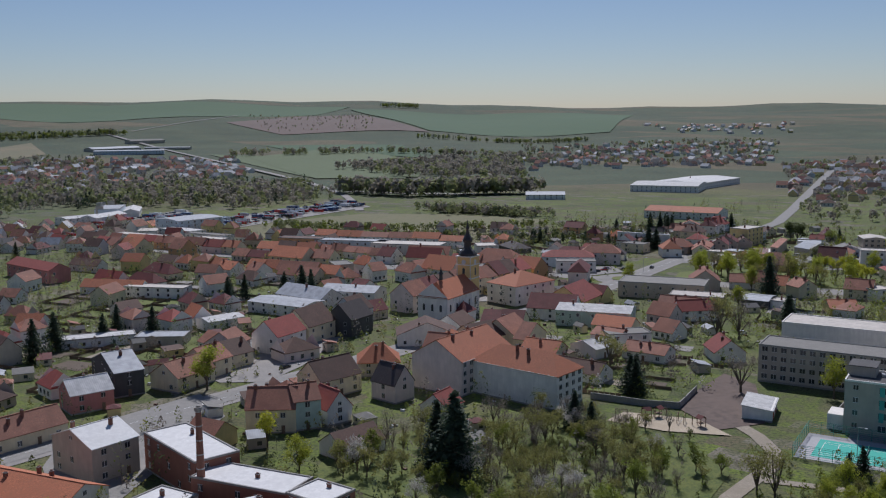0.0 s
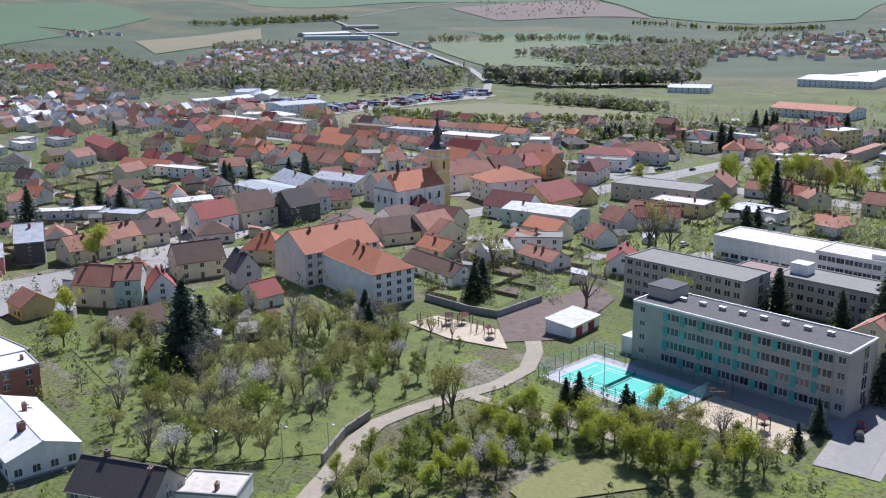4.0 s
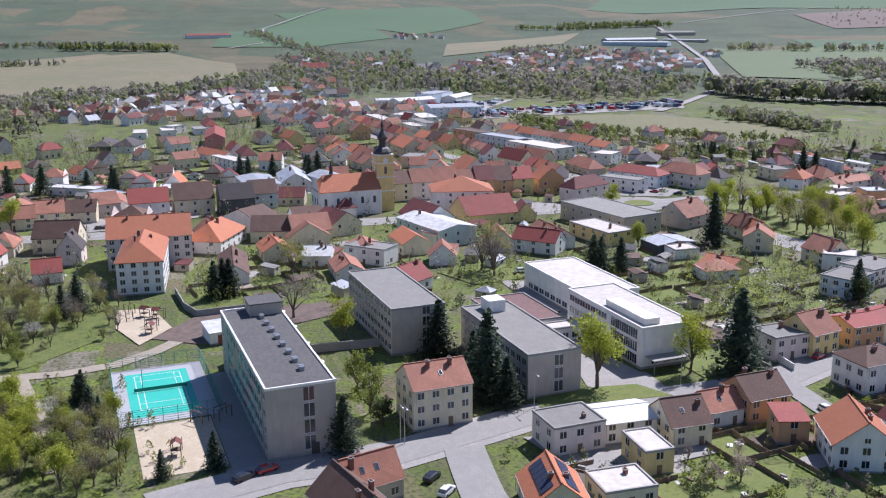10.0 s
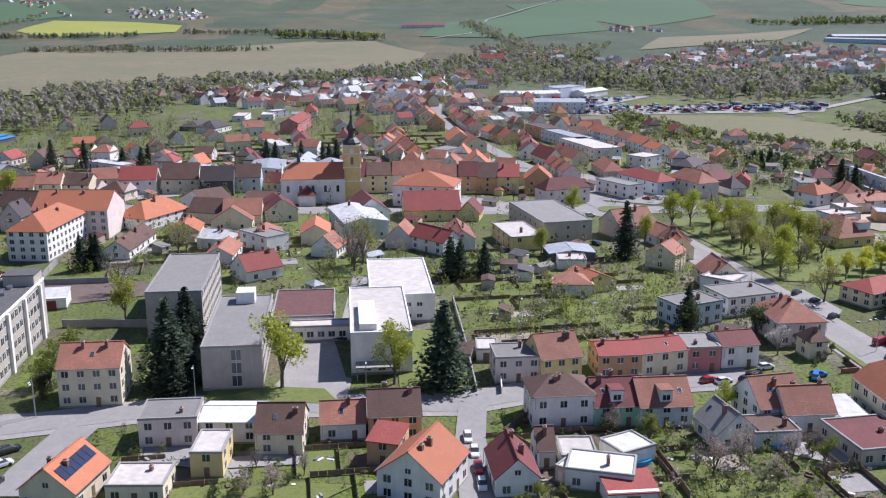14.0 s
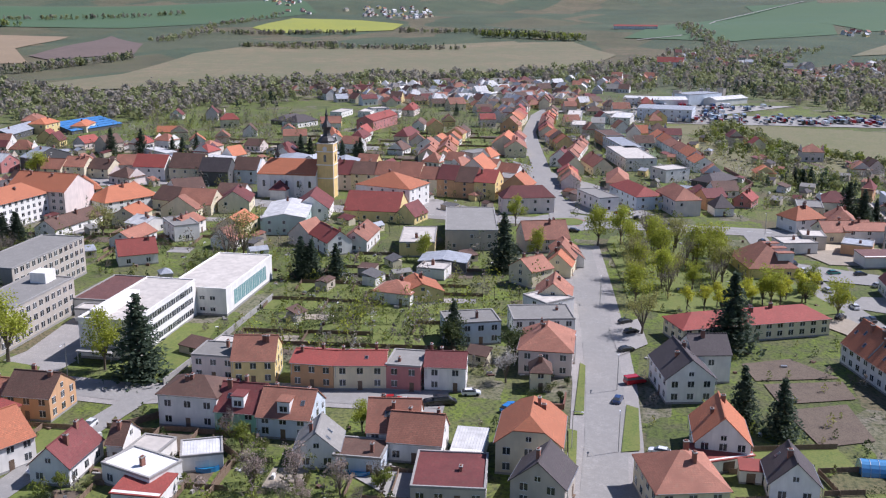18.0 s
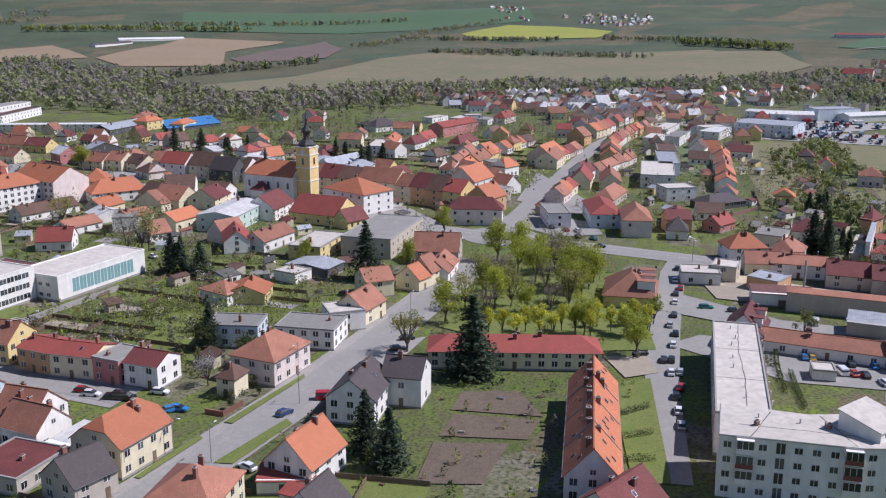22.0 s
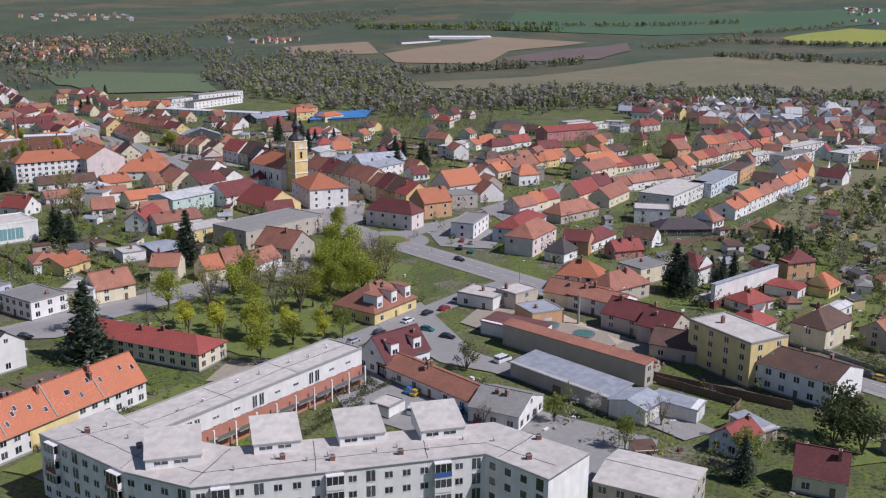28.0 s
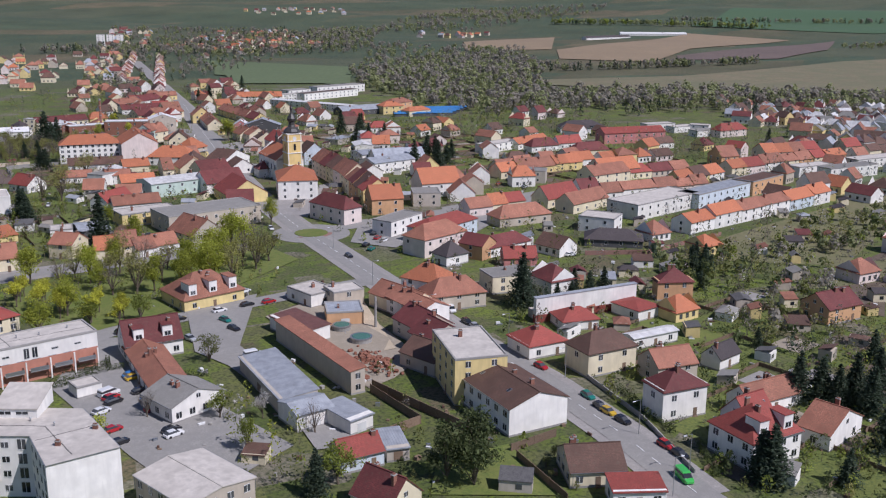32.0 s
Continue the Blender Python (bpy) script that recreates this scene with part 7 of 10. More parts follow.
house(49.5, 398.0, 85, 6.6, 8.0, 3.2, 0, "f", "W", "w", 0, "garage")
house(43.0, 429.0, 99, 8.1, 9.0, 4, 3.5, "x", "G", "w")
house(33.8, 441.6, 97, 10.1, 11.0, 5, 4.5, "g", "T", "w")
house(36.5, 279.5, 101, 10.5, 7.0, 4.2, 4.2, "g", "T", "e")
house(57.7, 400.5, 70, 11.8, 7.8, 4, 0, "f", "V", "w")
house(63.4, 403.7, 90, 8.8, 7.0, 3, 0.5, "m", "R", "w", 0, "shed")
house(48.6, 407.9, 113, 7.6, 7.0, 3.2, 0, "f", "L", "w", 0, "garage")
house(55.1, 395.0, 48, 2.1, 5.0, 3, 0, "f", "L", "g", 0, "garage")
house(-270.6, 336.2, 172, 28.6, 14.0, 5, 4, "g", "S", "w", 3)

# ---- cars, lamps, fences and yard things ----
def paint(name, c):
    m, n, l, b = material(name, 0.25, 0.1)
    b.inputs["Base Color"].default_value = (*c, 1)
    b.inputs["Coat Weight"].default_value = 0.6
    return m


PAINTS = dict(w=("white", paint("white_car_paint", (0.75, 0.75, 0.74))), k=("black", paint("black_car_paint", (0.02, 0.02, 0.024))), r=("red", paint("red_car_paint", (0.42, 0.02, 0.025))),
              b=("dark blue", paint("dark_blue_car_paint", (0.03, 0.06, 0.16))), B=("blue", paint("blue_car_paint", (0.03, 0.20, 0.50))), s=("silver", paint("silver_car_paint", (0.42, 0.43, 0.44))),
              y=("yellow", paint("yellow_car_paint", (0.6, 0.38, 0.03))), n=("green", paint("green_car_paint", (0.06, 0.45, 0.08))), t=("teal", paint("teal_car_paint", (0.02, 0.20, 0.16))))
TYRE = material("tyre_rubber", 0.8)[0]
TYRE.node_tree.nodes["Principled BSDF"].inputs["Base Color"].default_value = (0.02, 0.02, 0.02, 1)
LAMP_GLASS = material("headlamp_glass", 0.15)[0]


def shell(bm, rows, mat=0):
    """A skin over cross-sections along x: (x, half width low, half width high, z low, z high)."""
    rings = [[bm.verts.new(p) for p in ((x, -a, z0), (x, a, z0), (x, a, (z0 + z1) / 2), (x, b, z1), (x, -b, z1), (x, -a, (z0 + z1) / 2))] for x, a, b, z0, z1 in rows]
    for p, q in zip(rings, rings[1:]):
        for i in range(6):
            bm.faces.new((p[i], p[(i + 1) % 6], q[(i + 1) % 6], q[i])).material_index = mat
    bm.faces.new(rings[0][::-1]).material_index = mat
    bm.faces.new(rings[-1]).material_index = mat
    bmesh.ops.recalc_face_normals(bm, faces=bm.faces)


def car_meshes():
    out = {}
    for kind in ("car", "van"):
        body, cabin, top = bmesh.new(), bmesh.new(), bmesh.new()
        if kind == "car":
            shell(body, [(-2.15, 0.7, 0.65, 0.35, 0.8), (-1.9, 0.86, 0.8, 0.28, 0.98), (0.9, 0.88, 0.82, 0.25, 0.95), (1.8, 0.84, 0.76, 0.28, 0.82), (2.15, 0.68, 0.6, 0.35, 0.7)])
            shell(cabin, [(-1.95, 0.76, 0.6, 0.9, 1.0), (-1.45, 0.78, 0.62, 0.9, 1.4), (0.3, 0.78, 0.62, 0.9, 1.42), (1.1, 0.78, 0.6, 0.88, 0.97)])
            shell(top, [(-1.4, 0.63, 0.6, 1.38, 1.44), (0.25, 0.63, 0.6, 1.39, 1.46)])
        else:
            shell(body, [(-2.5, 0.9, 0.86, 0.35, 1.1), (-2.4, 0.98, 0.94, 0.3, 1.2), (1.6, 0.98, 0.94, 0.3, 1.15), (2.35, 0.95, 0.85, 0.3, 0.95), (2.6, 0.8, 0.7, 0.4, 0.8)])
            shell(cabin, [(-2.4, 0.92, 0.84, 1.1, 1.75), (0.9, 0.92, 0.84, 1.1, 1.8), (1.7, 0.9, 0.75, 1.05, 1.2)])
            shell(top, [(-2.45, 0.88, 0.82, 1.7, 1.98), (0.6, 0.88, 0.82, 1.72, 2.0), (0.95, 0.84, 0.78, 1.74, 1.86)])
        wheel = bmesh.new()
        bm_tube(wheel, 0, 0, -0.11, 0.11, 0.32, 0.32, 12)
        out[kind] = [(b, finish(b, n, PAINTS["w"][1])) for n, b in (("body", body), ("cabin", cabin), ("roof", top))], finish(wheel, "wheel", TYRE)
    return out


CARS = car_meshes()
CAR_DATA = {}


def car(x, y, turn, colour, kind="car"):
    word, mat = PAINTS[colour]
    ob = tagged(new(kind), f"{word} {'panel van' if kind == 'van' else 'hatchback car'} parked on asphalt", kind, "parked cars")
    ob.matrix_world = pose(x, y, 0.12, 0, 0, turn)
    if (kind, colour) not in CAR_DATA:
        parts = [m for _, m in CARS[kind][0]]
        copies = []
        for i, m in enumerate(parts):
            c = m.copy()
            c.materials.clear()
            c.materials.append(GLASS if i == 1 else mat)
            copies.append(c)
        CAR_DATA[kind, colour] = copies
    for n, m in zip(("body", "windscreen", "roof"), CAR_DATA[kind, colour]):
        part(n, m, None, ob)
    k = 1.3 if kind == "car" else 1.6
    for sx in (-k, k):
        for sy in (-0.8, 0.8):
            part("wheel", CARS[kind][1], None, ob, at=pose(sx, sy, 0.32, 90, 0, 0))
    return ob


LAMP_HEAD = material("lamp_cover", 0.3)[0]


def street_lamp(x, y, turn, h=8.0):
    ob = tagged(new("street_lamp"), "grey steel street lamp on a tall slim post", "street lamp", "street lamps")
    ob.matrix_world = pose(x, y, 0, 0, 0, turn)
    if "lamp" not in WINDOWS:
        a, b, c = bmesh.new(), bmesh.new(), bmesh.new()
        bm_tube(a, 0, 0, -0.2, h, 0.1, 0.06, 8)
        bm_box(b, 0, -0.04, h - 0.05, 1.6, 0.04, h + 0.05)
        bm_box(c, 1.4, -0.13, h - 0.12, 2.1, 0.13, h + 0.02)
        WINDOWS["lamp"] = [finish(q, n, m) for q, n, m in ((a, "post", METAL), (b, "arm", METAL), (c, "lamp_head", LAMP_HEAD))]
    for m, n in zip(WINDOWS["lamp"], ("post", "arm", "lamp_head")):
        part(n, m, None, ob)


def wall_run(name, label, mat, pts, h, thick=0.3, cap=None):
    """A garden wall or board fence along a line: one panel a stretch, with posts between."""
    ob = tagged(new(name), label, name.split("_")[-1])
    for (ax, ay), (bx, by) in zip(pts, pts[1:]):
        length = math.hypot(bx - ax, by - ay)
        n = max(1, round(length / 6))
        ang = math.degrees(math.atan2(by - ay, bx - ax))
        for i in range(n):
            k = length / n
            x, y = ax + (bx - ax) * (i + 0.5) / n, ay + (by - ay) * (i + 0.5) / n
            bm = bmesh.new()
            bm_box(bm, -k / 2 + 0.1, -thick / 2, -0.2, k / 2 - 0.1, thick / 2, h)
            part("panel", bm, mat, ob, at=pose(x, y, 0, 0, 0, ang))
            bm = bmesh.new()
            bm_box(bm, -k / 2 - 0.1, -thick / 2 - 0.05, -0.2, -k / 2 + 0.1, thick / 2 + 0.05, h + 0.1)
            part("post", bm, cap or mat, ob, at=pose(x, y, 0, 0, 0, ang))
    return ob


STONE = mat_mottled("rubble_stone", (0.24, 0.21, 0.18), (0.32, 0.29, 0.25), 0.7, 5, bumpy=0.8)
POOL = material("pool_water", 0.05)[0]
POOL.node_tree.nodes["Principled BSDF"].inputs["Base Color"].default_value = (0.03, 0.28, 0.42, 1)
LINER = paint("blue_pool_liner", (0.04, 0.22, 0.45))
COURT_TEAL = mat_mottled("teal_court_coating", (0.02, 0.42, 0.33), (0.03, 0.48, 0.38), 0.2, 2, 0.7, (0.02, 0.38, 0.30))
COURT_GREY = mat_mottled("pale_court_coating", (0.37, 0.37, 0.385), (0.42, 0.42, 0.43), 0.2, 2, 0.7, (0.34, 0.34, 0.35))


def pool(x, y, r):
    ob = tagged(new("swimming_pool"), "round blue garden pool with a raised rim", "pool")
    ob.matrix_world = pose(x, y, 0)
    bm = bmesh.new()
    n = 20
    rings = [[bm.verts.new((q * math.cos(6.2832 * i / n), q * math.sin(6.2832 * i / n), z)) for i in range(n)] for q, z in ((r, 0), (r, 1.0), (r - 0.15, 1.0), (r - 0.15, 0.6))]
    for p, q in zip(rings, rings[1:]):
        for i in range(n):
            bm.faces.new((p[i], p[(i + 1) % n], q[(i + 1) % n], q[i]))
    part("rim", bm, LINER, ob)
    bm = bmesh.new()
    bm.faces.new([bm.verts.new(((r - 0.14) * math.cos(6.2832 * i / n), (r - 0.14) * math.sin(6.2832 * i / n), 0.8)) for i in range(n)])
    part("water", bm, POOL, ob)


def greenhouse(x, y, turn, w, d):
    ob = tagged(new("greenhouse"), "blue plastic tunnel greenhouse in a garden", "greenhouse")
    ob.matrix_world = pose(x, y, 0, 0, 0, turn)
    n = 10
    bm = bmesh.new()
    rows = [[bm.verts.new((s * w / 2, -d / 2 * math.cos(math.pi * i / n), 2.6 * math.sin(math.pi * i / n))) for i in range(n + 1)] for s in (-1, 1)]
    for i in range(n):
        bm.faces.new((rows[0][i], rows[1][i], rows[1][i + 1], rows[0][i + 1]))
    bm.faces.new(rows[0])
    bm.faces.new(rows[1][::-1])
    part("cover", bm, paint("blue_greenhouse_film", (0.10, 0.30, 0.55)), ob)
    for k in range(6):
        bm = bmesh.new()
        xx = -w / 2 + w * k / 5
        for i in range(n):
            a, b = math.pi * i / n, math.pi * (i + 1) / n
            p, q = (-d / 2 * math.cos(a) * 1.02, 2.65 * math.sin(a)), (-d / 2 * math.cos(b) * 1.02, 2.65 * math.sin(b))
            vs = [bm.verts.new(v) for v in ((xx - 0.04, *p), (xx + 0.04, *p), (xx + 0.04, *q), (xx - 0.04, *q))]
            bm.faces.new(vs)
        part("hoop", bm, METAL, ob)


# sports court beside the school
def slab(name, label, mat, x0, y0, x1, y1, z0, z1, parent=None):
    bm = bmesh.new()
    bm_box(bm, x0, y0, z0, x1, y1, z1)
    if parent:
        return part(name, bm, mat, parent, label)
    return tagged(new(name, finish(bm, name, mat)), label, name.replace("_", " "), kind="structure")


def court():
    ob = tagged(new("sports_court"), "pale sports court with a teal playing field and mesh fence", "sports court")
    slab("surface", "", COURT_GREY, -43.5, 240.8, -10, 261.3, -0.1, 0.12, ob)
    slab("playing_field", "teal painted playing field", COURT_TEAL, -40, 243.6, -13.5, 257.6, 0.12, 0.126, ob)
    for x0, y0, x1, y1 in ((-38.6, 245.6, -17.4, 245.75), (-38.6, 255.8, -17.4, 255.95), (-38.6, 245.75, -38.45, 255.8), (-17.55, 245.75, -17.4, 255.8), (-28.1, 245.75, -27.95, 255.8),
                           (-35, 245.75, -34.85, 255.8), (-21.2, 245.75, -21.05, 255.8), (-38.4, 247, -17.6, 247.12), (-38.4, 254.5, -17.6, 254.62)):
        slab("court_line", "", FRAME, x0, y0, x1, y1, 0.126, 0.131, ob)
    box_part("net", RAIL_GREEN, ob, -28.1, 245, 0.3, -28.05, 256.6, 1.1)
    ring = [(-43.7, 240.6), (-9.8, 240.6), (-9.8, 261.5), (-43.7, 261.5), (-43.7, 240.6)]
    for (ax, ay), (bx, by) in zip(ring, ring[1:]):
        n = round(math.hypot(bx - ax, by - ay) / 3)
        for i in range(n):
            x, y = ax + (bx - ax) * i / n, ay + (by - ay) * i / n
            box_part("fence_post", RAIL_GREEN, ob, x - 0.05, y - 0.05, 0, x + 0.05, y + 0.05, 3.4)
        for z in (0.5, 1.0, 1.5, 2.0, 2.5, 3.0, 3.35):
            box_part("fence_wire", RAIL_GREEN, ob, min(ax, bx) - 0.025, min(ay, by) - 0.025, z, max(ax, bx) + 0.025, max(ay, by) + 0.025, z + 0.06)


court()
slab("sand_pitch", "pale sand playground below the court", SAND, -9, 243.5, 15.5, 259, -0.1, 0.1)
slab("yard", "grey asphalt strip along the school", ASPHALT, -34, 259.2, 17, 266, -0.1, 0.09)
slab("car_park", "asphalt yard at the end of the school", ASPHALT, 16.6, 258, 19, 292, -0.1, 0.08)


def play_frame(x, y, turn, kind):
    ob = tagged(new("climbing_frame"), "wooden playground climbing frame on sand", "climbing frame", "play equipment")
    ob.matrix_world = pose(x, y, 0.1, 0, 0, turn)
    for sx in (-1.6, 1.6):
        for sy in (-0.9, 0.9):
            box_part("post", WOOD, ob, sx - 0.08, sy - 0.08, 0, sx + 0.08, sy + 0.08, 2.6)
    for sy in (-0.9, 0.9):
        box_part("beam", WOOD, ob, -1.7, sy - 0.07, 2.5, 1.7, sy + 0.07, 2.65)
    if kind:
        box_part("platform", WOOD, ob, -1.6, -0.9, 1.2, 0.2, 0.9, 1.3)
        bm = bmesh.new()
        roof_solid(bm, [(-1.8, -1.1, 2.6), (0.4, -1.1, 2.6), (0.4, 0, 3.4), (-1.8, 0, 3.4), (-1.8, 1.1, 2.6), (0.4, 1.1, 2.6)], [(0, 1, 2, 3), (3, 2, 5, 4)], 0.08)
        part("roof", bm, ROOFS["D"], ob)
    else:
        for sx in (-0.6, 0.6):
            box_part("swing", METAL, ob, sx - 0.2, -0.1, 0.5, sx + 0.2, 0.1, 0.56)
            box_part("chain", METAL, ob, sx - 0.18, -0.015, 0.56, sx - 0.15, 0.015, 2.5)


def billboard_wall():
    ob = tagged(new("screen_wall"), "long blank white sheet wall over a red base with a lean-to behind", "wall")
    ob.matrix_world = pose(-205, 588.5, 0, 0, 0, 178)
    box_part("panel", WALLS["w"], ob, -17.5, -7, 2.4, 17.5, -5.6, 7.4)
    box_part("base", ROOFS["R"], ob, -17.6, -7.1, -0.2, 17.6, -5.5, 2.4, "red painted base")
    box_part("coping", ROOFS["S"], ob, -17.7, -7.2, 7.4, 17.7, -5.4, 7.55)
    box_part("lean_to", WALLS["g"], ob, -16, -5.4, -0.2, 16, -0.5, 2.6)


billboard_wall()
chimney_stack(-148.6, 145.8, 22.7, 1.05, 0.6)


def roundabout(x, y):
    ob = tagged(new("roundabout"), "round planted traffic island in a ring of paving", "roundabout", kind="structure")
    ob.matrix_world = pose(x, y, 0)
    for r, z, m, n in ((15, 0.13, ASPHALT, "roadway"), (8, 0.2, RED_PAVING, "apron"), (6.4, 0.4, LAWN, "island")):
        bm = bmesh.new()
        bm_tube(bm, 0, 0, -0.1, z, r, r, 36)
        part(n, bm, m, ob)


roundabout(-170, 466)


def road_marks(pts, label):
    """White dashes down the middle of a road."""
    bm = bmesh.new()
    for (ax, ay), (bx, by) in zip(pts, pts[1:]):
        length = math.hypot(bx - ax, by - ay)
        ang = math.degrees(math.atan2(by - ay, bx - ax))
        for i in range(int(length / 6)):
            x, y = ax + (bx - ax) * (i + 0.5) * 6 / length, ay + (by - ay) * (i + 0.5) * 6 / length
            old = len(bm.verts)
            bm_box(bm, -1.5, -0.08, 0.2, 1.5, 0.08, 0.262)
            bm.verts.ensure_lookup_table()
            m = pose(x, y, 0, 0, 0, ang)
            for v in bm.verts[old:]:
                v.co = m @ v.co
    return tagged(new("road_marking", finish(bm, "road_marking", FRAME)), label, "road marking", kind="stuff")


car(34.8, 292.1, 128, "k")
car(40.8, 292.6, 130, "w")
car(48.1, 294.0, 172, "k")
car(38.1, 379.2, -3, "w")
car(44.4, 379.7, -4, "w")
car(51.0, 379.5, -4, "r")
car(57.2, 379.3, -3, "w")
car(14.3, 436.7, 106, "r")
car(15.2, 439.9, 106, "w")
car(13.7, 448.0, 107, "k", "van")
car(7.7, 452.9, 104, "w")
car(11.8, 400.8, 111, "r")
car(13.4, 462.9, 103, "B")
car(20.6, 265.0, 110, "r")
car(22.1, 260.5, 116, "k")
car(-22.3, 354.2, 87, "k")
car(-48.5, 487.0, 129, "k")
car(-40.4, 488.5, 123, "k")
car(-26.4, 487.0, 124, "k")
car(-5.6, 488.6, 118, "r", "van")
car(5.5, 484.8, 167, "b")
car(14.5, 445.4, 118, "k")
car(14.4, 461.7, 153, "B")
car(29.7, 492.5, -103, "w")
car(-111.2, 544.2, -169, "w")
car(-98.8, 546.5, -169, "k")
car(-89.4, 547.3, -170, "s")
car(-62.4, 553.3, -170, "k")
car(-53.7, 555.0, -167, "w")
car(-45.4, 559.0, -176, "r")
car(-61.5, 551.6, -169, "k")
car(-78.4, 582.9, -162, "B")
car(-78.6, 584.8, -166, "y")
car(-78.3, 593.9, -167, "k")
car(-79.1, 599.0, -161, "B")
car(-78.6, 605.2, -161, "r")
car(-68.2, 601.5, -154, "w")
car(-68.6, 612.1, -160, "r")
car(-68.6, 618.9, -160, "k")
car(-79.5, 617.9, -162, "k")
car(-79.4, 620.2, -162, "w")
car(-71.5, 592.0, -154, "w", "van")
car(-71.5, 594.6, -151, "r")
car(-71.6, 597.2, -157, "k")
car(-169.1, 623.9, 95, "r")
car(-168.4, 644.1, 87, "t")
car(-167.1, 650.4, 89, "k")
car(-167.0, 653.3, 92, "y")
car(-166.9, 658.5, 93, "k")
car(-167.1, 672.0, 90, "r")
car(-166.8, 676.7, 87, "k")
car(-160.8, 684.4, 75, "n", "van")
car(-171.1, 574.3, 83, "w", "van")
car(-169.9, 585.9, 88, "k")
car(-169.9, 590.6, 87, "s")
car(-107.6, 538.1, -147, "w")
car(-111.2, 537.2, -150, "w")
car(-114.7, 535.9, -150, "s")
car(-120.5, 534.2, -146, "k")
car(-123.4, 529.2, -154, "w")
car(-180.7, 493.4, -140, "k")
car(-180.2, 499.6, -140, "t")
car(-188.9, 486.0, -141, "r")
car(-189.7, 490.4, -142, "w")
car(-190.6, 479.4, -142, "k")
car(-168.8, 505.3, 92, "k")
car(-158.2, 453.2, 83, "w")
car(-154.0, 469.4, 86, "k")
car(-110.1, 553.4, 109, "t")
car(-110.1, 561.5, 111, "k")
car(-97.5, 564.1, 108, "s")
car(-108.5, 583.5, -179, "w", "van")
car(-63.0, 545.4, 140, "k")
car(-268.9, 521.0, -170, "w")
car(-87.1, 369.2, 74, "w")
car(-112.6, 443.9, 28, "k")
car(-100.7, 434.6, 15, "w")
car(-243.3, 532.6, -171, "k")
car(-240.0, 539.1, -175, "w")
car(-119.9, 542.7, -169, "k")
car(-135.2, 539.4, -169, "w")
car(-73.6, 551.4, -169, "w")
car(-82.7, 550.2, -169, "k")
car(-54.8, 556.9, -169, "s")
car(-39.5, 559.1, -170, "k")
car(-31.6, 561.2, -167, "w")
car(-24.2, 563.3, -167, "s")
car(-126.6, 542.7, -169, "r")
car(-149.8, 537.1, -169, "k")
car(-297.9, 414.8, -153, "k")
car(-295.9, 420.7, -154, "w")
car(-295.3, 425.6, -154, "s")
car(-288.8, 412.6, -153, "r")
car(-298.9, 406.1, -153, "k")
car(-308.8, 414.3, -154, "w")
car(-233.4, 258.0, 97, "k")
car(-208.4, 245.2, 83, "k")
car(-231.6, 233.7, 95, "k")
car(-226.7, 284.0, 101, "w")
car(-175.4, 134.1, 77, "w", "van")
car(-172.5, 135.1, 101, "w")
car(-504.4, 504.6, -178, "s")
wall_run("garden_wall", "rough grey stone wall along the orchard lane", STONE, [(-44.0, 178.8), (-50.6, 189.4), (-53.4, 198.2)], 2, 0.5)
wall_run("garden_wall", "grey rendered wall round the gardens", CONCRETE, [(-80.3, 284.5), (-79.7, 265.5), (-88.5, 263.1), (-105.8, 262.5)], 2, 0.3)
wall_run("garden_wall", "grey rendered wall beside the school yard", CONCRETE, [(-39.2, 282.1), (-38.7, 290.6), (-37.1, 305.2)], 2.2, 0.3)
wall_run("garden_wall", "pale wall along the gymnasium lawn", CONCRETE, [(-52.0, 386.4), (-18.0, 385.5), (14.8, 384.1)], 1.6, 0.3)
wall_run("board_fence", "dark wooden fence round the lawn", WOOD, [(-137.9, 659.0), (-150.3, 657.2)], 1.8, 0.12)
wall_run("board_fence", "dark wooden fence along the garden", WOOD, [(-137.3, 662.0), (-136.0, 681.0)], 1.8, 0.12)
wall_run("board_fence", "tall dark wooden fence behind the yards", WOOD, [(-126.8, 616.0), (-130.9, 632.3), (-134.8, 647.4)], 2.2, 0.15)
wall_run("board_fence", "brown wooden fence by the sheds", WOOD, [(-125.5, 617.8), (-127.8, 638.5), (-119.5, 640.4)], 2, 0.12)
wall_run("garden_wall", "reddish block wall round the bungalow", RED_PAVING, [(-245.5, 540.5), (-266.9, 549.6), (-310.6, 541.0)], 1.6, 0.25)
wall_run("garden_wall", "low red brick wall at the street corner", BRICK, [(12.1, 469.1), (11.7, 473.3), (4.8, 473.5)], 1.2, 0.3)
wall_run("garden_wall", "low wall along the front gardens", CONCRETE, [(-177.3, 622.8), (-171.7, 659.9), (-164.3, 683.7)], 1.1, 0.25)
wall_run("board_fence", "brown garden fence between plots", WOOD, [(26.7, 394.8), (36.5, 386.5), (47.8, 392.8)], 1.5, 0.1)
wall_run("board_fence", "brown garden fence between plots", WOOD, [(40.0, 406.5), (46.5, 414.0), (64.9, 414.3)], 1.5, 0.1)
wall_run("garden_wall", "white rendered wall by the flats", WALLS["w"], [(-8.4, 392.7), (16.4, 389.4)], 1.8, 0.25)
street_lamp(19.0, 292.4, 0)
street_lamp(17.9, 291.9, 0)
street_lamp(12.9, 323.6, 0)
street_lamp(13.5, 360.1, 0)
street_lamp(-0.6, 484.6, 180)
street_lamp(30.4, 484.7, 180)
street_lamp(-64.5, 480.1, 180)
street_lamp(-15.6, 474.7, 0)
street_lamp(30.6, 475.8, 90)
street_lamp(-166.0, 664.9, 0)
street_lamp(-164.1, 682.3, 0)
street_lamp(-170.7, 632.0, 0)
street_lamp(-172.4, 603.9, 0)
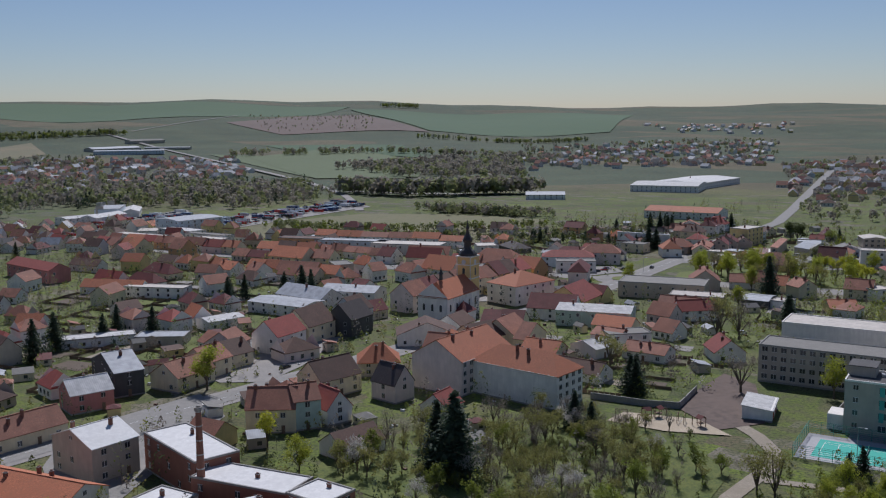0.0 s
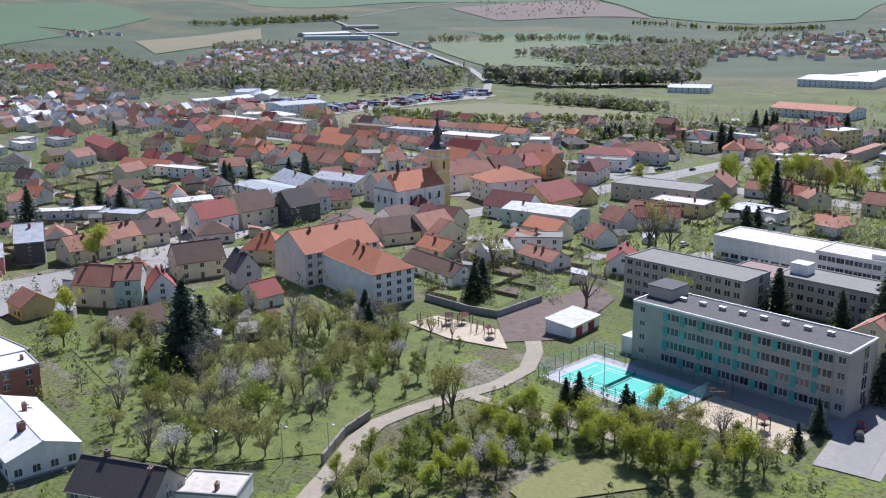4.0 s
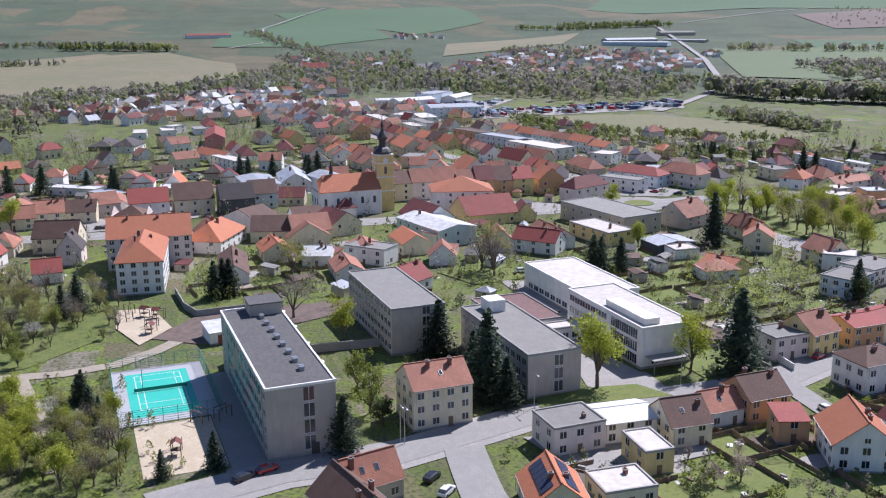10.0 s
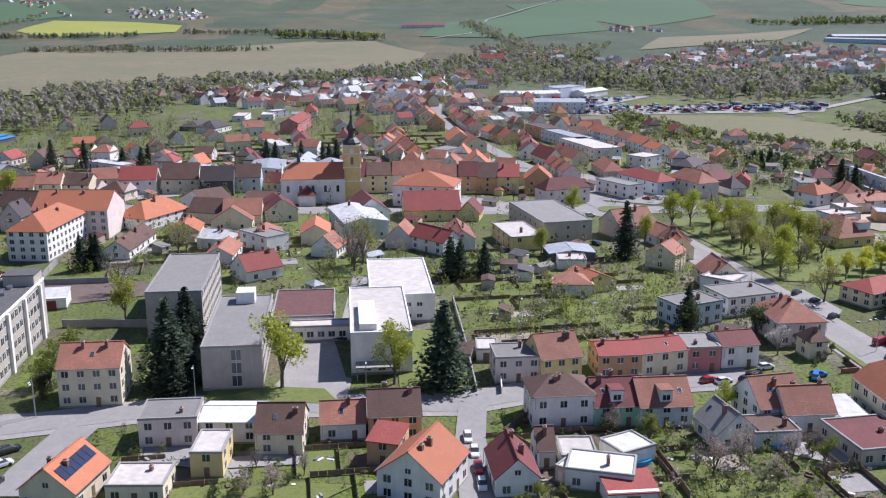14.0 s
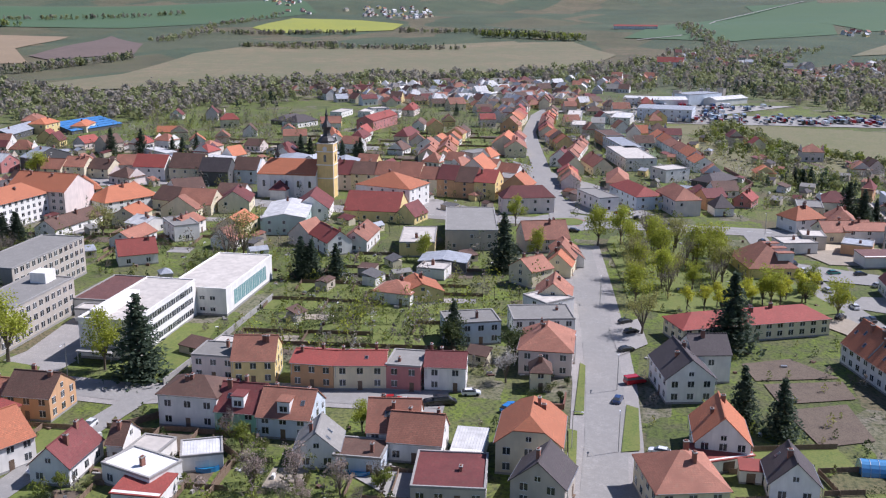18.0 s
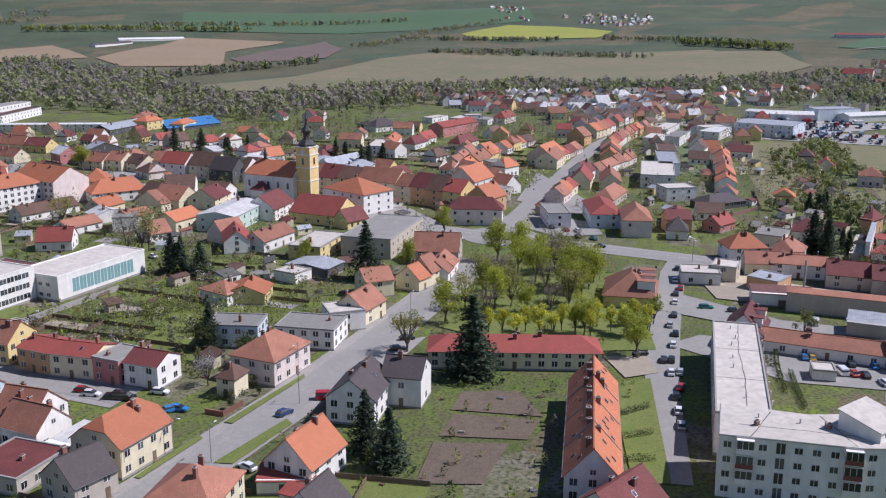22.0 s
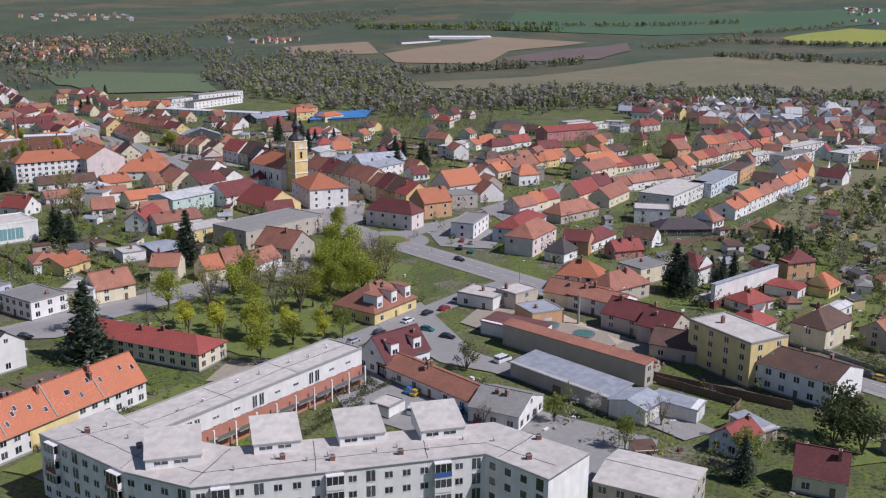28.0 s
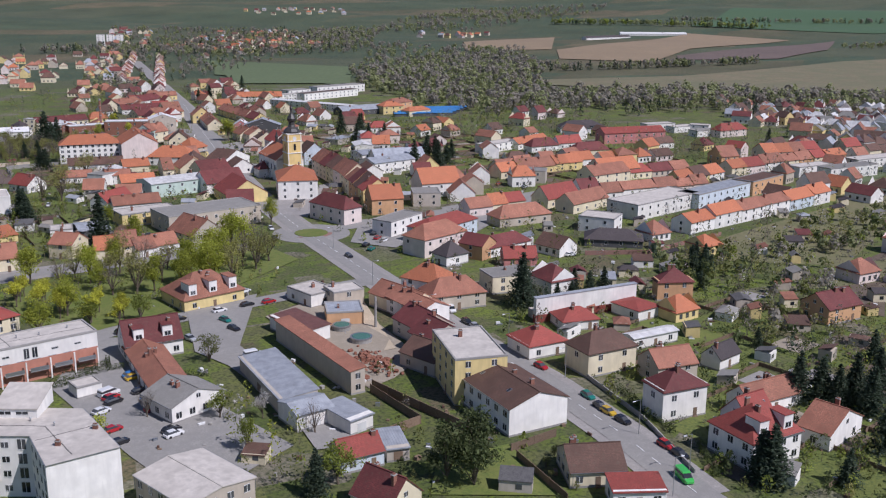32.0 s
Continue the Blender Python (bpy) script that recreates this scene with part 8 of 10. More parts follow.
street_lamp(-161.2, 579.8, 180)
street_lamp(-162.1, 539.8, 180)
street_lamp(-168.8, 491.1, 0)
street_lamp(-139.5, 487.5, 0)
street_lamp(-154.4, 688.4, 180)
street_lamp(-49.6, 173.7, 0)
street_lamp(-44.2, 180.5, 0)
street_lamp(-57.3, 163.5, 0)
street_lamp(-29.8, 247.0, 0)
pool(49.9, 409.4, 2.8)
pool(46.7, 437.9, 2.6)
pool(64.0, 403.0, 2.4)
pool(35.7, 465.6, 2.2)
pool(41.0, 432.8, 2)
pool(45.3, 439.9, 1.8)
greenhouse(30.2, 532.6, 92, 8, 4)
play_frame(-84.0, 247.8, 0, 0)
play_frame(-84.5, 252.5, 50, 1)
play_frame(-75.4, 253.0, 100, 0)
play_frame(-70.3, 252.4, 150, 1)
play_frame(-90.8, 248.3, 20, 0)
play_frame(-82.1, 255.5, 70, 1)
play_frame(-7.1, 261.3, 120, 0)
play_frame(6.5, 250.4, 170, 1)
play_frame(-7.2, 256.5, 40, 0)

road_marks([(-159, 691), (-163, 663), (-165, 628), (-163.2, 589.4), (-165.9, 544.5), (-167.6, 499.2), (-169.0, 455.9), (-173.8, 392.8), (-187.4, 294.3), (-212, 153), (-238, 12), (-313, -543)], "white dashed centre line of the main road")


# ---- hedges and yard clutter ----
def hedge_row(pts, h, seed):
    """A clipped hedge: a dense run of small leaves along a line."""
    r = random.Random(seed)
    vs, fs = [], []
    for (ax, ay), (bx, by) in zip(pts, pts[1:]):
        length = math.hypot(bx - ax, by - ay)
        for i in range(int(length * 70)):
            u = r.random()
            side = r.choice((-1, 1)) * r.uniform(0.3, 0.5) if r.random() < 0.7 else r.uniform(-0.5, 0.5)
            p = Vector((ax + (bx - ax) * u, ay + (by - ay) * u, r.uniform(0.1, h)))
            p += Vector((-(by - ay), bx - ax, 0)) / max(length, 0.1) * side
            leaf(vs, fs, p, r.uniform(0.12, 0.22), r)
    return tagged(new("hedge", raw_mesh("hedge", vs, fs, LEAVES["hedge"])), "clipped dark green garden hedge", "hedge")

# court of the apartment building and the builder's yard behind it
hedge_row([(-81.8, 568.6), (-82, 575.6), (-70, 577.4), (-62.7, 578.8), (-53, 581.2)], 1.6, 71)
hedge_row([(-75.4, 568.8), (-74.6, 575.2)], 1.4, 72)
hedge_row([(-66, 580.9), (-53.4, 583.8), (-45, 586.0)], 1.5, 73)
house(-67.1, 588.0, 12, 5.8, 5.2, 2.7, 0, "f", "W", "w", 0, "garage")
TANK_GREEN = mat_mottled("green_tank_paint", (0.06, 0.16, 0.13), (0.09, 0.22, 0.18), 1.5, 8, 0.6)
for x, y, q in ((-136.5, 574.8, 2.6), (-137.4, 586.0, 2.9)):
    bm = bmesh.new()
    bm_tube(bm, 0, 0, 0, 1.2, q, q, 20)
    bm_tube(bm, 0, 0, 1.2, 1.5, q + 0.1, q + 0.1, 20, 1)
    bm_tube(bm, 0, 0, 1.504, 1.56, q - 0.4, q - 0.5, 20, 2)
    tank = tagged(new("water_tank", finish(bm, "water_tank", [CONCRETE, METAL, TANK_GREEN])), "round green water tank with a metal rim in the yard", "tank")
    tank.matrix_world = pose(x, y, land(x, y) + 0.2)
bm = bmesh.new()
bm_tube(bm, 0, 0, 0, 9, 0.4, 0.3, 10)
stack = tagged(new("flue_pipe", finish(bm, "flue_pipe", [CONCRETE])), "slim pale flue pipe standing in the yard", "chimney")
stack.matrix_world = pose(-145.6, 577.4, land(-145.6, 577.4))
r = random.Random(77)
bm = bmesh.new()
for i in range(160):
    x, y = r.gauss(-133.5, 2.6), r.gauss(601, 4.5)
    e = r.uniform(0.15, 0.6)
    old = len(bm.verts)
    bm_box(bm, -e, -e * 0.7, -0.2, e, e * 0.7, e * r.uniform(0.5, 1.4))
    bm.verts.ensure_lookup_table()
    m = pose(x, y, land(x, y) + 0.2 + max(0, 0.9 - abs(x + 133.5) * 0.3) * r.random(), r.uniform(-25, 25), r.uniform(-25, 25), r.uniform(0, 180))
    for v in bm.verts[old:]:
        v.co = m @ v.co
tagged(new("rubble", finish(bm, "rubble", [ROOFS["T"]])), "heap of broken bricks and rubble in the yard", "rubble", kind="stuff")



def yard_clutter(pts, n, seed):
    """Boards, crates, benches, bins and stacked timber in the yards, too small to tell apart."""
    r = random.Random(seed)
    bm = bmesh.new()
    xs, ys = [p[0] for p in pts], [p[1] for p in pts]
    for _ in range(n):
        x, y = r.uniform(min(xs), max(xs)), r.uniform(min(ys), max(ys))
        if not inside(x, y, pts) or not clear(x, y, 0.2):
            continue
        old = len(bm.verts)
        w, d, h = r.uniform(0.4, 1.5), r.uniform(0.3, 0.9), r.uniform(0.25, 0.9)
        bm_box(bm, -w / 2, -d / 2, 0, w / 2, d / 2, h, r.randrange(5))
        if r.random() < 0.4:
            bm_box(bm, -w / 2 + 0.2, -d / 2 - 0.6, 0, w / 2 + 0.5, -d / 2 - 0.1, h * 0.5, r.randrange(5))
        bm.verts.ensure_lookup_table()
        m = pose(x, y, 0, 0, 0, r.uniform(0, 180))
        for v in bm.verts[old:]:
            v.co = m @ v.co
    return tagged(new("yard_clutter", finish(bm, "yard_clutter", [WOOD, CONCRETE, METAL, FRAME, ROOFS["B"]])), "timber, crates and bins lying in back yards", "clutter", kind="stuff")


def vehicle_yard(pts, n, seed):
    """A far storage yard with rows of trucks, vans and containers, too small to tell apart."""
    r = random.Random(seed)
    bm = bmesh.new()
    a, b, c, d = (Vector((*p, 0)) for p in pts)
    rows = max(3, n // 45)
    ang = math.degrees(math.atan2(b.y - a.y, b.x - a.x))
    for i in range(n):
        u, v = r.random(), (r.randrange(rows) + 0.5) / rows
        p = a.lerp(b, u).lerp(d.lerp(c, u), v)
        old = len(bm.verts)
        k = r.randrange(5)
        if r.random() < 0.4:
            bm_box(bm, -1.2, -4, 0.4, 1.2, 4, 2.6, k)
            bm_box(bm, -1.1, 4.2, 0.4, 1.1, 6, 2.4, r.randrange(5))
        else:
            bm_box(bm, -0.9, -2.2, 0.3, 0.9, 2.2, 0.9, k)
            bm_box(bm, -0.8, -1.5, 0.9, 0.8, 1.0, 1.5, 5)
        bm.verts.ensure_lookup_table()
        m = pose(p.x, p.y, land(p.x, p.y) + 0.9, 0, 0, ang + r.uniform(-6, 6))
        for q in bm.verts[old:]:
            q.co = m @ q.co
    mats = [PAINTS[q][1] for q in "wskbr"] + [GLASS]
    return tagged(new("vehicle_yard", finish(bm, "vehicle_yard", mats)), "rows of trucks, vans and trailers in a far storage yard", "vehicles", kind="stuff")



# ---- far settlements ----
hamlet([(-1110, 685), (-1324, 1013), (-1095, 1152), (-877, 973), (-902, 739)], 96, 0, "TBGDLTBS", "wwcyp", 12.5)
hamlet([(-1370, 582), (-1268, 744), (-992, 581), (-1135, 532)], 38, 1, "TBGDLTBS", "wwcyp", 12.5)
hamlet([(-2043, 963), (-2116, 1151), (-1814, 1013), (-1869, 916)], 9, 2, "TBGDLTBS", "wwcyp", 12.5)
hamlet([(-742, 1463), (-736, 1987), (-385, 1824), (-310, 1433), (-482, 1397), (-584, 1221)], 110, 3, "TBGDLTBS", "wwcyp", 12.5)
hamlet([(-1077, 1021), (-1108, 1200), (-965, 1080), (-945, 915)], 28, 4, "TBGDLTBS", "wwcyp", 12.5)
hamlet([(-935, 2703), (-573, 2921), (-462, 2567), (-795, 2474)], 52, 5, "LWTL", "wwcyp", 12.5)
hamlet([(-1154, 798), (-1220, 987), (-893, 743), (-872, 601)], 38, 6, "TBGDLTBS", "wwcyp", 12.5)
hamlet([(-232, 1134), (-175, 1605), (-122, 1137), (-191, 987)], 48, 7, "TBGDLTBS", "wwcyp", 12.5)
hamlet([(-152, -600), (-354, -780), (-244, -212), (-198, -135), (-117, -201)], 45, 8, "TBTDOTBS", "cceyp", 12.5)
hamlet([(-393, -840), (-681, -933), (-682, -721), (-382, -640)], 34, 9, "TBTDOTBS", "cceyp", 12.5)
hamlet([(-853, -1781), (-1240, -1953), (-1123, -1610), (-822, -1636)], 24, 10, "TBTDOTBS", "cceyp", 12.5)
hamlet([(-550, -983), (-720, -962), (-619, -725), (-474, -750)], 24, 11, "TBTDOTBS", "cceyp", 12.5)
hamlet([(-1040, -1111), (-1155, -945), (-955, -772), (-901, -858)], 14, 12, "TBTDOTBS", "cceyp", 12.5)
hamlet([(-2638, -316), (-2735, -62), (-2190, 72), (-2271, -119)], 43, 13, "TBGDLTBS", "wwcyp", 12.5)
hamlet([(-3008, -718), (-2793, -469), (-2442, -316), (-2456, -421)], 19, 14, "TBGDLTBS", "wwcyp", 12.5)
hamlet([(-665, 172), (-726, 282), (-619, 336), (-563, 291)], 33, 15, "TBGDLTBS", "wwcyp", 12.5)
hamlet([(-608, 323), (-740, 379), (-700, 425), (-524, 402)], 38, 16, "TBGDLTBS", "wwcyp", 12.5)
hamlet([(-720, 306), (-820, 421), (-589, 479), (-543, 398)], 48, 17, "TBGDLTBS", "wwcyp", 12.5)
hamlet([(-766, 288), (-817, 402), (-630, 427), (-551, 356), (-602, 312)], 43, 18, "TBGDLTBS", "wwcyp", 12.5)
hamlet([(-1421, 984), (-1351, 1111), (-863, 715), (-934, 644)], 72, 19, "TBGDLTBS", "wwcyp", 12.5)
hamlet([(-1325, 1131), (-1165, 1276), (-974, 1072), (-1098, 945)], 52, 20, "TBGDLTBS", "wwcyp", 12.5)
hamlet([(-951, 1931), (-735, 2165), (-430, 2032), (-329, 1560), (-601, 1376)], 105, 21, "TBGDLTBS", "wwcyp", 12.5)
hamlet([(-288, 1443), (-182, 1670), (-114, 1062), (-151, 829)], 72, 22, "TBGDLTBS", "wwcyp", 12.5)
hamlet([(-414, -1255), (-496, -1253), (-251, -302), (-164, -92)], 36, 23, "TBTDOTBS", "cceyp", 12.5)
hamlet([(-534, -1125), (-786, -1259), (-632, -723), (-375, -530)], 34, 24, "TBTDOTBS", "cceyp", 12.5)
hamlet([(-886, 434), (-922, 527), (-753, 530), (-724, 456)], 28, 25, "TBGDLTBS", "wwcyp", 12.5)
hamlet([(-728, 223), (-732, 320), (-603, 346), (-577, 280)], 19, 26, "TBGDLTBS", "wwcyp", 12.5)
house(-1533, 1309, 85, 110, 30, 5, 3, "g", "S", "g", 4, "hall")
house(-1656, 1503, 74, 79, 30, 6, 3, "g", "G", "e", 4, "hall")
house(-1494, 1416, 26, 94, 14, 4, 1, "g", "S", "g", 4, "hall")
house(-630, 525, 101, 38, 16, 6, 2, "g", "L", "w", 4, "hall")
house(-657, 555, 132, 39, 20, 9, 0, "f", "S", "b", 4, "hall")
house(-658, 579, 135, 41, 14, 5, 2, "g", "L", "w", 4, "hall")
house(-650, 538, 141, 4, 6, 11, 0, "f", "G", "g", 4, "silo")
house(-676, 560, 89, 3, 6, 11, 0, "f", "G", "g", 4, "silo")
house(-683, 578, 140, 4, 6, 11, 0, "f", "G", "g", 4, "silo")
house(-680, 566, 88, 3, 6, 11, 0, "f", "G", "g", 4, "silo")
house(-534, 484, 130, 20, 14, 4, 0, "f", "W", "w", 4, "hall")
house(-712, 358, 112, 40, 14, 4, 0, "f", "L", "w", 4, "hall")
hamlet([(-330, 180), (-110, 180), (-105, 330), (-110, 440), (-330, 440)], 30, 39, "TTODBRT", "wwcyep", 13, False)
hamlet([(-420, 440), (-200, 440), (-200, 640), (-300, 640), (-420, 560)], 12, 40, "TTODBRT", "wwcyep", 15, False)
hamlet([(-480, 150), (-330, 150), (-330, 450), (-480, 480)], 16, 41, "TTODBRT", "wwcyep", 16, False)
hamlet([(-600, 380), (-420, 400), (-420, 520), (-600, 520)], 22, 42, "TTODBRT", "wwcyep", 16, False)
hamlet([(-330, -150), (-180, -150), (-120, 180), (-330, 180)], 55, 43, "TTODBRT", "wwcyep", 16)
hamlet([(-330, 180), (-110, 180), (-105, 330), (-110, 440), (-330, 440)], 60, 44, "TBDGSGA", "wcgey", 7, True)
hamlet([(-420, 440), (-200, 440), (-200, 640), (-300, 640), (-420, 560)], 50, 45, "TBDGSAK", "wcgey", 8, True)
hamlet([(-105, 285), (-60, 285), (-60, 440), (-110, 440)], 6, 46, "BGSA", "wcge", 9, True)
hamlet([(-150, 420), (0, 380), (0, 460), (-140, 455)], 6, 47, "BGSA", "wcge", 9, True)
hamlet([(-260, 600), (-175, 600), (-175, 720), (-260, 700)], 10, 49, "BGSA", "wcge", 9, True)
hamlet([(-150, 600), (-90, 600), (-90, 720), (-140, 720)], 5, 50, "BGSA", "wcge", 9, True)

# ---- trees ----
tree("conifer", 3.9, 316.7, 21.0)
tree("conifer", 9.9, 318.6, 12.0)
tree("conifer", 17.8, 280.5, 12.0)
tree("green", -11.0, 291.5, 10.0)
tree("green", 2.0, 290.5, 11.0)
tree("hedge", 9.5, 291.0, 7.0)
tree("conifer", 20.5, 283.8, 9.0)
tree("conifer", 11.7, 377.2, 21.0)
tree("fresh", 8.2, 341.7, 17.0)
tree("fresh", 8.1, 366.4, 15.0)
tree("fresh", -43.0, 297.2, 13.0)
tree("conifer", -24.7, 316.4, 15.0)
tree("conifer", 1.6, 318.6, 14.0)
tree("conifer", -8.1, 318.5, 12.0)
tree("conifer", -109.0, 187.5, 22.0)
tree("conifer", -115.5, 190.0, 18.0)
tree("conifer", -112.0, 193.5, 16.0)
tree("conifer", -92.7, 230.8, 10.0)
tree("olive", -41.5, 210.7, 13.0)
tree("conifer", -26.9, 234.3, 8.0)
tree("conifer", -15.7, 235.5, 8.0)
tree("conifer", -29.8, 233.4, 6.0)
tree("conifer", -15.1, 237.2, 6.0)
tree("conifer", 16.1, 246.7, 6.0)
tree("conifer", 15.6, 256.3, 8.0)
tree("fresh", -11.2, 240.0, 8.0)
tree("conifer", 14.4, 509.6, 14.0)
tree("conifer", 17.8, 516.7, 13.0)
tree("conifer", -32.4, 512.7, 21.0)
tree("conifer", -94.9, 449.1, 20.0)
tree("conifer", -74.2, 390.4, 11.0)
tree("olive", -93.8, 361.7, 18.0)
tree("bare", -86.0, 358.9, 17.0)
tree("bare", -94.4, 358.1, 16.0)
tree("conifer", -96.4, 657.3, 10.0)
tree("conifer", -173.9, 691.9, 11.0)
tree("conifer", -227.7, 675.3, 13.0)
tree("conifer", -219.1, 674.5, 9.0)
tree("conifer", -191.9, 581.2, 14.0)
tree("conifer", -199.3, 588.0, 9.0)
tree("conifer", -206.3, 585.5, 8.0)
tree("conifer", -253.6, 560.0, 9.0)
tree("conifer", -271.2, 569.0, 9.0)
tree("conifer", -271.2, 573.0, 8.0)
tree("conifer", -75.6, 398.8, 12.0)
tree("conifer", -111.6, 422.4, 18.0)
tree("fresh", -213.3, 213.5, 14.0)
tree("conifer", -298.6, 223.8, 15.0)
tree("conifer", -301.8, 254.9, 12.0)
tree("conifer", -300.2, 315.9, 14.0)
tree("conifer", -303.1, 320.3, 12.0)
tree("conifer", -306.4, 333.5, 12.0)
tree("conifer", -311.7, 197.9, 12.0)
tree("conifer", -75.2, 391.2, 13.0)
tree("conifer", -21.4, 444.4, 13.0)
tree("fresh", -102.0, 422.0, 9.0)
tree("conifer", -98.3, 275.7, 12.0)
tree("conifer", -95.6, 272.8, 12.0)
tree("conifer", -291.4, 209.4, 16.0)
tree("conifer", -296.0, 243.3, 11.0)
tree("lime", -159.6, 179.7, 11.0)
tree("fresh", -142.5, 171.3, 10.0)
tree("fresh", -205.1, 205.4, 11.0)
tree("bare", -68.4, 290.3, 15.0)
tree("olive", -45.7, 212.2, 12.0)
tree("conifer", -99.1, 234.7, 11.0)
tree("conifer", -97.0, 277.5, 12.0)
tree("fresh", -63.3, 623.4, 9.0)
tree("bare", -76.6, 608.1, 8.0)
tree("green", -101.7, 655.0, 10.0)
tree("fresh", -105.8, 648.8, 8.0)
tree("bare", -107.2, 606.5, 9.0)
tree("bare", -105.9, 632.5, 8.0)
tree("blossom", -98.7, 620.0, 7.0)
tree("green", -90.5, 615.7, 7.0)
tree("green", -90.9, 634.2, 8.0)
tree("bush", -97.7, 581.4, 8.0)
tree("fresh", -62.4, 544.4, 12.0)
tree("fresh", -71.8, 528.1, 12.0)
tree("green", -89.2, 542.7, 10.0)
tree("green", -76.2, 538.7, 9.0)
tree("olive", -97.4, 541.3, 9.0)
tree("fresh", -66.1, 490.0, 12.0)
tree("fresh", -42.7, 482.8, 15.0)
tree("olive", -57.4, 483.3, 17.0)
tree("olive", -93.5, 489.7, 17.0)
tree("bare", -139.1, 495.9, 15.0)
tree("fresh", -134.6, 478.4, 14.0)
tree("bare", -132.1, 500.1, 14.0)
tree("olive", -40.3, 491.1, 14.0)
tree("blossom", -0.9, 459.7, 9.0)
tree("pink", 19.0, 394.8, 7.0)
tree("pink", 54.0, 427.8, 9.0)
tree("pink", 56.1, 436.5, 8.0)
tree("pink", 57.8, 421.0, 9.0)
tree("bare", 52.4, 442.4, 8.0)
tree("fresh", 30.3, 434.0, 7.0)
tree("green", 43.3, 413.7, 7.0)
tree("hedge", -19.7, 444.1, 9.0)
tree("hedge", -10.0, 452.6, 9.0)
tree("hedge", -15.9, 460.8, 9.0)
tree("bush", -12.5, 447.7, 4.0)
tree("lime", -129.2, 496.8, 9.0)
tree("fresh", -119.3, 475.1, 13.0)
tree("olive", -126.4, 478.7, 14.0)
tree("fresh", -105.1, 459.0, 12.0)
tree("fresh", -160.5, 446.8, 12.0)
tree("bush", -169.4, 464.1, 5.0)
tree("fresh", -163.4, 514.2, 7.0)
tree("lime", -63.1, 504.2, 7.5)
tree("lime", -61.5, 508.8, 8.9)
tree("lime", -60.0, 513.3, 8.3)
tree("lime", -68.0, 512.9, 7.7)
tree("lime", -66.3, 517.4, 9.1)
tree("lime", -64.8, 521.8, 8.5)
tree("lime", -72.9, 521.6, 7.9)
tree("lime", -71.2, 526.0, 9.3)
tree("lime", -69.5, 530.3, 8.7)
tree("lime", -80.3, 529.3, 8.1)
tree("lime", -78.5, 533.6, 7.5)
tree("lime", -76.7, 537.8, 8.9)
tree("lime", -85.3, 538.1, 8.3)
tree("lime", -83.4, 542.4, 7.7)
grove([(-137.1, 175.5), (-145.2, 189.8), (-131.7, 220.7), (-102.0, 251.1), (-66.9, 221.0), (-59.3, 204.9), (-49.3, 166.1), (-77, 148), (-100.2, 167.1)], 165, ['bare', 'bare', 'olive', 'bare', 'green', 'olive', 'bush', 'bare', 'olive', 'blossom', 'bush'], 6, 10, 126, 3.4)
grove([(-34.7, 197.3), (-30.2, 223.0), (-3.2, 234.3), (6.4, 227.8), (-12.7, 207.2), (-11.0, 194.8)], 29, ['fresh', 'olive', 'green', 'blossom', 'green'], 5, 8, 127, 4)
grove([(-38.3, 177.3), (-39.4, 199.5), (-22.1, 198.2), (-15.7, 188.4), (-32.3, 167.2)], 16, ['green', 'olive', 'fresh', 'fresh'], 5, 8, 128, 4)
grove([(-27.8, 224.5), (-3.3, 242.9), (12.2, 242.4), (11.0, 224.6), (0.1, 202.2), (-38.1, 202.9)], 24, ['fresh', 'olive', 'green', 'fresh'], 5, 8, 129, 4)
grove([(-115.5, 204.5), (-91.7, 229.2), (-105.0, 249.5), (-72.2, 248.2), (-53.0, 231.4), (-55.2, 203.3)], 22, ['bare', 'green', 'olive', 'bush'], 5, 8, 130, 4.5)
thicket("scrub", "garden trees and shrubs in bud and blossom", [(-88.4, 397.0), (-75.8, 429.9), (-28.7, 435.7), (-16.4, 422.5), (-17.2, 395.6), (-35.7, 390.0)], 28, ['bare', 'green', 'pink', 'olive', 'bush', 'blossom'], 3.5, 6.5, 131)
grove([(-66, 491), (-138, 484), (-149, 498), (-121, 518), (-95.9, 521.5), (-79.8, 508)], 26, ['olive', 'bare', 'fresh', 'fresh', 'olive'], 9, 15, 132, 5.5)
thicket("scrub", "garden trees and shrubs in bud and blossom", [(-429, 516), (-475, 559), (-355, 578), (-275, 594), (-260, 563), (-290, 540)], 44, ['bare', 'bush', 'olive', 'bare', 'bush', 'olive', 'bare', 'bush', 'olive', 'blossom'], 4, 7, 133)
thicket("scrub", "garden trees and shrubs in bud and blossom", [(-291, 562), (-313, 613), (-232, 675), (-233, 651), (-222, 627)], 58, ['bare', 'bush', 'green', 'hedge', 'olive', 'bare', 'bush', 'green', 'hedge', 'olive', 'bare', 'bush', 'green', 'hedge', 'olive', 'blossom'], 4, 8, 134)
thicket("scrub", "garden trees and shrubs in bud and blossom", [(-424, 99), (-474, 218), (-349, 291), (-302, 283)], 58, ['bare', 'bush', 'olive', 'bare', 'bush', 'olive', 'bare', 'bush', 'olive', 'blossom'], 4, 7, 135)
thicket("scrub", "garden trees and shrubs in bud and blossom", [(-112, -142), (-213, -160), (-162, 130), (-105.8, 275.2), (-72.9, 310.5)], 65, ['bare', 'conifer', 'green', 'hedge', 'olive', 'bare', 'conifer', 'green', 'hedge', 'olive', 'bare', 'conifer', 'green', 'hedge', 'olive'], 6, 11, 136)
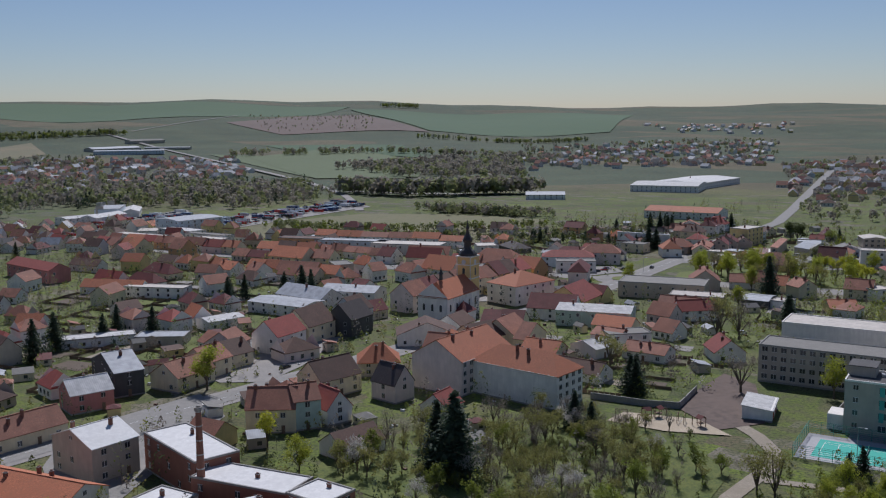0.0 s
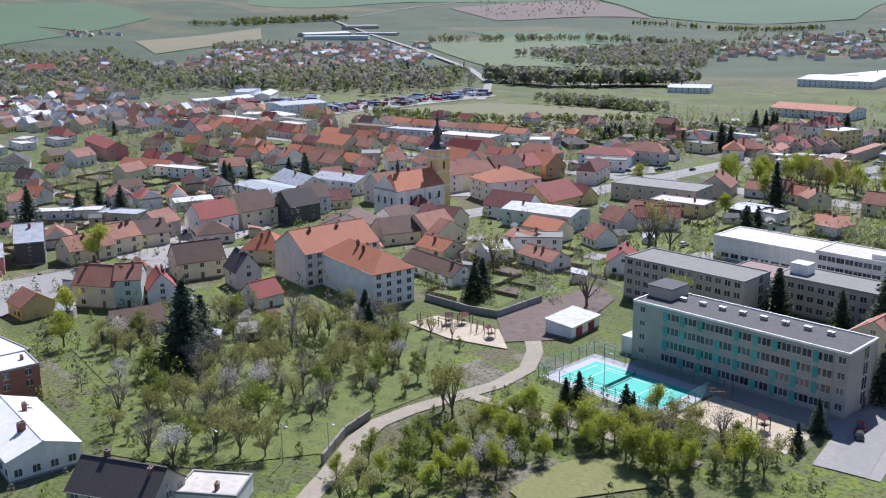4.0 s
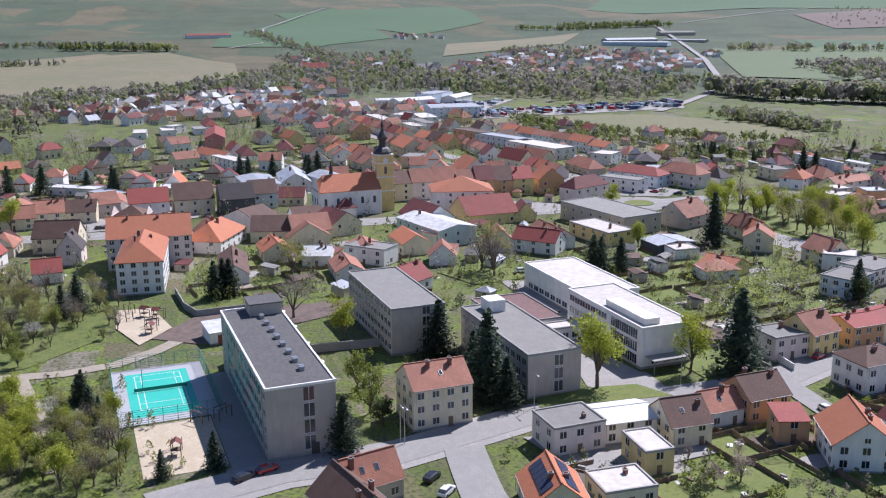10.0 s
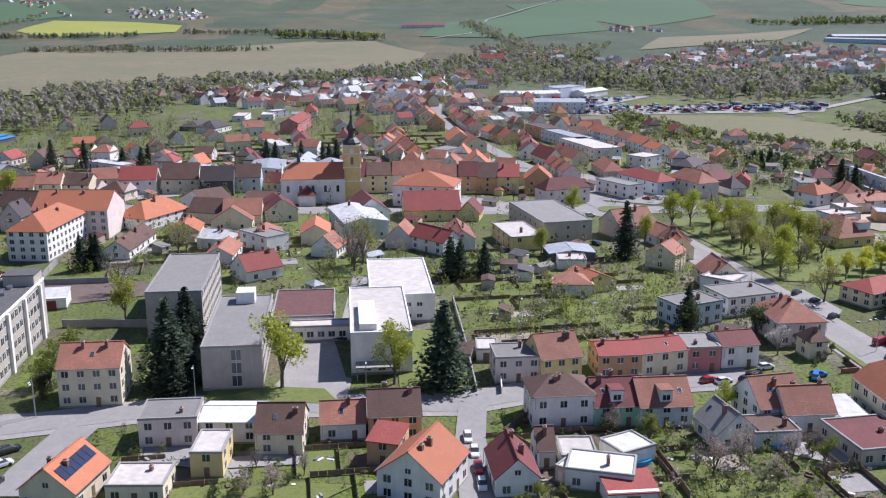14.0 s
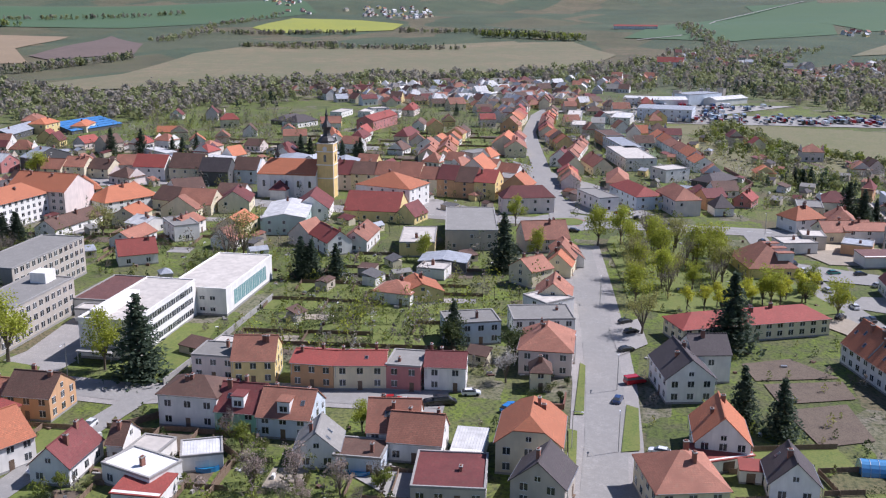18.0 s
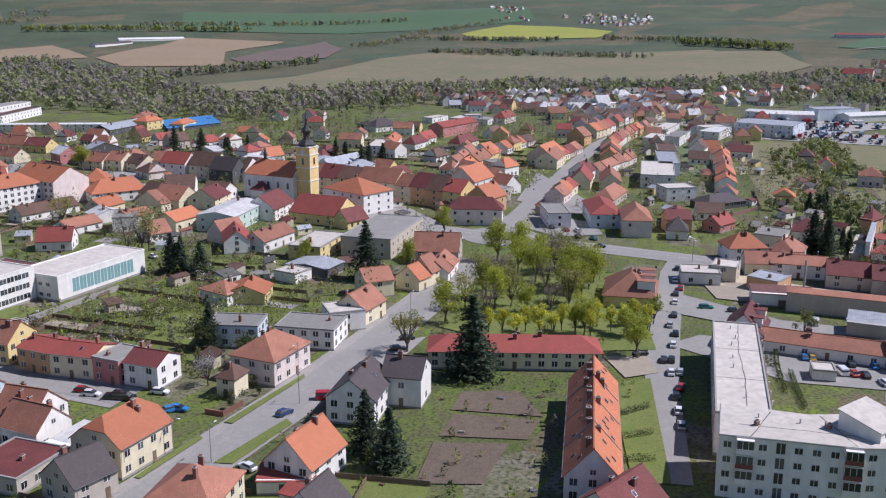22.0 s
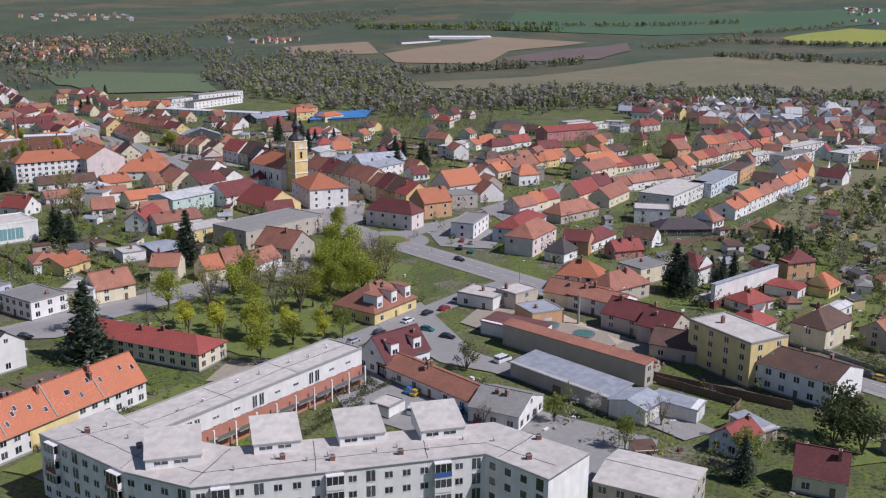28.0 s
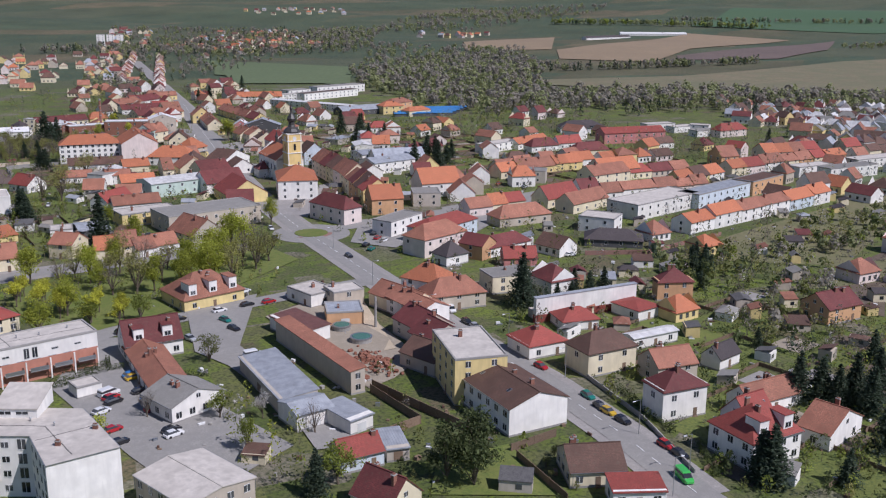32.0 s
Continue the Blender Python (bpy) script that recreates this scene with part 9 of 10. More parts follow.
thicket("scrub", "garden trees and shrubs in bud and blossom", [(-394, 264), (-309, 291), (-252.1, 276.6), (-261, 250), (-299, 205)], 57, ['bare', 'bush', 'conifer', 'green', 'bare', 'bush', 'conifer', 'green', 'bare', 'bush', 'conifer', 'green', 'blossom'], 4, 8, 137)
thicket("scrub", "garden trees and shrubs in bud and blossom", [(-70.2, 417.8), (-101.9, 537.6), (-29.4, 453.9), (-10.9, 383.2)], 71, ['bare', 'bush', 'fresh', 'green', 'olive', 'bare', 'bush', 'fresh', 'green', 'olive', 'bare', 'bush', 'fresh', 'green', 'olive'], 5, 10, 138)
thicket("scrub", "garden trees and shrubs in bud and blossom", [(-94.2, 603.3), (-105.2, 635.1), (-96, 658), (-84.9, 646.2)], 16, ['green', 'fresh', 'bush', 'blossom'], 4, 7, 139)
thicket("scrub", "garden trees and shrubs in bud and blossom", [(-111.9, 262.3), (-127.3, 302.7), (-83.5, 308.5), (-74.6, 292.7), (-84.1, 272.1)], 28, ['bare', 'bush', 'green', 'bare', 'bush', 'green', 'bare', 'bush', 'green', 'blossom'], 4, 7, 140)
thicket("scrub", "garden trees and shrubs in bud and blossom", [(38.1, 383.7), (48.4, 398.2), (42.8, 426.8), (45.9, 443.1), (70.9, 426.4), (65.7, 396.0)], 21, ['pink', 'bare', 'bush', 'hedge', 'green'], 4, 7, 141)
grove([(44.6, 334.4), (47.1, 350.7), (58.4, 350.9), (55.0, 333.7)], 6, ['pink', 'bush', 'bare'], 4, 6, 142, 4)
grove([(-3.9, 468.9), (-19.8, 474.0), (8.4, 473.9), (10.8, 463.3)], 4, ['hedge', 'bush'], 4, 6, 143, 3)
thicket("scrub", "garden trees and shrubs in bud and blossom", [(-453, 150), (-518, 225), (-388, 301), (-317, 277), (-310, 213)], 65, ['bare', 'bush', 'green', 'olive', 'bare', 'bush', 'green', 'olive', 'bare', 'bush', 'green', 'olive'], 5, 9, 144)
thicket("scrub", "garden trees and shrubs in bud and blossom", [(-319, 658), (-223, 648), (-195, 785), (-167, 864), (-218, 879)], 78, ['bare', 'conifer', 'fresh', 'green', 'olive', 'bare', 'conifer', 'fresh', 'green', 'olive', 'bare', 'conifer', 'fresh', 'green', 'olive'], 6, 11, 145)
grove([(-148, 664), (-146, 684), (-138, 679), (-138, 666)], 4, ['hedge', 'bush'], 3, 5, 146, 3)
thicket("scrub", "garden trees and shrubs in bud and blossom", [(-194, 652), (-175, 688), (-179, 699), (-194, 704), (-206, 694), (-192, 687)], 16, ['hedge', 'conifer', 'bush', 'green'], 4, 8, 147)
thicket("scrub", "garden trees and shrubs in bud and blossom", [(-223.5, 529.0), (-235, 571), (-185.8, 602.7), (-182.8, 585.5)], 39, ['bare', 'bush', 'conifer', 'hedge', 'bare', 'bush', 'conifer', 'hedge', 'bare', 'bush', 'conifer', 'hedge'], 4, 7, 148)
thicket("scrub", "garden trees and shrubs in bud and blossom", [(-35.1, 395.9), (-63.7, 418.8), (-48.9, 446.8), (-14.3, 452.8), (-1.1, 431.8), (-4.1, 413.4)], 22, ['olive', 'green', 'blossom', 'bare', 'fresh'], 5, 8, 149)
thicket("scrub", "garden trees and shrubs in bud and blossom", [(-277, 571), (-298, 619), (-247, 659), (-238, 645), (-230, 620)], 16, ['green', 'bush', 'blossom', 'olive', 'conifer'], 5, 8, 150)
thicket("woods", "dark belt of trees along a field edge", [(-1676, 238), (-1618, 435)], 130, ['conifer', 'green'], 9, 14, 151, 16)
thicket("woods", "dark belt of trees along a field edge", [(-2137, 1350), (-1890, 1595)], 150, ['conifer', 'green'], 8, 13, 152, 14)
thicket("woods", "tall bare poplars along the stream", [(-641, 851), (-535, 841), (-443, 931)], 240, ['bare', 'bare', 'olive'], 11.200000000000001, 18.04, 153, 16)
thicket("woods", "bare scrub belt on the meadow", [(-451, 731), (-347, 721)], 120, ['bare', 'olive', 'bush'], 4.800000000000001, 8.2, 154, 14)
thicket("woods", "brown band of bare trees behind the yards", [(-1011, 648), (-725, 863), (-622, 775), (-679, 654), (-808, 559)], 260, ['bare', 'bare', 'olive', 'bare'], 8.0, 13.94, 155, 0)
thicket("woods", "band of bare and budding trees below the fields", [(-852, 220), (-862, 324), (-1253, 545), (-1075, 639), (-693, 506), (-833, 444), (-727, 332), (-642, 215)], 330, ['bare', 'olive', 'bare', 'bare', 'olive'], 6.4, 12.299999999999999, 156, 0)
thicket("woods", "trees among the far houses", [(-1446, 573), (-1465, 818), (-1152, 718), (-1276, 551)], 160, ['bare', 'olive', 'bare'], 6.4, 10.66, 157, 0)
thicket("woods", "dark belt of trees across the fields", [(-1347, -62), (-1400, 237)], 150, ['conifer', 'bare'], 6.4, 9.84, 158, 12)
thicket("woods", "belt of bare and budding trees", [(-1420, -308), (-1893, -392), (-2393, -406)], 130, ['bare', 'olive'], 7.2, 12.299999999999999, 159, 20)
thicket("woods", "belt of bare and budding trees", [(-1884, 30), (-1664, 414)], 170, ['bare', 'conifer'], 7.2, 11.479999999999999, 160, 14)
thicket("woods", "dark belt of trees along a field edge", [(-713, -197), (-1096, -181)], 150, ['conifer', 'bare'], 7.2, 11.479999999999999, 161, 10)
thicket("woods", "belt of bare and budding trees", [(-608, 105), (-659, 205), (-653, 365), (-753, 337), (-748, 112)], 190, ['bare', 'olive', 'bare'], 6.4, 11.479999999999999, 162, 0)
thicket("woods", "brown thicket of bare trees", [(-625, -68), (-570, 124), (-433, 157), (-393, 83)], 240, ['bare', 'bare', 'olive'], 6.4, 11.479999999999999, 163, 0)
thicket("woods", "dark belt of trees before the skyline", [(-1373, -1090), (-1693, -743)], 190, ['conifer', 'green'], 9, 14, 164, 14)
thicket("woods", "dark belt of trees across the fields", [(-1765, -321), (-1833, -54)], 150, ['conifer', 'bare'], 6.4, 10.66, 165, 12)
thicket("woods", "dark belt of trees across the fields", [(-1345, -120), (-1425, 25)], 120, ['conifer', 'bare'], 5.6000000000000005, 9.02, 166, 10)
thicket("woods", "brown wood of bare trees", [(-528, -279), (-866, -544), (-773, -218), (-576, -8), (-480, -10), (-428, -85)], 380, ['bare', 'bare', 'olive'], 7.2, 13.12, 167, 0)
thicket("woods", "band of bare and budding trees behind the houses", [(-480, 58), (-667, 62), (-808, 169), (-920, 335), (-812, 381), (-646, 218), (-468, 161)], 330, ['bare', 'olive', 'bare', 'bare'], 6.4, 12.299999999999999, 168, 0)
thicket("woods", "wooded belt beyond the town", [(-166, -761), (-442, -892), (-907, -1189), (-667, -595), (-368, -583)], 620, ['bare', 'olive', 'bare', 'conifer'], 7.2, 12.299999999999999, 169, 0)
thicket("woods", "brown wood of bare trees", [(-504, -265), (-732, -272), (-594, 6), (-430, 75), (-419, -41)], 260, ['bare', 'bare', 'olive'], 7.2, 12.299999999999999, 170, 0)
thicket("woods", "dark wood of bare trees in the valley", [(-901, 1172), (-672, 1065), (-535, 1101), (-725, 1471), (-814, 1342)], 420, ['bare', 'bare', 'bare'], 9.600000000000001, 14.76, 171, 0)
thicket("woods", "band of trees along the valley", [(-968, 668), (-951, 809), (-722, 916), (-563, 714), (-694, 621), (-770, 530)], 330, ['bare', 'olive', 'bare', 'conifer'], 7.2, 12.299999999999999, 172, 0)
thicket("woods", "dark belt of trees on the hill", [(-2125, 1477), (-1850, 1617)], 130, ['conifer', 'green'], 10, 15, 173, 18)
thicket("woods", "dark belt of trees along a field edge", [(-1228, 1950), (-917, 2237)], 170, ['conifer', 'green'], 8, 12, 174, 12)
thicket("woods", "hedge of scrub across the meadow", [(-483, 557), (-384, 578), (-300, 647)], 160, ['bush', 'olive', 'green'], 4, 7, 175, 10)
thicket("woods", "dark copse on the ridge", [(-2125, 3092), (-2063, 3279)], 60, ['conifer', 'green'], 12, 18, 176, 25)
thicket("woods", "bare scrub belt on the meadow", [(-435, 717), (-332, 716)], 140, ['bare', 'olive'], 4.800000000000001, 8.2, 177, 14)
thicket("woods", "band of trees along the valley", [(-1148, 827), (-974, 923), (-675, 889), (-527, 692), (-686, 614), (-850, 610)], 280, ['bare', 'olive', 'bare', 'bare', 'conifer', 'olive'], 7.2, 12.299999999999999, 178, 0)
thicket("woods", "trees among the far houses", [(-1006, 2042), (-466, 2257), (-316, 1537), (-625, 1307)], 260, ['bare', 'olive', 'bare', 'conifer'], 6.4, 10.66, 179, 0)
thicket("woods", "garden trees along the road out of town", [(-304, 1502), (-189, 1731), (-82, 776), (-132, 750)], 220, ['bare', 'olive', 'olive', 'bare', 'bare'], 4.800000000000001, 9.02, 180, 0)
thicket("woods", "trees among the far houses", [(-1478, 1024), (-1391, 1162), (-850, 723), (-923, 636)], 200, ['bare', 'olive', 'bare', 'conifer'], 5.6000000000000005, 9.84, 181, 0)
thicket("woods", "brown scrub on the hillside", [(-2218, 2464), (-1849, 2657), (-1432, 2082), (-1673, 1921)], 160, ['bare', 'pink', 'olive', 'bare'], 4.0, 7.38, 182, 0)
thicket("woods", "trees among the far houses", [(-421, -1288), (-836, -1385), (-614, -661), (-282, -204), (-155, -47)], 760, ['bare', 'olive', 'bare', 'conifer', 'bare'], 4.800000000000001, 9.02, 183, 0)
thicket("woods", "brown wood of bare trees", [(-868, -1332), (-1020, -1272), (-693, -624), (-672, -793)], 260, ['bare', 'bare', 'olive'], 7.2, 11.479999999999999, 184, 0)
thicket("woods", "brown wood of bare trees", [(-743, -723), (-943, -539), (-562, -13), (-467, -101), (-546, -334)], 300, ['bare', 'bare', 'olive', 'bare'], 6.4, 11.479999999999999, 185, 0)
thicket("woods", "wooded belt on the far slope", [(-1500, -1750), (-1050, -1300), (-900, -1150), (-1150, -1050), (-1900, -1500)], 420, ['bare', 'olive', 'bare'], 9, 14, 340, 0)
thicket("woods", "hedgerow with trees across the far fields", [(-1700, -1050), (-2300, -650)], 160, ['bare', 'olive', 'conifer'], 8, 13, 341, 18)
thicket("woods", "hedgerow with trees across the far fields", [(-1150, 620), (-1560, 660), (-2000, 640)], 170, ['bare', 'olive', 'bare'], 8, 13, 342, 26)
thicket("woods", "hedgerow with trees across the far fields", [(-1250, 1330), (-1000, 1500), (-700, 1520)], 170, ['bare', 'olive', 'bare'], 8, 14, 343, 26)
thicket("woods", "trees behind the houses", [(-791, 195), (-960, 400), (-883, 528), (-769, 530), (-650, 340), (-598, 268)], 230, ['bare', 'olive', 'bare', 'olive', 'conifer'], 4.800000000000001, 9.84, 186, 0)
thicket("woods", "bare trees behind the yards", [(-1010, 532), (-1254, 718), (-746, 658), (-751, 603)], 260, ['bare', 'bare', 'olive', 'conifer'], 7.2, 11.479999999999999, 187, 0)
thicket("woods", "thick shrubs on the dry meadow", [(-475, 545), (-435, 572), (-305, 580), (-269, 566), (-338, 551), (-430, 535)], 90, ['bush', 'bush', 'hedge', 'olive', 'green'], 3, 6, 188, 0)
thicket("woods", "thick garden shrubs and fruit trees", [(-299, 569), (-389, 556), (-225, 651), (-204, 646)], 50, ['bush', 'hedge', 'olive', 'bare', 'bare', 'conifer'], 2.4000000000000004, 5.739999999999999, 189, 0)
thicket("woods", "trees behind the houses", [(-484, 94), (-905, 215), (-757, 308), (-422, 179)], 200, ['bare', 'olive', 'bare', 'bare', 'conifer'], 4.800000000000001, 9.84, 190, 0)
thicket("woods", "thick garden shrubs", [(-259, 551), (-283, 557), (-286, 580), (-260, 596), (-227, 590)], 40, ['hedge', 'conifer', 'bush'], 3, 7, 191, 0)
tree("conifer", -254.9, -10.7, 13.0)
tree("conifer", -271.7, -36.7, 13.0)
tree("conifer", -237.7, 26.1, 11.0)
tree("conifer", -284.6, 162.0, 14.0)
tree("conifer", -282.3, 255.4, 13.0)
tree("conifer", -283.8, 272.8, 13.0)
tree("conifer", -276.7, 345.6, 15.0)
tree("conifer", -287.6, 352.5, 15.0)
tree("conifer", -295.0, 348.4, 12.0)
tree("conifer", -324.6, -147.9, 12.0)
tree("conifer", -333.2, -140.5, 12.0)
tree("conifer", -74.4, 388.0, 14.0)
tree("conifer", -166.1, 100.3, 11.0)
tree("conifer", -195.0, 576.2, 16.0)
tree("conifer", -213.1, 577.5, 9.0)
tree("conifer", -217.9, 579.2, 8.0)
tree("conifer", -222.7, 580.2, 9.0)
tree("conifer", -232.6, 583.0, 12.0)
tree("conifer", -264.1, 574.8, 10.0)
tree("conifer", -268.7, 576.0, 10.0)
tree("conifer", -232.6, 585.3, 8.0)
tree("conifer", -251.9, 592.0, 7.0)
tree("conifer", -362.3, 377.3, 7.0)
tree("conifer", -521.4, 367.4, 10.0)
tree("olive", -113.9, 300.2, 14.0)
tree("bare", -110.9, 315.4, 13.0)
tree("bare", -192.9, 428.4, 9.0)
tree("fresh", -200.1, 238.8, 9.0)
tree("lime", -162.2, 114.6, 10.0)
tree("olive", -430.6, 443.2, 7.0)
tree("fresh", -145.4, 434.8, 10.0)
tree("fresh", -95.0, 412.8, 8.0)
tree("conifer", -209.5, 668.4, 13.0)
tree("conifer", -213.4, 671.4, 12.0)
tree("conifer", -215.0, 674.8, 11.0)
tree("conifer", -220.3, 675.1, 13.0)
tree("conifer", -218.4, 681.1, 12.0)
tree("conifer", -228.7, 638.0, 6.0)
tree("conifer", -174.3, 693.6, 13.0)
tree("conifer", -173.5, 691.1, 11.0)
tree("conifer", -161.6, 696.8, 9.0)
# three round dense pines, built from the hedge shrub mesh
tree("hedge", -120.8, 663.0, 12.0)
tree("hedge", -127.5, 662.0, 13.0)
tree("hedge", -124.0, 667.5, 11.0)
tree("conifer", -164.9, 684.6, 4.0)
tree("conifer", -166.5, 678.5, 4.0)
tree("conifer", -167.4, 672.1, 4.0)
tree("conifer", -247.4, 659.2, 9.0)
tree("conifer", -205.0, 694.3, 10.0)
tree("conifer", -186.9, 700.7, 8.0)
thicket("shrubbery", "low garden shrubs and young growth between the houses", [(-205, 640), (-165, 640), (-160, 745), (-200, 740)], 90, ['hedge', 'hedge', 'bush', 'green'], 2, 5, 243)
grove([(-18.8, 218.1), (-9.8, 240.0), (19.9, 240.3), (15.7, 227.1), (5.1, 219.2)], 26, ['fresh', 'olive', 'bush', 'olive', 'fresh', 'bare'], 6, 9.5, 330, 3.4)
thicket("garden_trees", "dark garden conifers and bare fruit trees between the houses", [(-480, 150), (-110, 180), (-105, 440), (-480, 480)], 330, ['bare', 'olive', 'hedge', 'conifer', 'bare', 'green'], 5, 10, 301)
thicket("garden_trees", "dark garden conifers and bare fruit trees between the houses", [(-420, 440), (-190, 440), (-190, 690), (-300, 680)], 130, ['bare', 'olive', 'hedge', 'bare', 'bush'], 4, 9, 302)
thicket("garden_trees", "dark garden conifers and bare fruit trees between the houses", [(-330, -150), (-180, -150), (-120, 180), (-330, 180)], 200, ['bare', 'olive', 'hedge', 'conifer', 'green'], 5, 11, 303)
thicket("garden_trees", "dark garden conifers and bare fruit trees between the houses", [(-620, 330), (-420, 330), (-420, 520), (-620, 520)], 220, ['bare', 'olive', 'hedge', 'conifer', 'bare'], 6, 12, 304)
thicket("garden_trees", "budding garden trees and shrubs", [(-105, 290), (-80, 290), (-60, 440), (-110, 440)], 40, ['bare', 'olive', 'bush', 'green'], 4, 8, 305)
grove([(35, 385), (35, 432), (60, 470), (72, 470), (78, 385)], 26, ['bush', 'hedge', 'pink', 'bare', 'green', 'hedge'], 3, 6.5, 306, 3.2)
thicket("shrubbery", "low garden shrubs and young growth between the houses", [(-480, 150), (-110, 180), (-105, 440), (-480, 480)], 520, ['bush', 'hedge', 'olive', 'bare', 'green'], 2, 5.5, 244)
thicket("shrubbery", "low garden shrubs and young growth between the houses", [(-430, 440), (-180, 440), (-180, 720), (-300, 680)], 260, ['bush', 'hedge', 'olive', 'bare', 'green'], 1.5, 5, 245)
thicket("shrubbery", "low garden shrubs and young growth between the houses", [(-110, 285), (0, 385), (0, 470), (-110, 470)], 260, ['bush', 'hedge', 'olive', 'bare', 'green'], 1.5, 4, 246)
thicket("shrubbery", "low garden shrubs and young growth between the houses", [(22, 300), (95, 300), (95, 470), (22, 470)], 260, ['bush', 'hedge', 'olive', 'bare', 'green'], 1, 3.5, 247)
thicket("shrubbery", "low garden shrubs and young growth between the houses", [(-140, 480), (70, 490), (70, 565), (-140, 540)], 160, ['bush', 'hedge', 'olive', 'bare', 'green'], 1, 3.5, 248)
thicket("shrubbery", "low garden shrubs and young growth between the houses", [(-160, 590), (-40, 660), (-60, 740), (-160, 760)], 150, ['bush', 'hedge', 'olive', 'bare', 'green'], 1, 4, 249)
thicket("shrubbery", "low garden shrubs and young growth between the houses", [(-330, -150), (-180, -150), (-120, 180), (-330, 180)], 300, ['bush', 'hedge', 'olive', 'bare', 'green'], 2, 6, 250)
thicket("shrubbery", "low garden shrubs and young growth between the houses", [(-150, 130), (-60, 60), (20, 130), (-40, 230), (-130, 250)], 420, ['bush', 'green', 'olive', 'bare'], 0.8, 3, 251)
thicket("shrubbery", "low garden shrubs and young growth between the houses", [(-300, 600), (-160, 590), (-150, 760), (-300, 700)], 150, ['bush', 'hedge', 'olive', 'bare', 'green'], 1, 4, 252)
thicket("shrubbery", "low garden shrubs and young growth between the houses", [(-20, 150), (30, 190), (40, 255), (-60, 240)], 240, ['bush', 'olive', 'green'], 1, 4, 253)
hedge_row([(-178, 643), (-175, 656), (-173, 668)], 1.6, 254)
hedge_row([(-178, 623), (-177, 635)], 1.6, 255)
hedge_row([(-44.9, 573.7), (-58.4, 573.6), (-71.3, 573.6)], 1.8, 256)
hedge_row([(-68.9, 576.6), (-74.7, 572.4)], 1.8, 257)
hedge_row([(-174, 674), (-167, 687)], 1.6, 258)
hedge_row([(42.2, 405.5), (39.5, 417.6)], 1.6, 259)
hedge_row([(7.5, 465.0), (-0.5, 470.9)], 1.6, 260)
hedge_row([(-22.0, 548.5), (-31.5, 555.0)], 1.6, 261)
hedge_row([(-11.7, 551.8), (-18.4, 558.8)], 1.6, 262)
hedge_row([(-2.3, 554.2), (-6.5, 561.8)], 1.6, 263)
hedge_row([(-23.8, 307.1), (-1.0, 309.7)], 2.2, 264)
hedge_row([(-7.1, 294.0), (10.6, 290.6)], 2, 265)
hedge_row([(-194, 631), (-204, 627)], 1.8, 266)
hedge_row([(-243, 616), (-236, 633)], 3, 267)
hedge_row([(-23.7, 398.0), (-40.6, 416.9)], 1.6, 268)
hedge_row([(-13.6, 412.3), (-20.4, 424.2)], 1.6, 269)
hedge_row([(53.4, 332.6), (60.5, 332.3)], 1.6, 270)
hedge_row([(-86.2, 586.5), (-95.0, 590.8)], 1.6, 271)
yard_clutter([(-330, 180), (-110, 180), (-105, 440), (-330, 440)], 420, 272)
yard_clutter([(22, 295), (95, 295), (95, 475), (22, 475)], 170, 273)
yard_clutter([(-420, 440), (-190, 440), (-190, 640), (-300, 640)], 300, 274)
yard_clutter([(-150, 490), (70, 490), (70, 560), (-150, 540)], 40, 275)
yard_clutter([(-160, 570), (-80, 590), (-60, 700), (-160, 720)], 160, 276)
yard_clutter([(-260, 590), (-175, 590), (-175, 720), (-260, 700)], 120, 277)
yard_clutter([(-110, 290), (-20, 385), (0, 470), (-110, 470)], 120, 278)
vehicle_yard([(-556, 505), (-568, 759), (-517, 730), (-508, 495)], 260, 1)
vehicle_yard([(-622, 481), (-642, 623), (-565, 560), (-563, 439)], 160, 2)


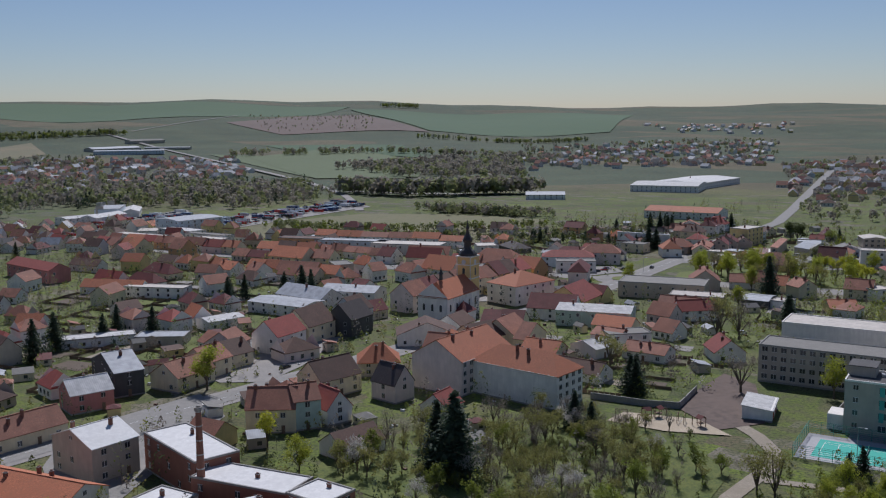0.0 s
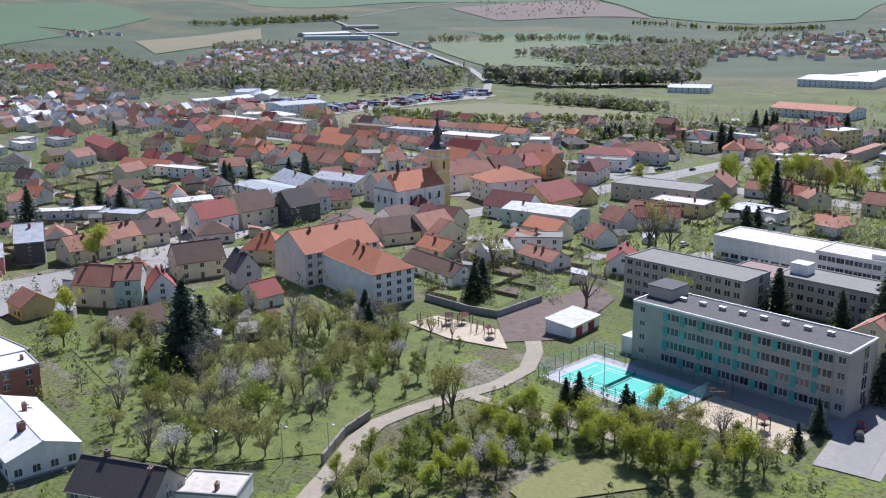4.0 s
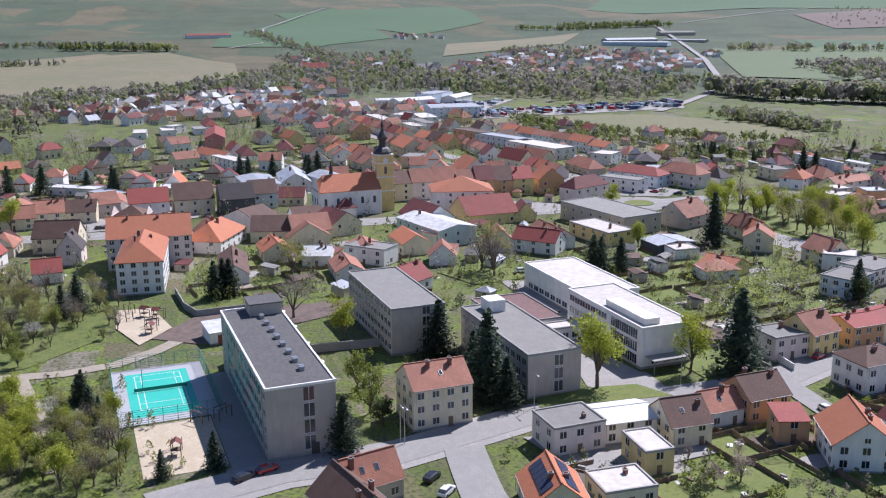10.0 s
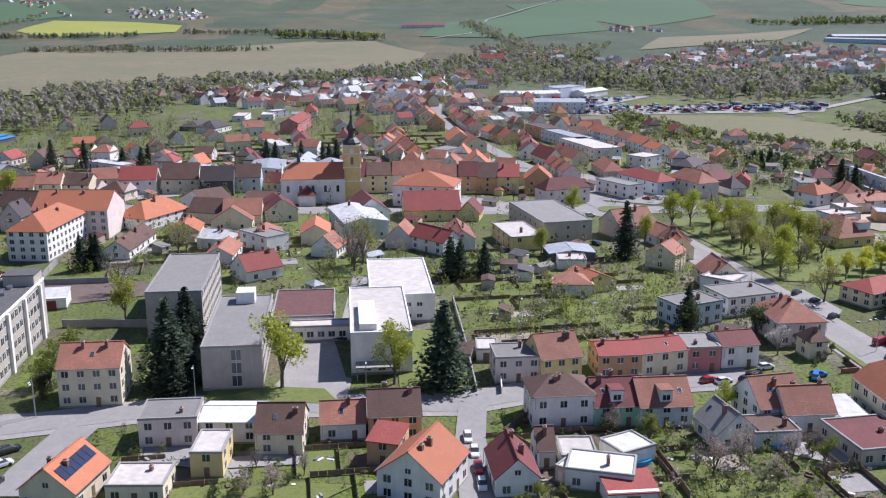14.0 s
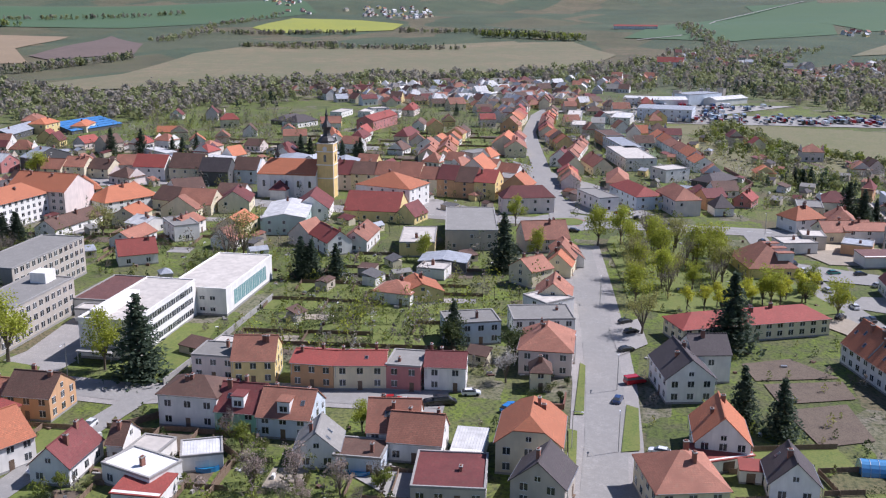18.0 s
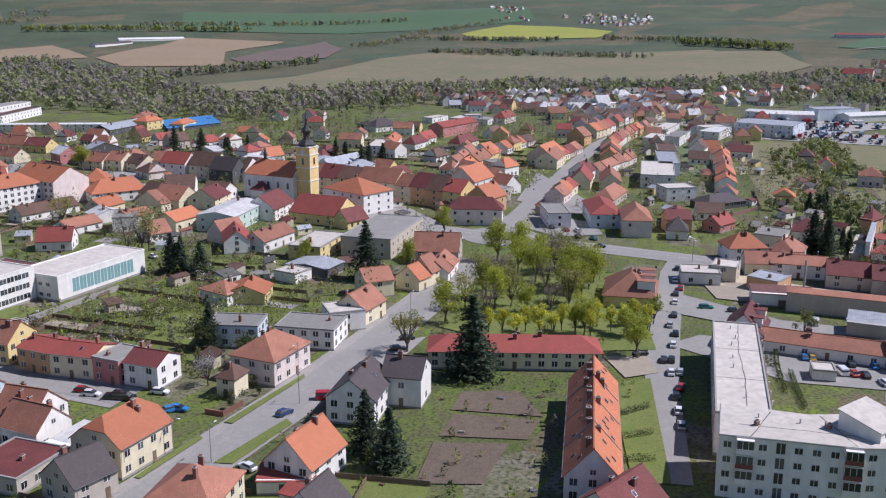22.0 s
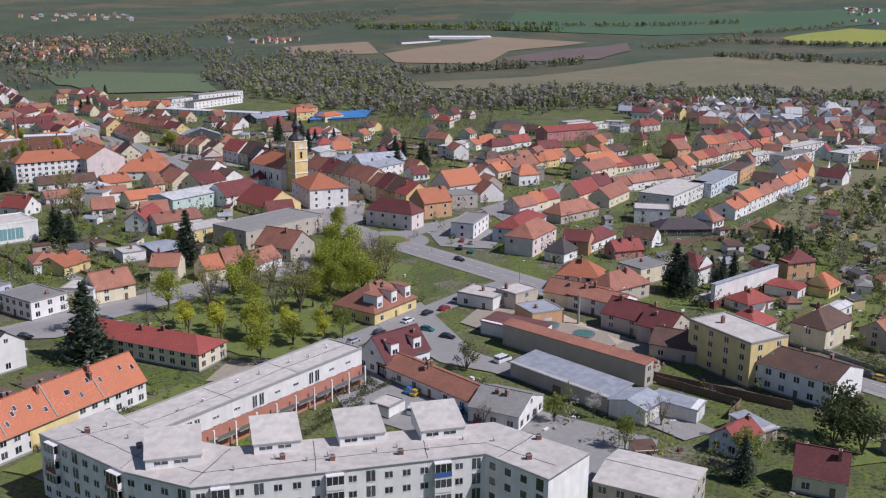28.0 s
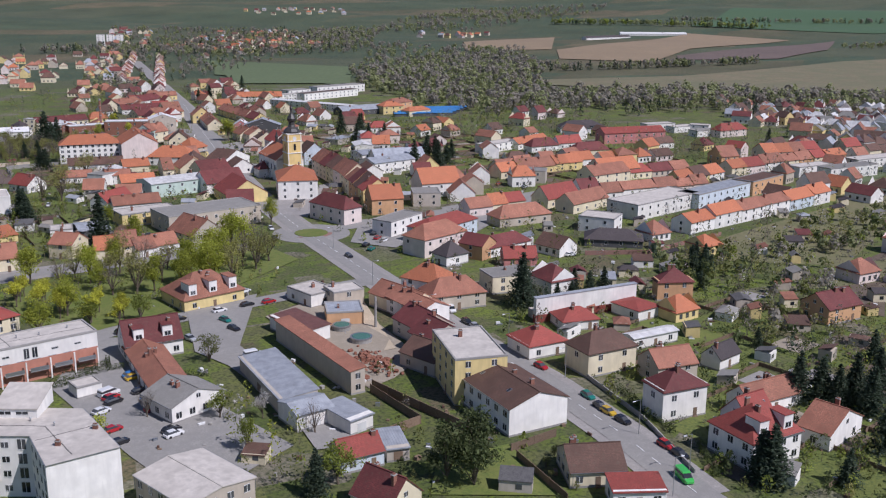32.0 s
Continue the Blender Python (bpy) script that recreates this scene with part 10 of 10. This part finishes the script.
# ---- gardens between the houses ----
def gardens(pts, turn, w, d, seed):
    """Narrow garden plots of lawn, rough grass, soil or paving, with fences and hedges along their edges."""
    r = random.Random(seed)
    xs, ys = [p[0] for p in pts], [p[1] for p in pts]
    cx, cy = sum(xs) / len(xs), sum(ys) / len(ys)
    span = max(max(xs) - min(xs), max(ys) - min(ys))
    m = pose(cx, cy, 0, 0, 0, turn)
    boards, hv, hf = bmesh.new(), [], []
    n = 0
    for i in range(-int(span / w / 1.6) - 1, int(span / w / 1.6) + 2):
        for j in range(-int(span / d / 1.6) - 1, int(span / d / 1.6) + 2):
            a, b = i * w + r.uniform(-0.1, 0.1) * w, j * d + (i % 3) * d * 0.3
            mid = m @ Vector((a + w / 2, b + d / 2, 0))
            if not inside(mid.x, mid.y, pts):
                continue
            k = r.random()
            mat, words = ((LAWN, "mown lawn of a back garden") if k < 0.3 else (ORCHARD_GRASS, "rough grass of a back garden") if k < 0.55 else (SOIL, "dug brown vegetable bed") if k < 0.72
                          else (PAVING, "paved back yard") if k < 0.82 else (DIRT_PATH, "bare trodden yard") if k < 0.88 else (None, ""))
            if mat:
                u = 0.5 if mat in (LAWN, ORCHARD_GRASS) else r.uniform(0.22, 0.42)
                v = 0.5 if mat in (LAWN, ORCHARD_GRASS) else r.uniform(0.25, 0.45)
                q = [m @ Vector((a + w / 2 + sx * u * w, b + d / 2 + sy * v * d, 0)) for sx, sy in ((-1, -1), (1, -1), (1, 1), (-1, 1))]
                patch("garden_plot", mat, [(p.x, p.y) for p in q], 0.07 + 0.0006 * n, words, "garden")
                n += 1
            hedge = r.random() < 0.4
            for e, f in (((a, b), (a, b + d)), ((a, b), (a + w, b))):
                p, q = m @ Vector((*e, 0)), m @ Vector((*f, 0))
                steps = int((q - p).length / 1.5)
                for t in range(steps):
                    s0, s1 = p.lerp(q, t / steps), p.lerp(q, (t + 1) / steps)
                    c = (s0 + s1) / 2
                    if not clear(c.x, c.y, 0.8):
                        continue
                    if hedge:
                        for _ in range(26):
                            g = s0.lerp(s1, r.random()) + Vector((r.gauss(0, 0.25), r.gauss(0, 0.25), r.uniform(0.05, 1.5)))
                            leaf(hv, hf, g, r.uniform(0.12, 0.26), r)
                    else:
                        old = len(boards.verts)
                        bm_box(boards, -0.75, -0.03, 0.12, 0.75, 0.03, 1.15)
                        bm_box(boards, -0.79, -0.06, 0, -0.69, 0.06, 1.3)
                        boards.verts.ensure_lookup_table()
                        mm = pose(c.x, c.y, 0, 0, 0, math.degrees(math.atan2(q.y - p.y, q.x - p.x)))
                        for v_ in boards.verts[old:]:
                            v_.co = mm @ v_.co
    if len(boards.verts):
        tagged(new("garden_fences", finish(boards, "garden_fences", WOOD)), "weathered board fences between garden plots", "fence", kind="stuff")
    else:
        boards.free()
    if hf:
        tagged(new("garden_hedges", raw_mesh("garden_hedges", hv, hf, LEAVES["hedge"])), "dark clipped hedges between garden plots", "hedge", kind="stuff")


gardens([(-105, 392), (-40, 390), (-6, 398), (-6, 455), (-35, 440), (-80, 440), (-105, 425)], 5, 9, 17, 401)
gardens([(40, 312), (80, 312), (84, 470), (56, 470), (40, 400)], 3, 11, 8, 402)
gardens([(-262, 600), (-205, 600), (-172, 690), (-200, 720), (-262, 690)], 12, 15, 12, 403)
gardens([(-330, 185), (-240, 190), (-240, 330), (-330, 440), (-430, 400)], 8, 18, 14, 404)
gardens([(-150, 285), (-100, 270), (-84, 280), (-84, 330), (-120, 345), (-150, 330)], 6, 12, 10, 405)
gardens([(22, 505), (50, 500), (60, 550), (28, 556)], 14, 9, 12, 407)
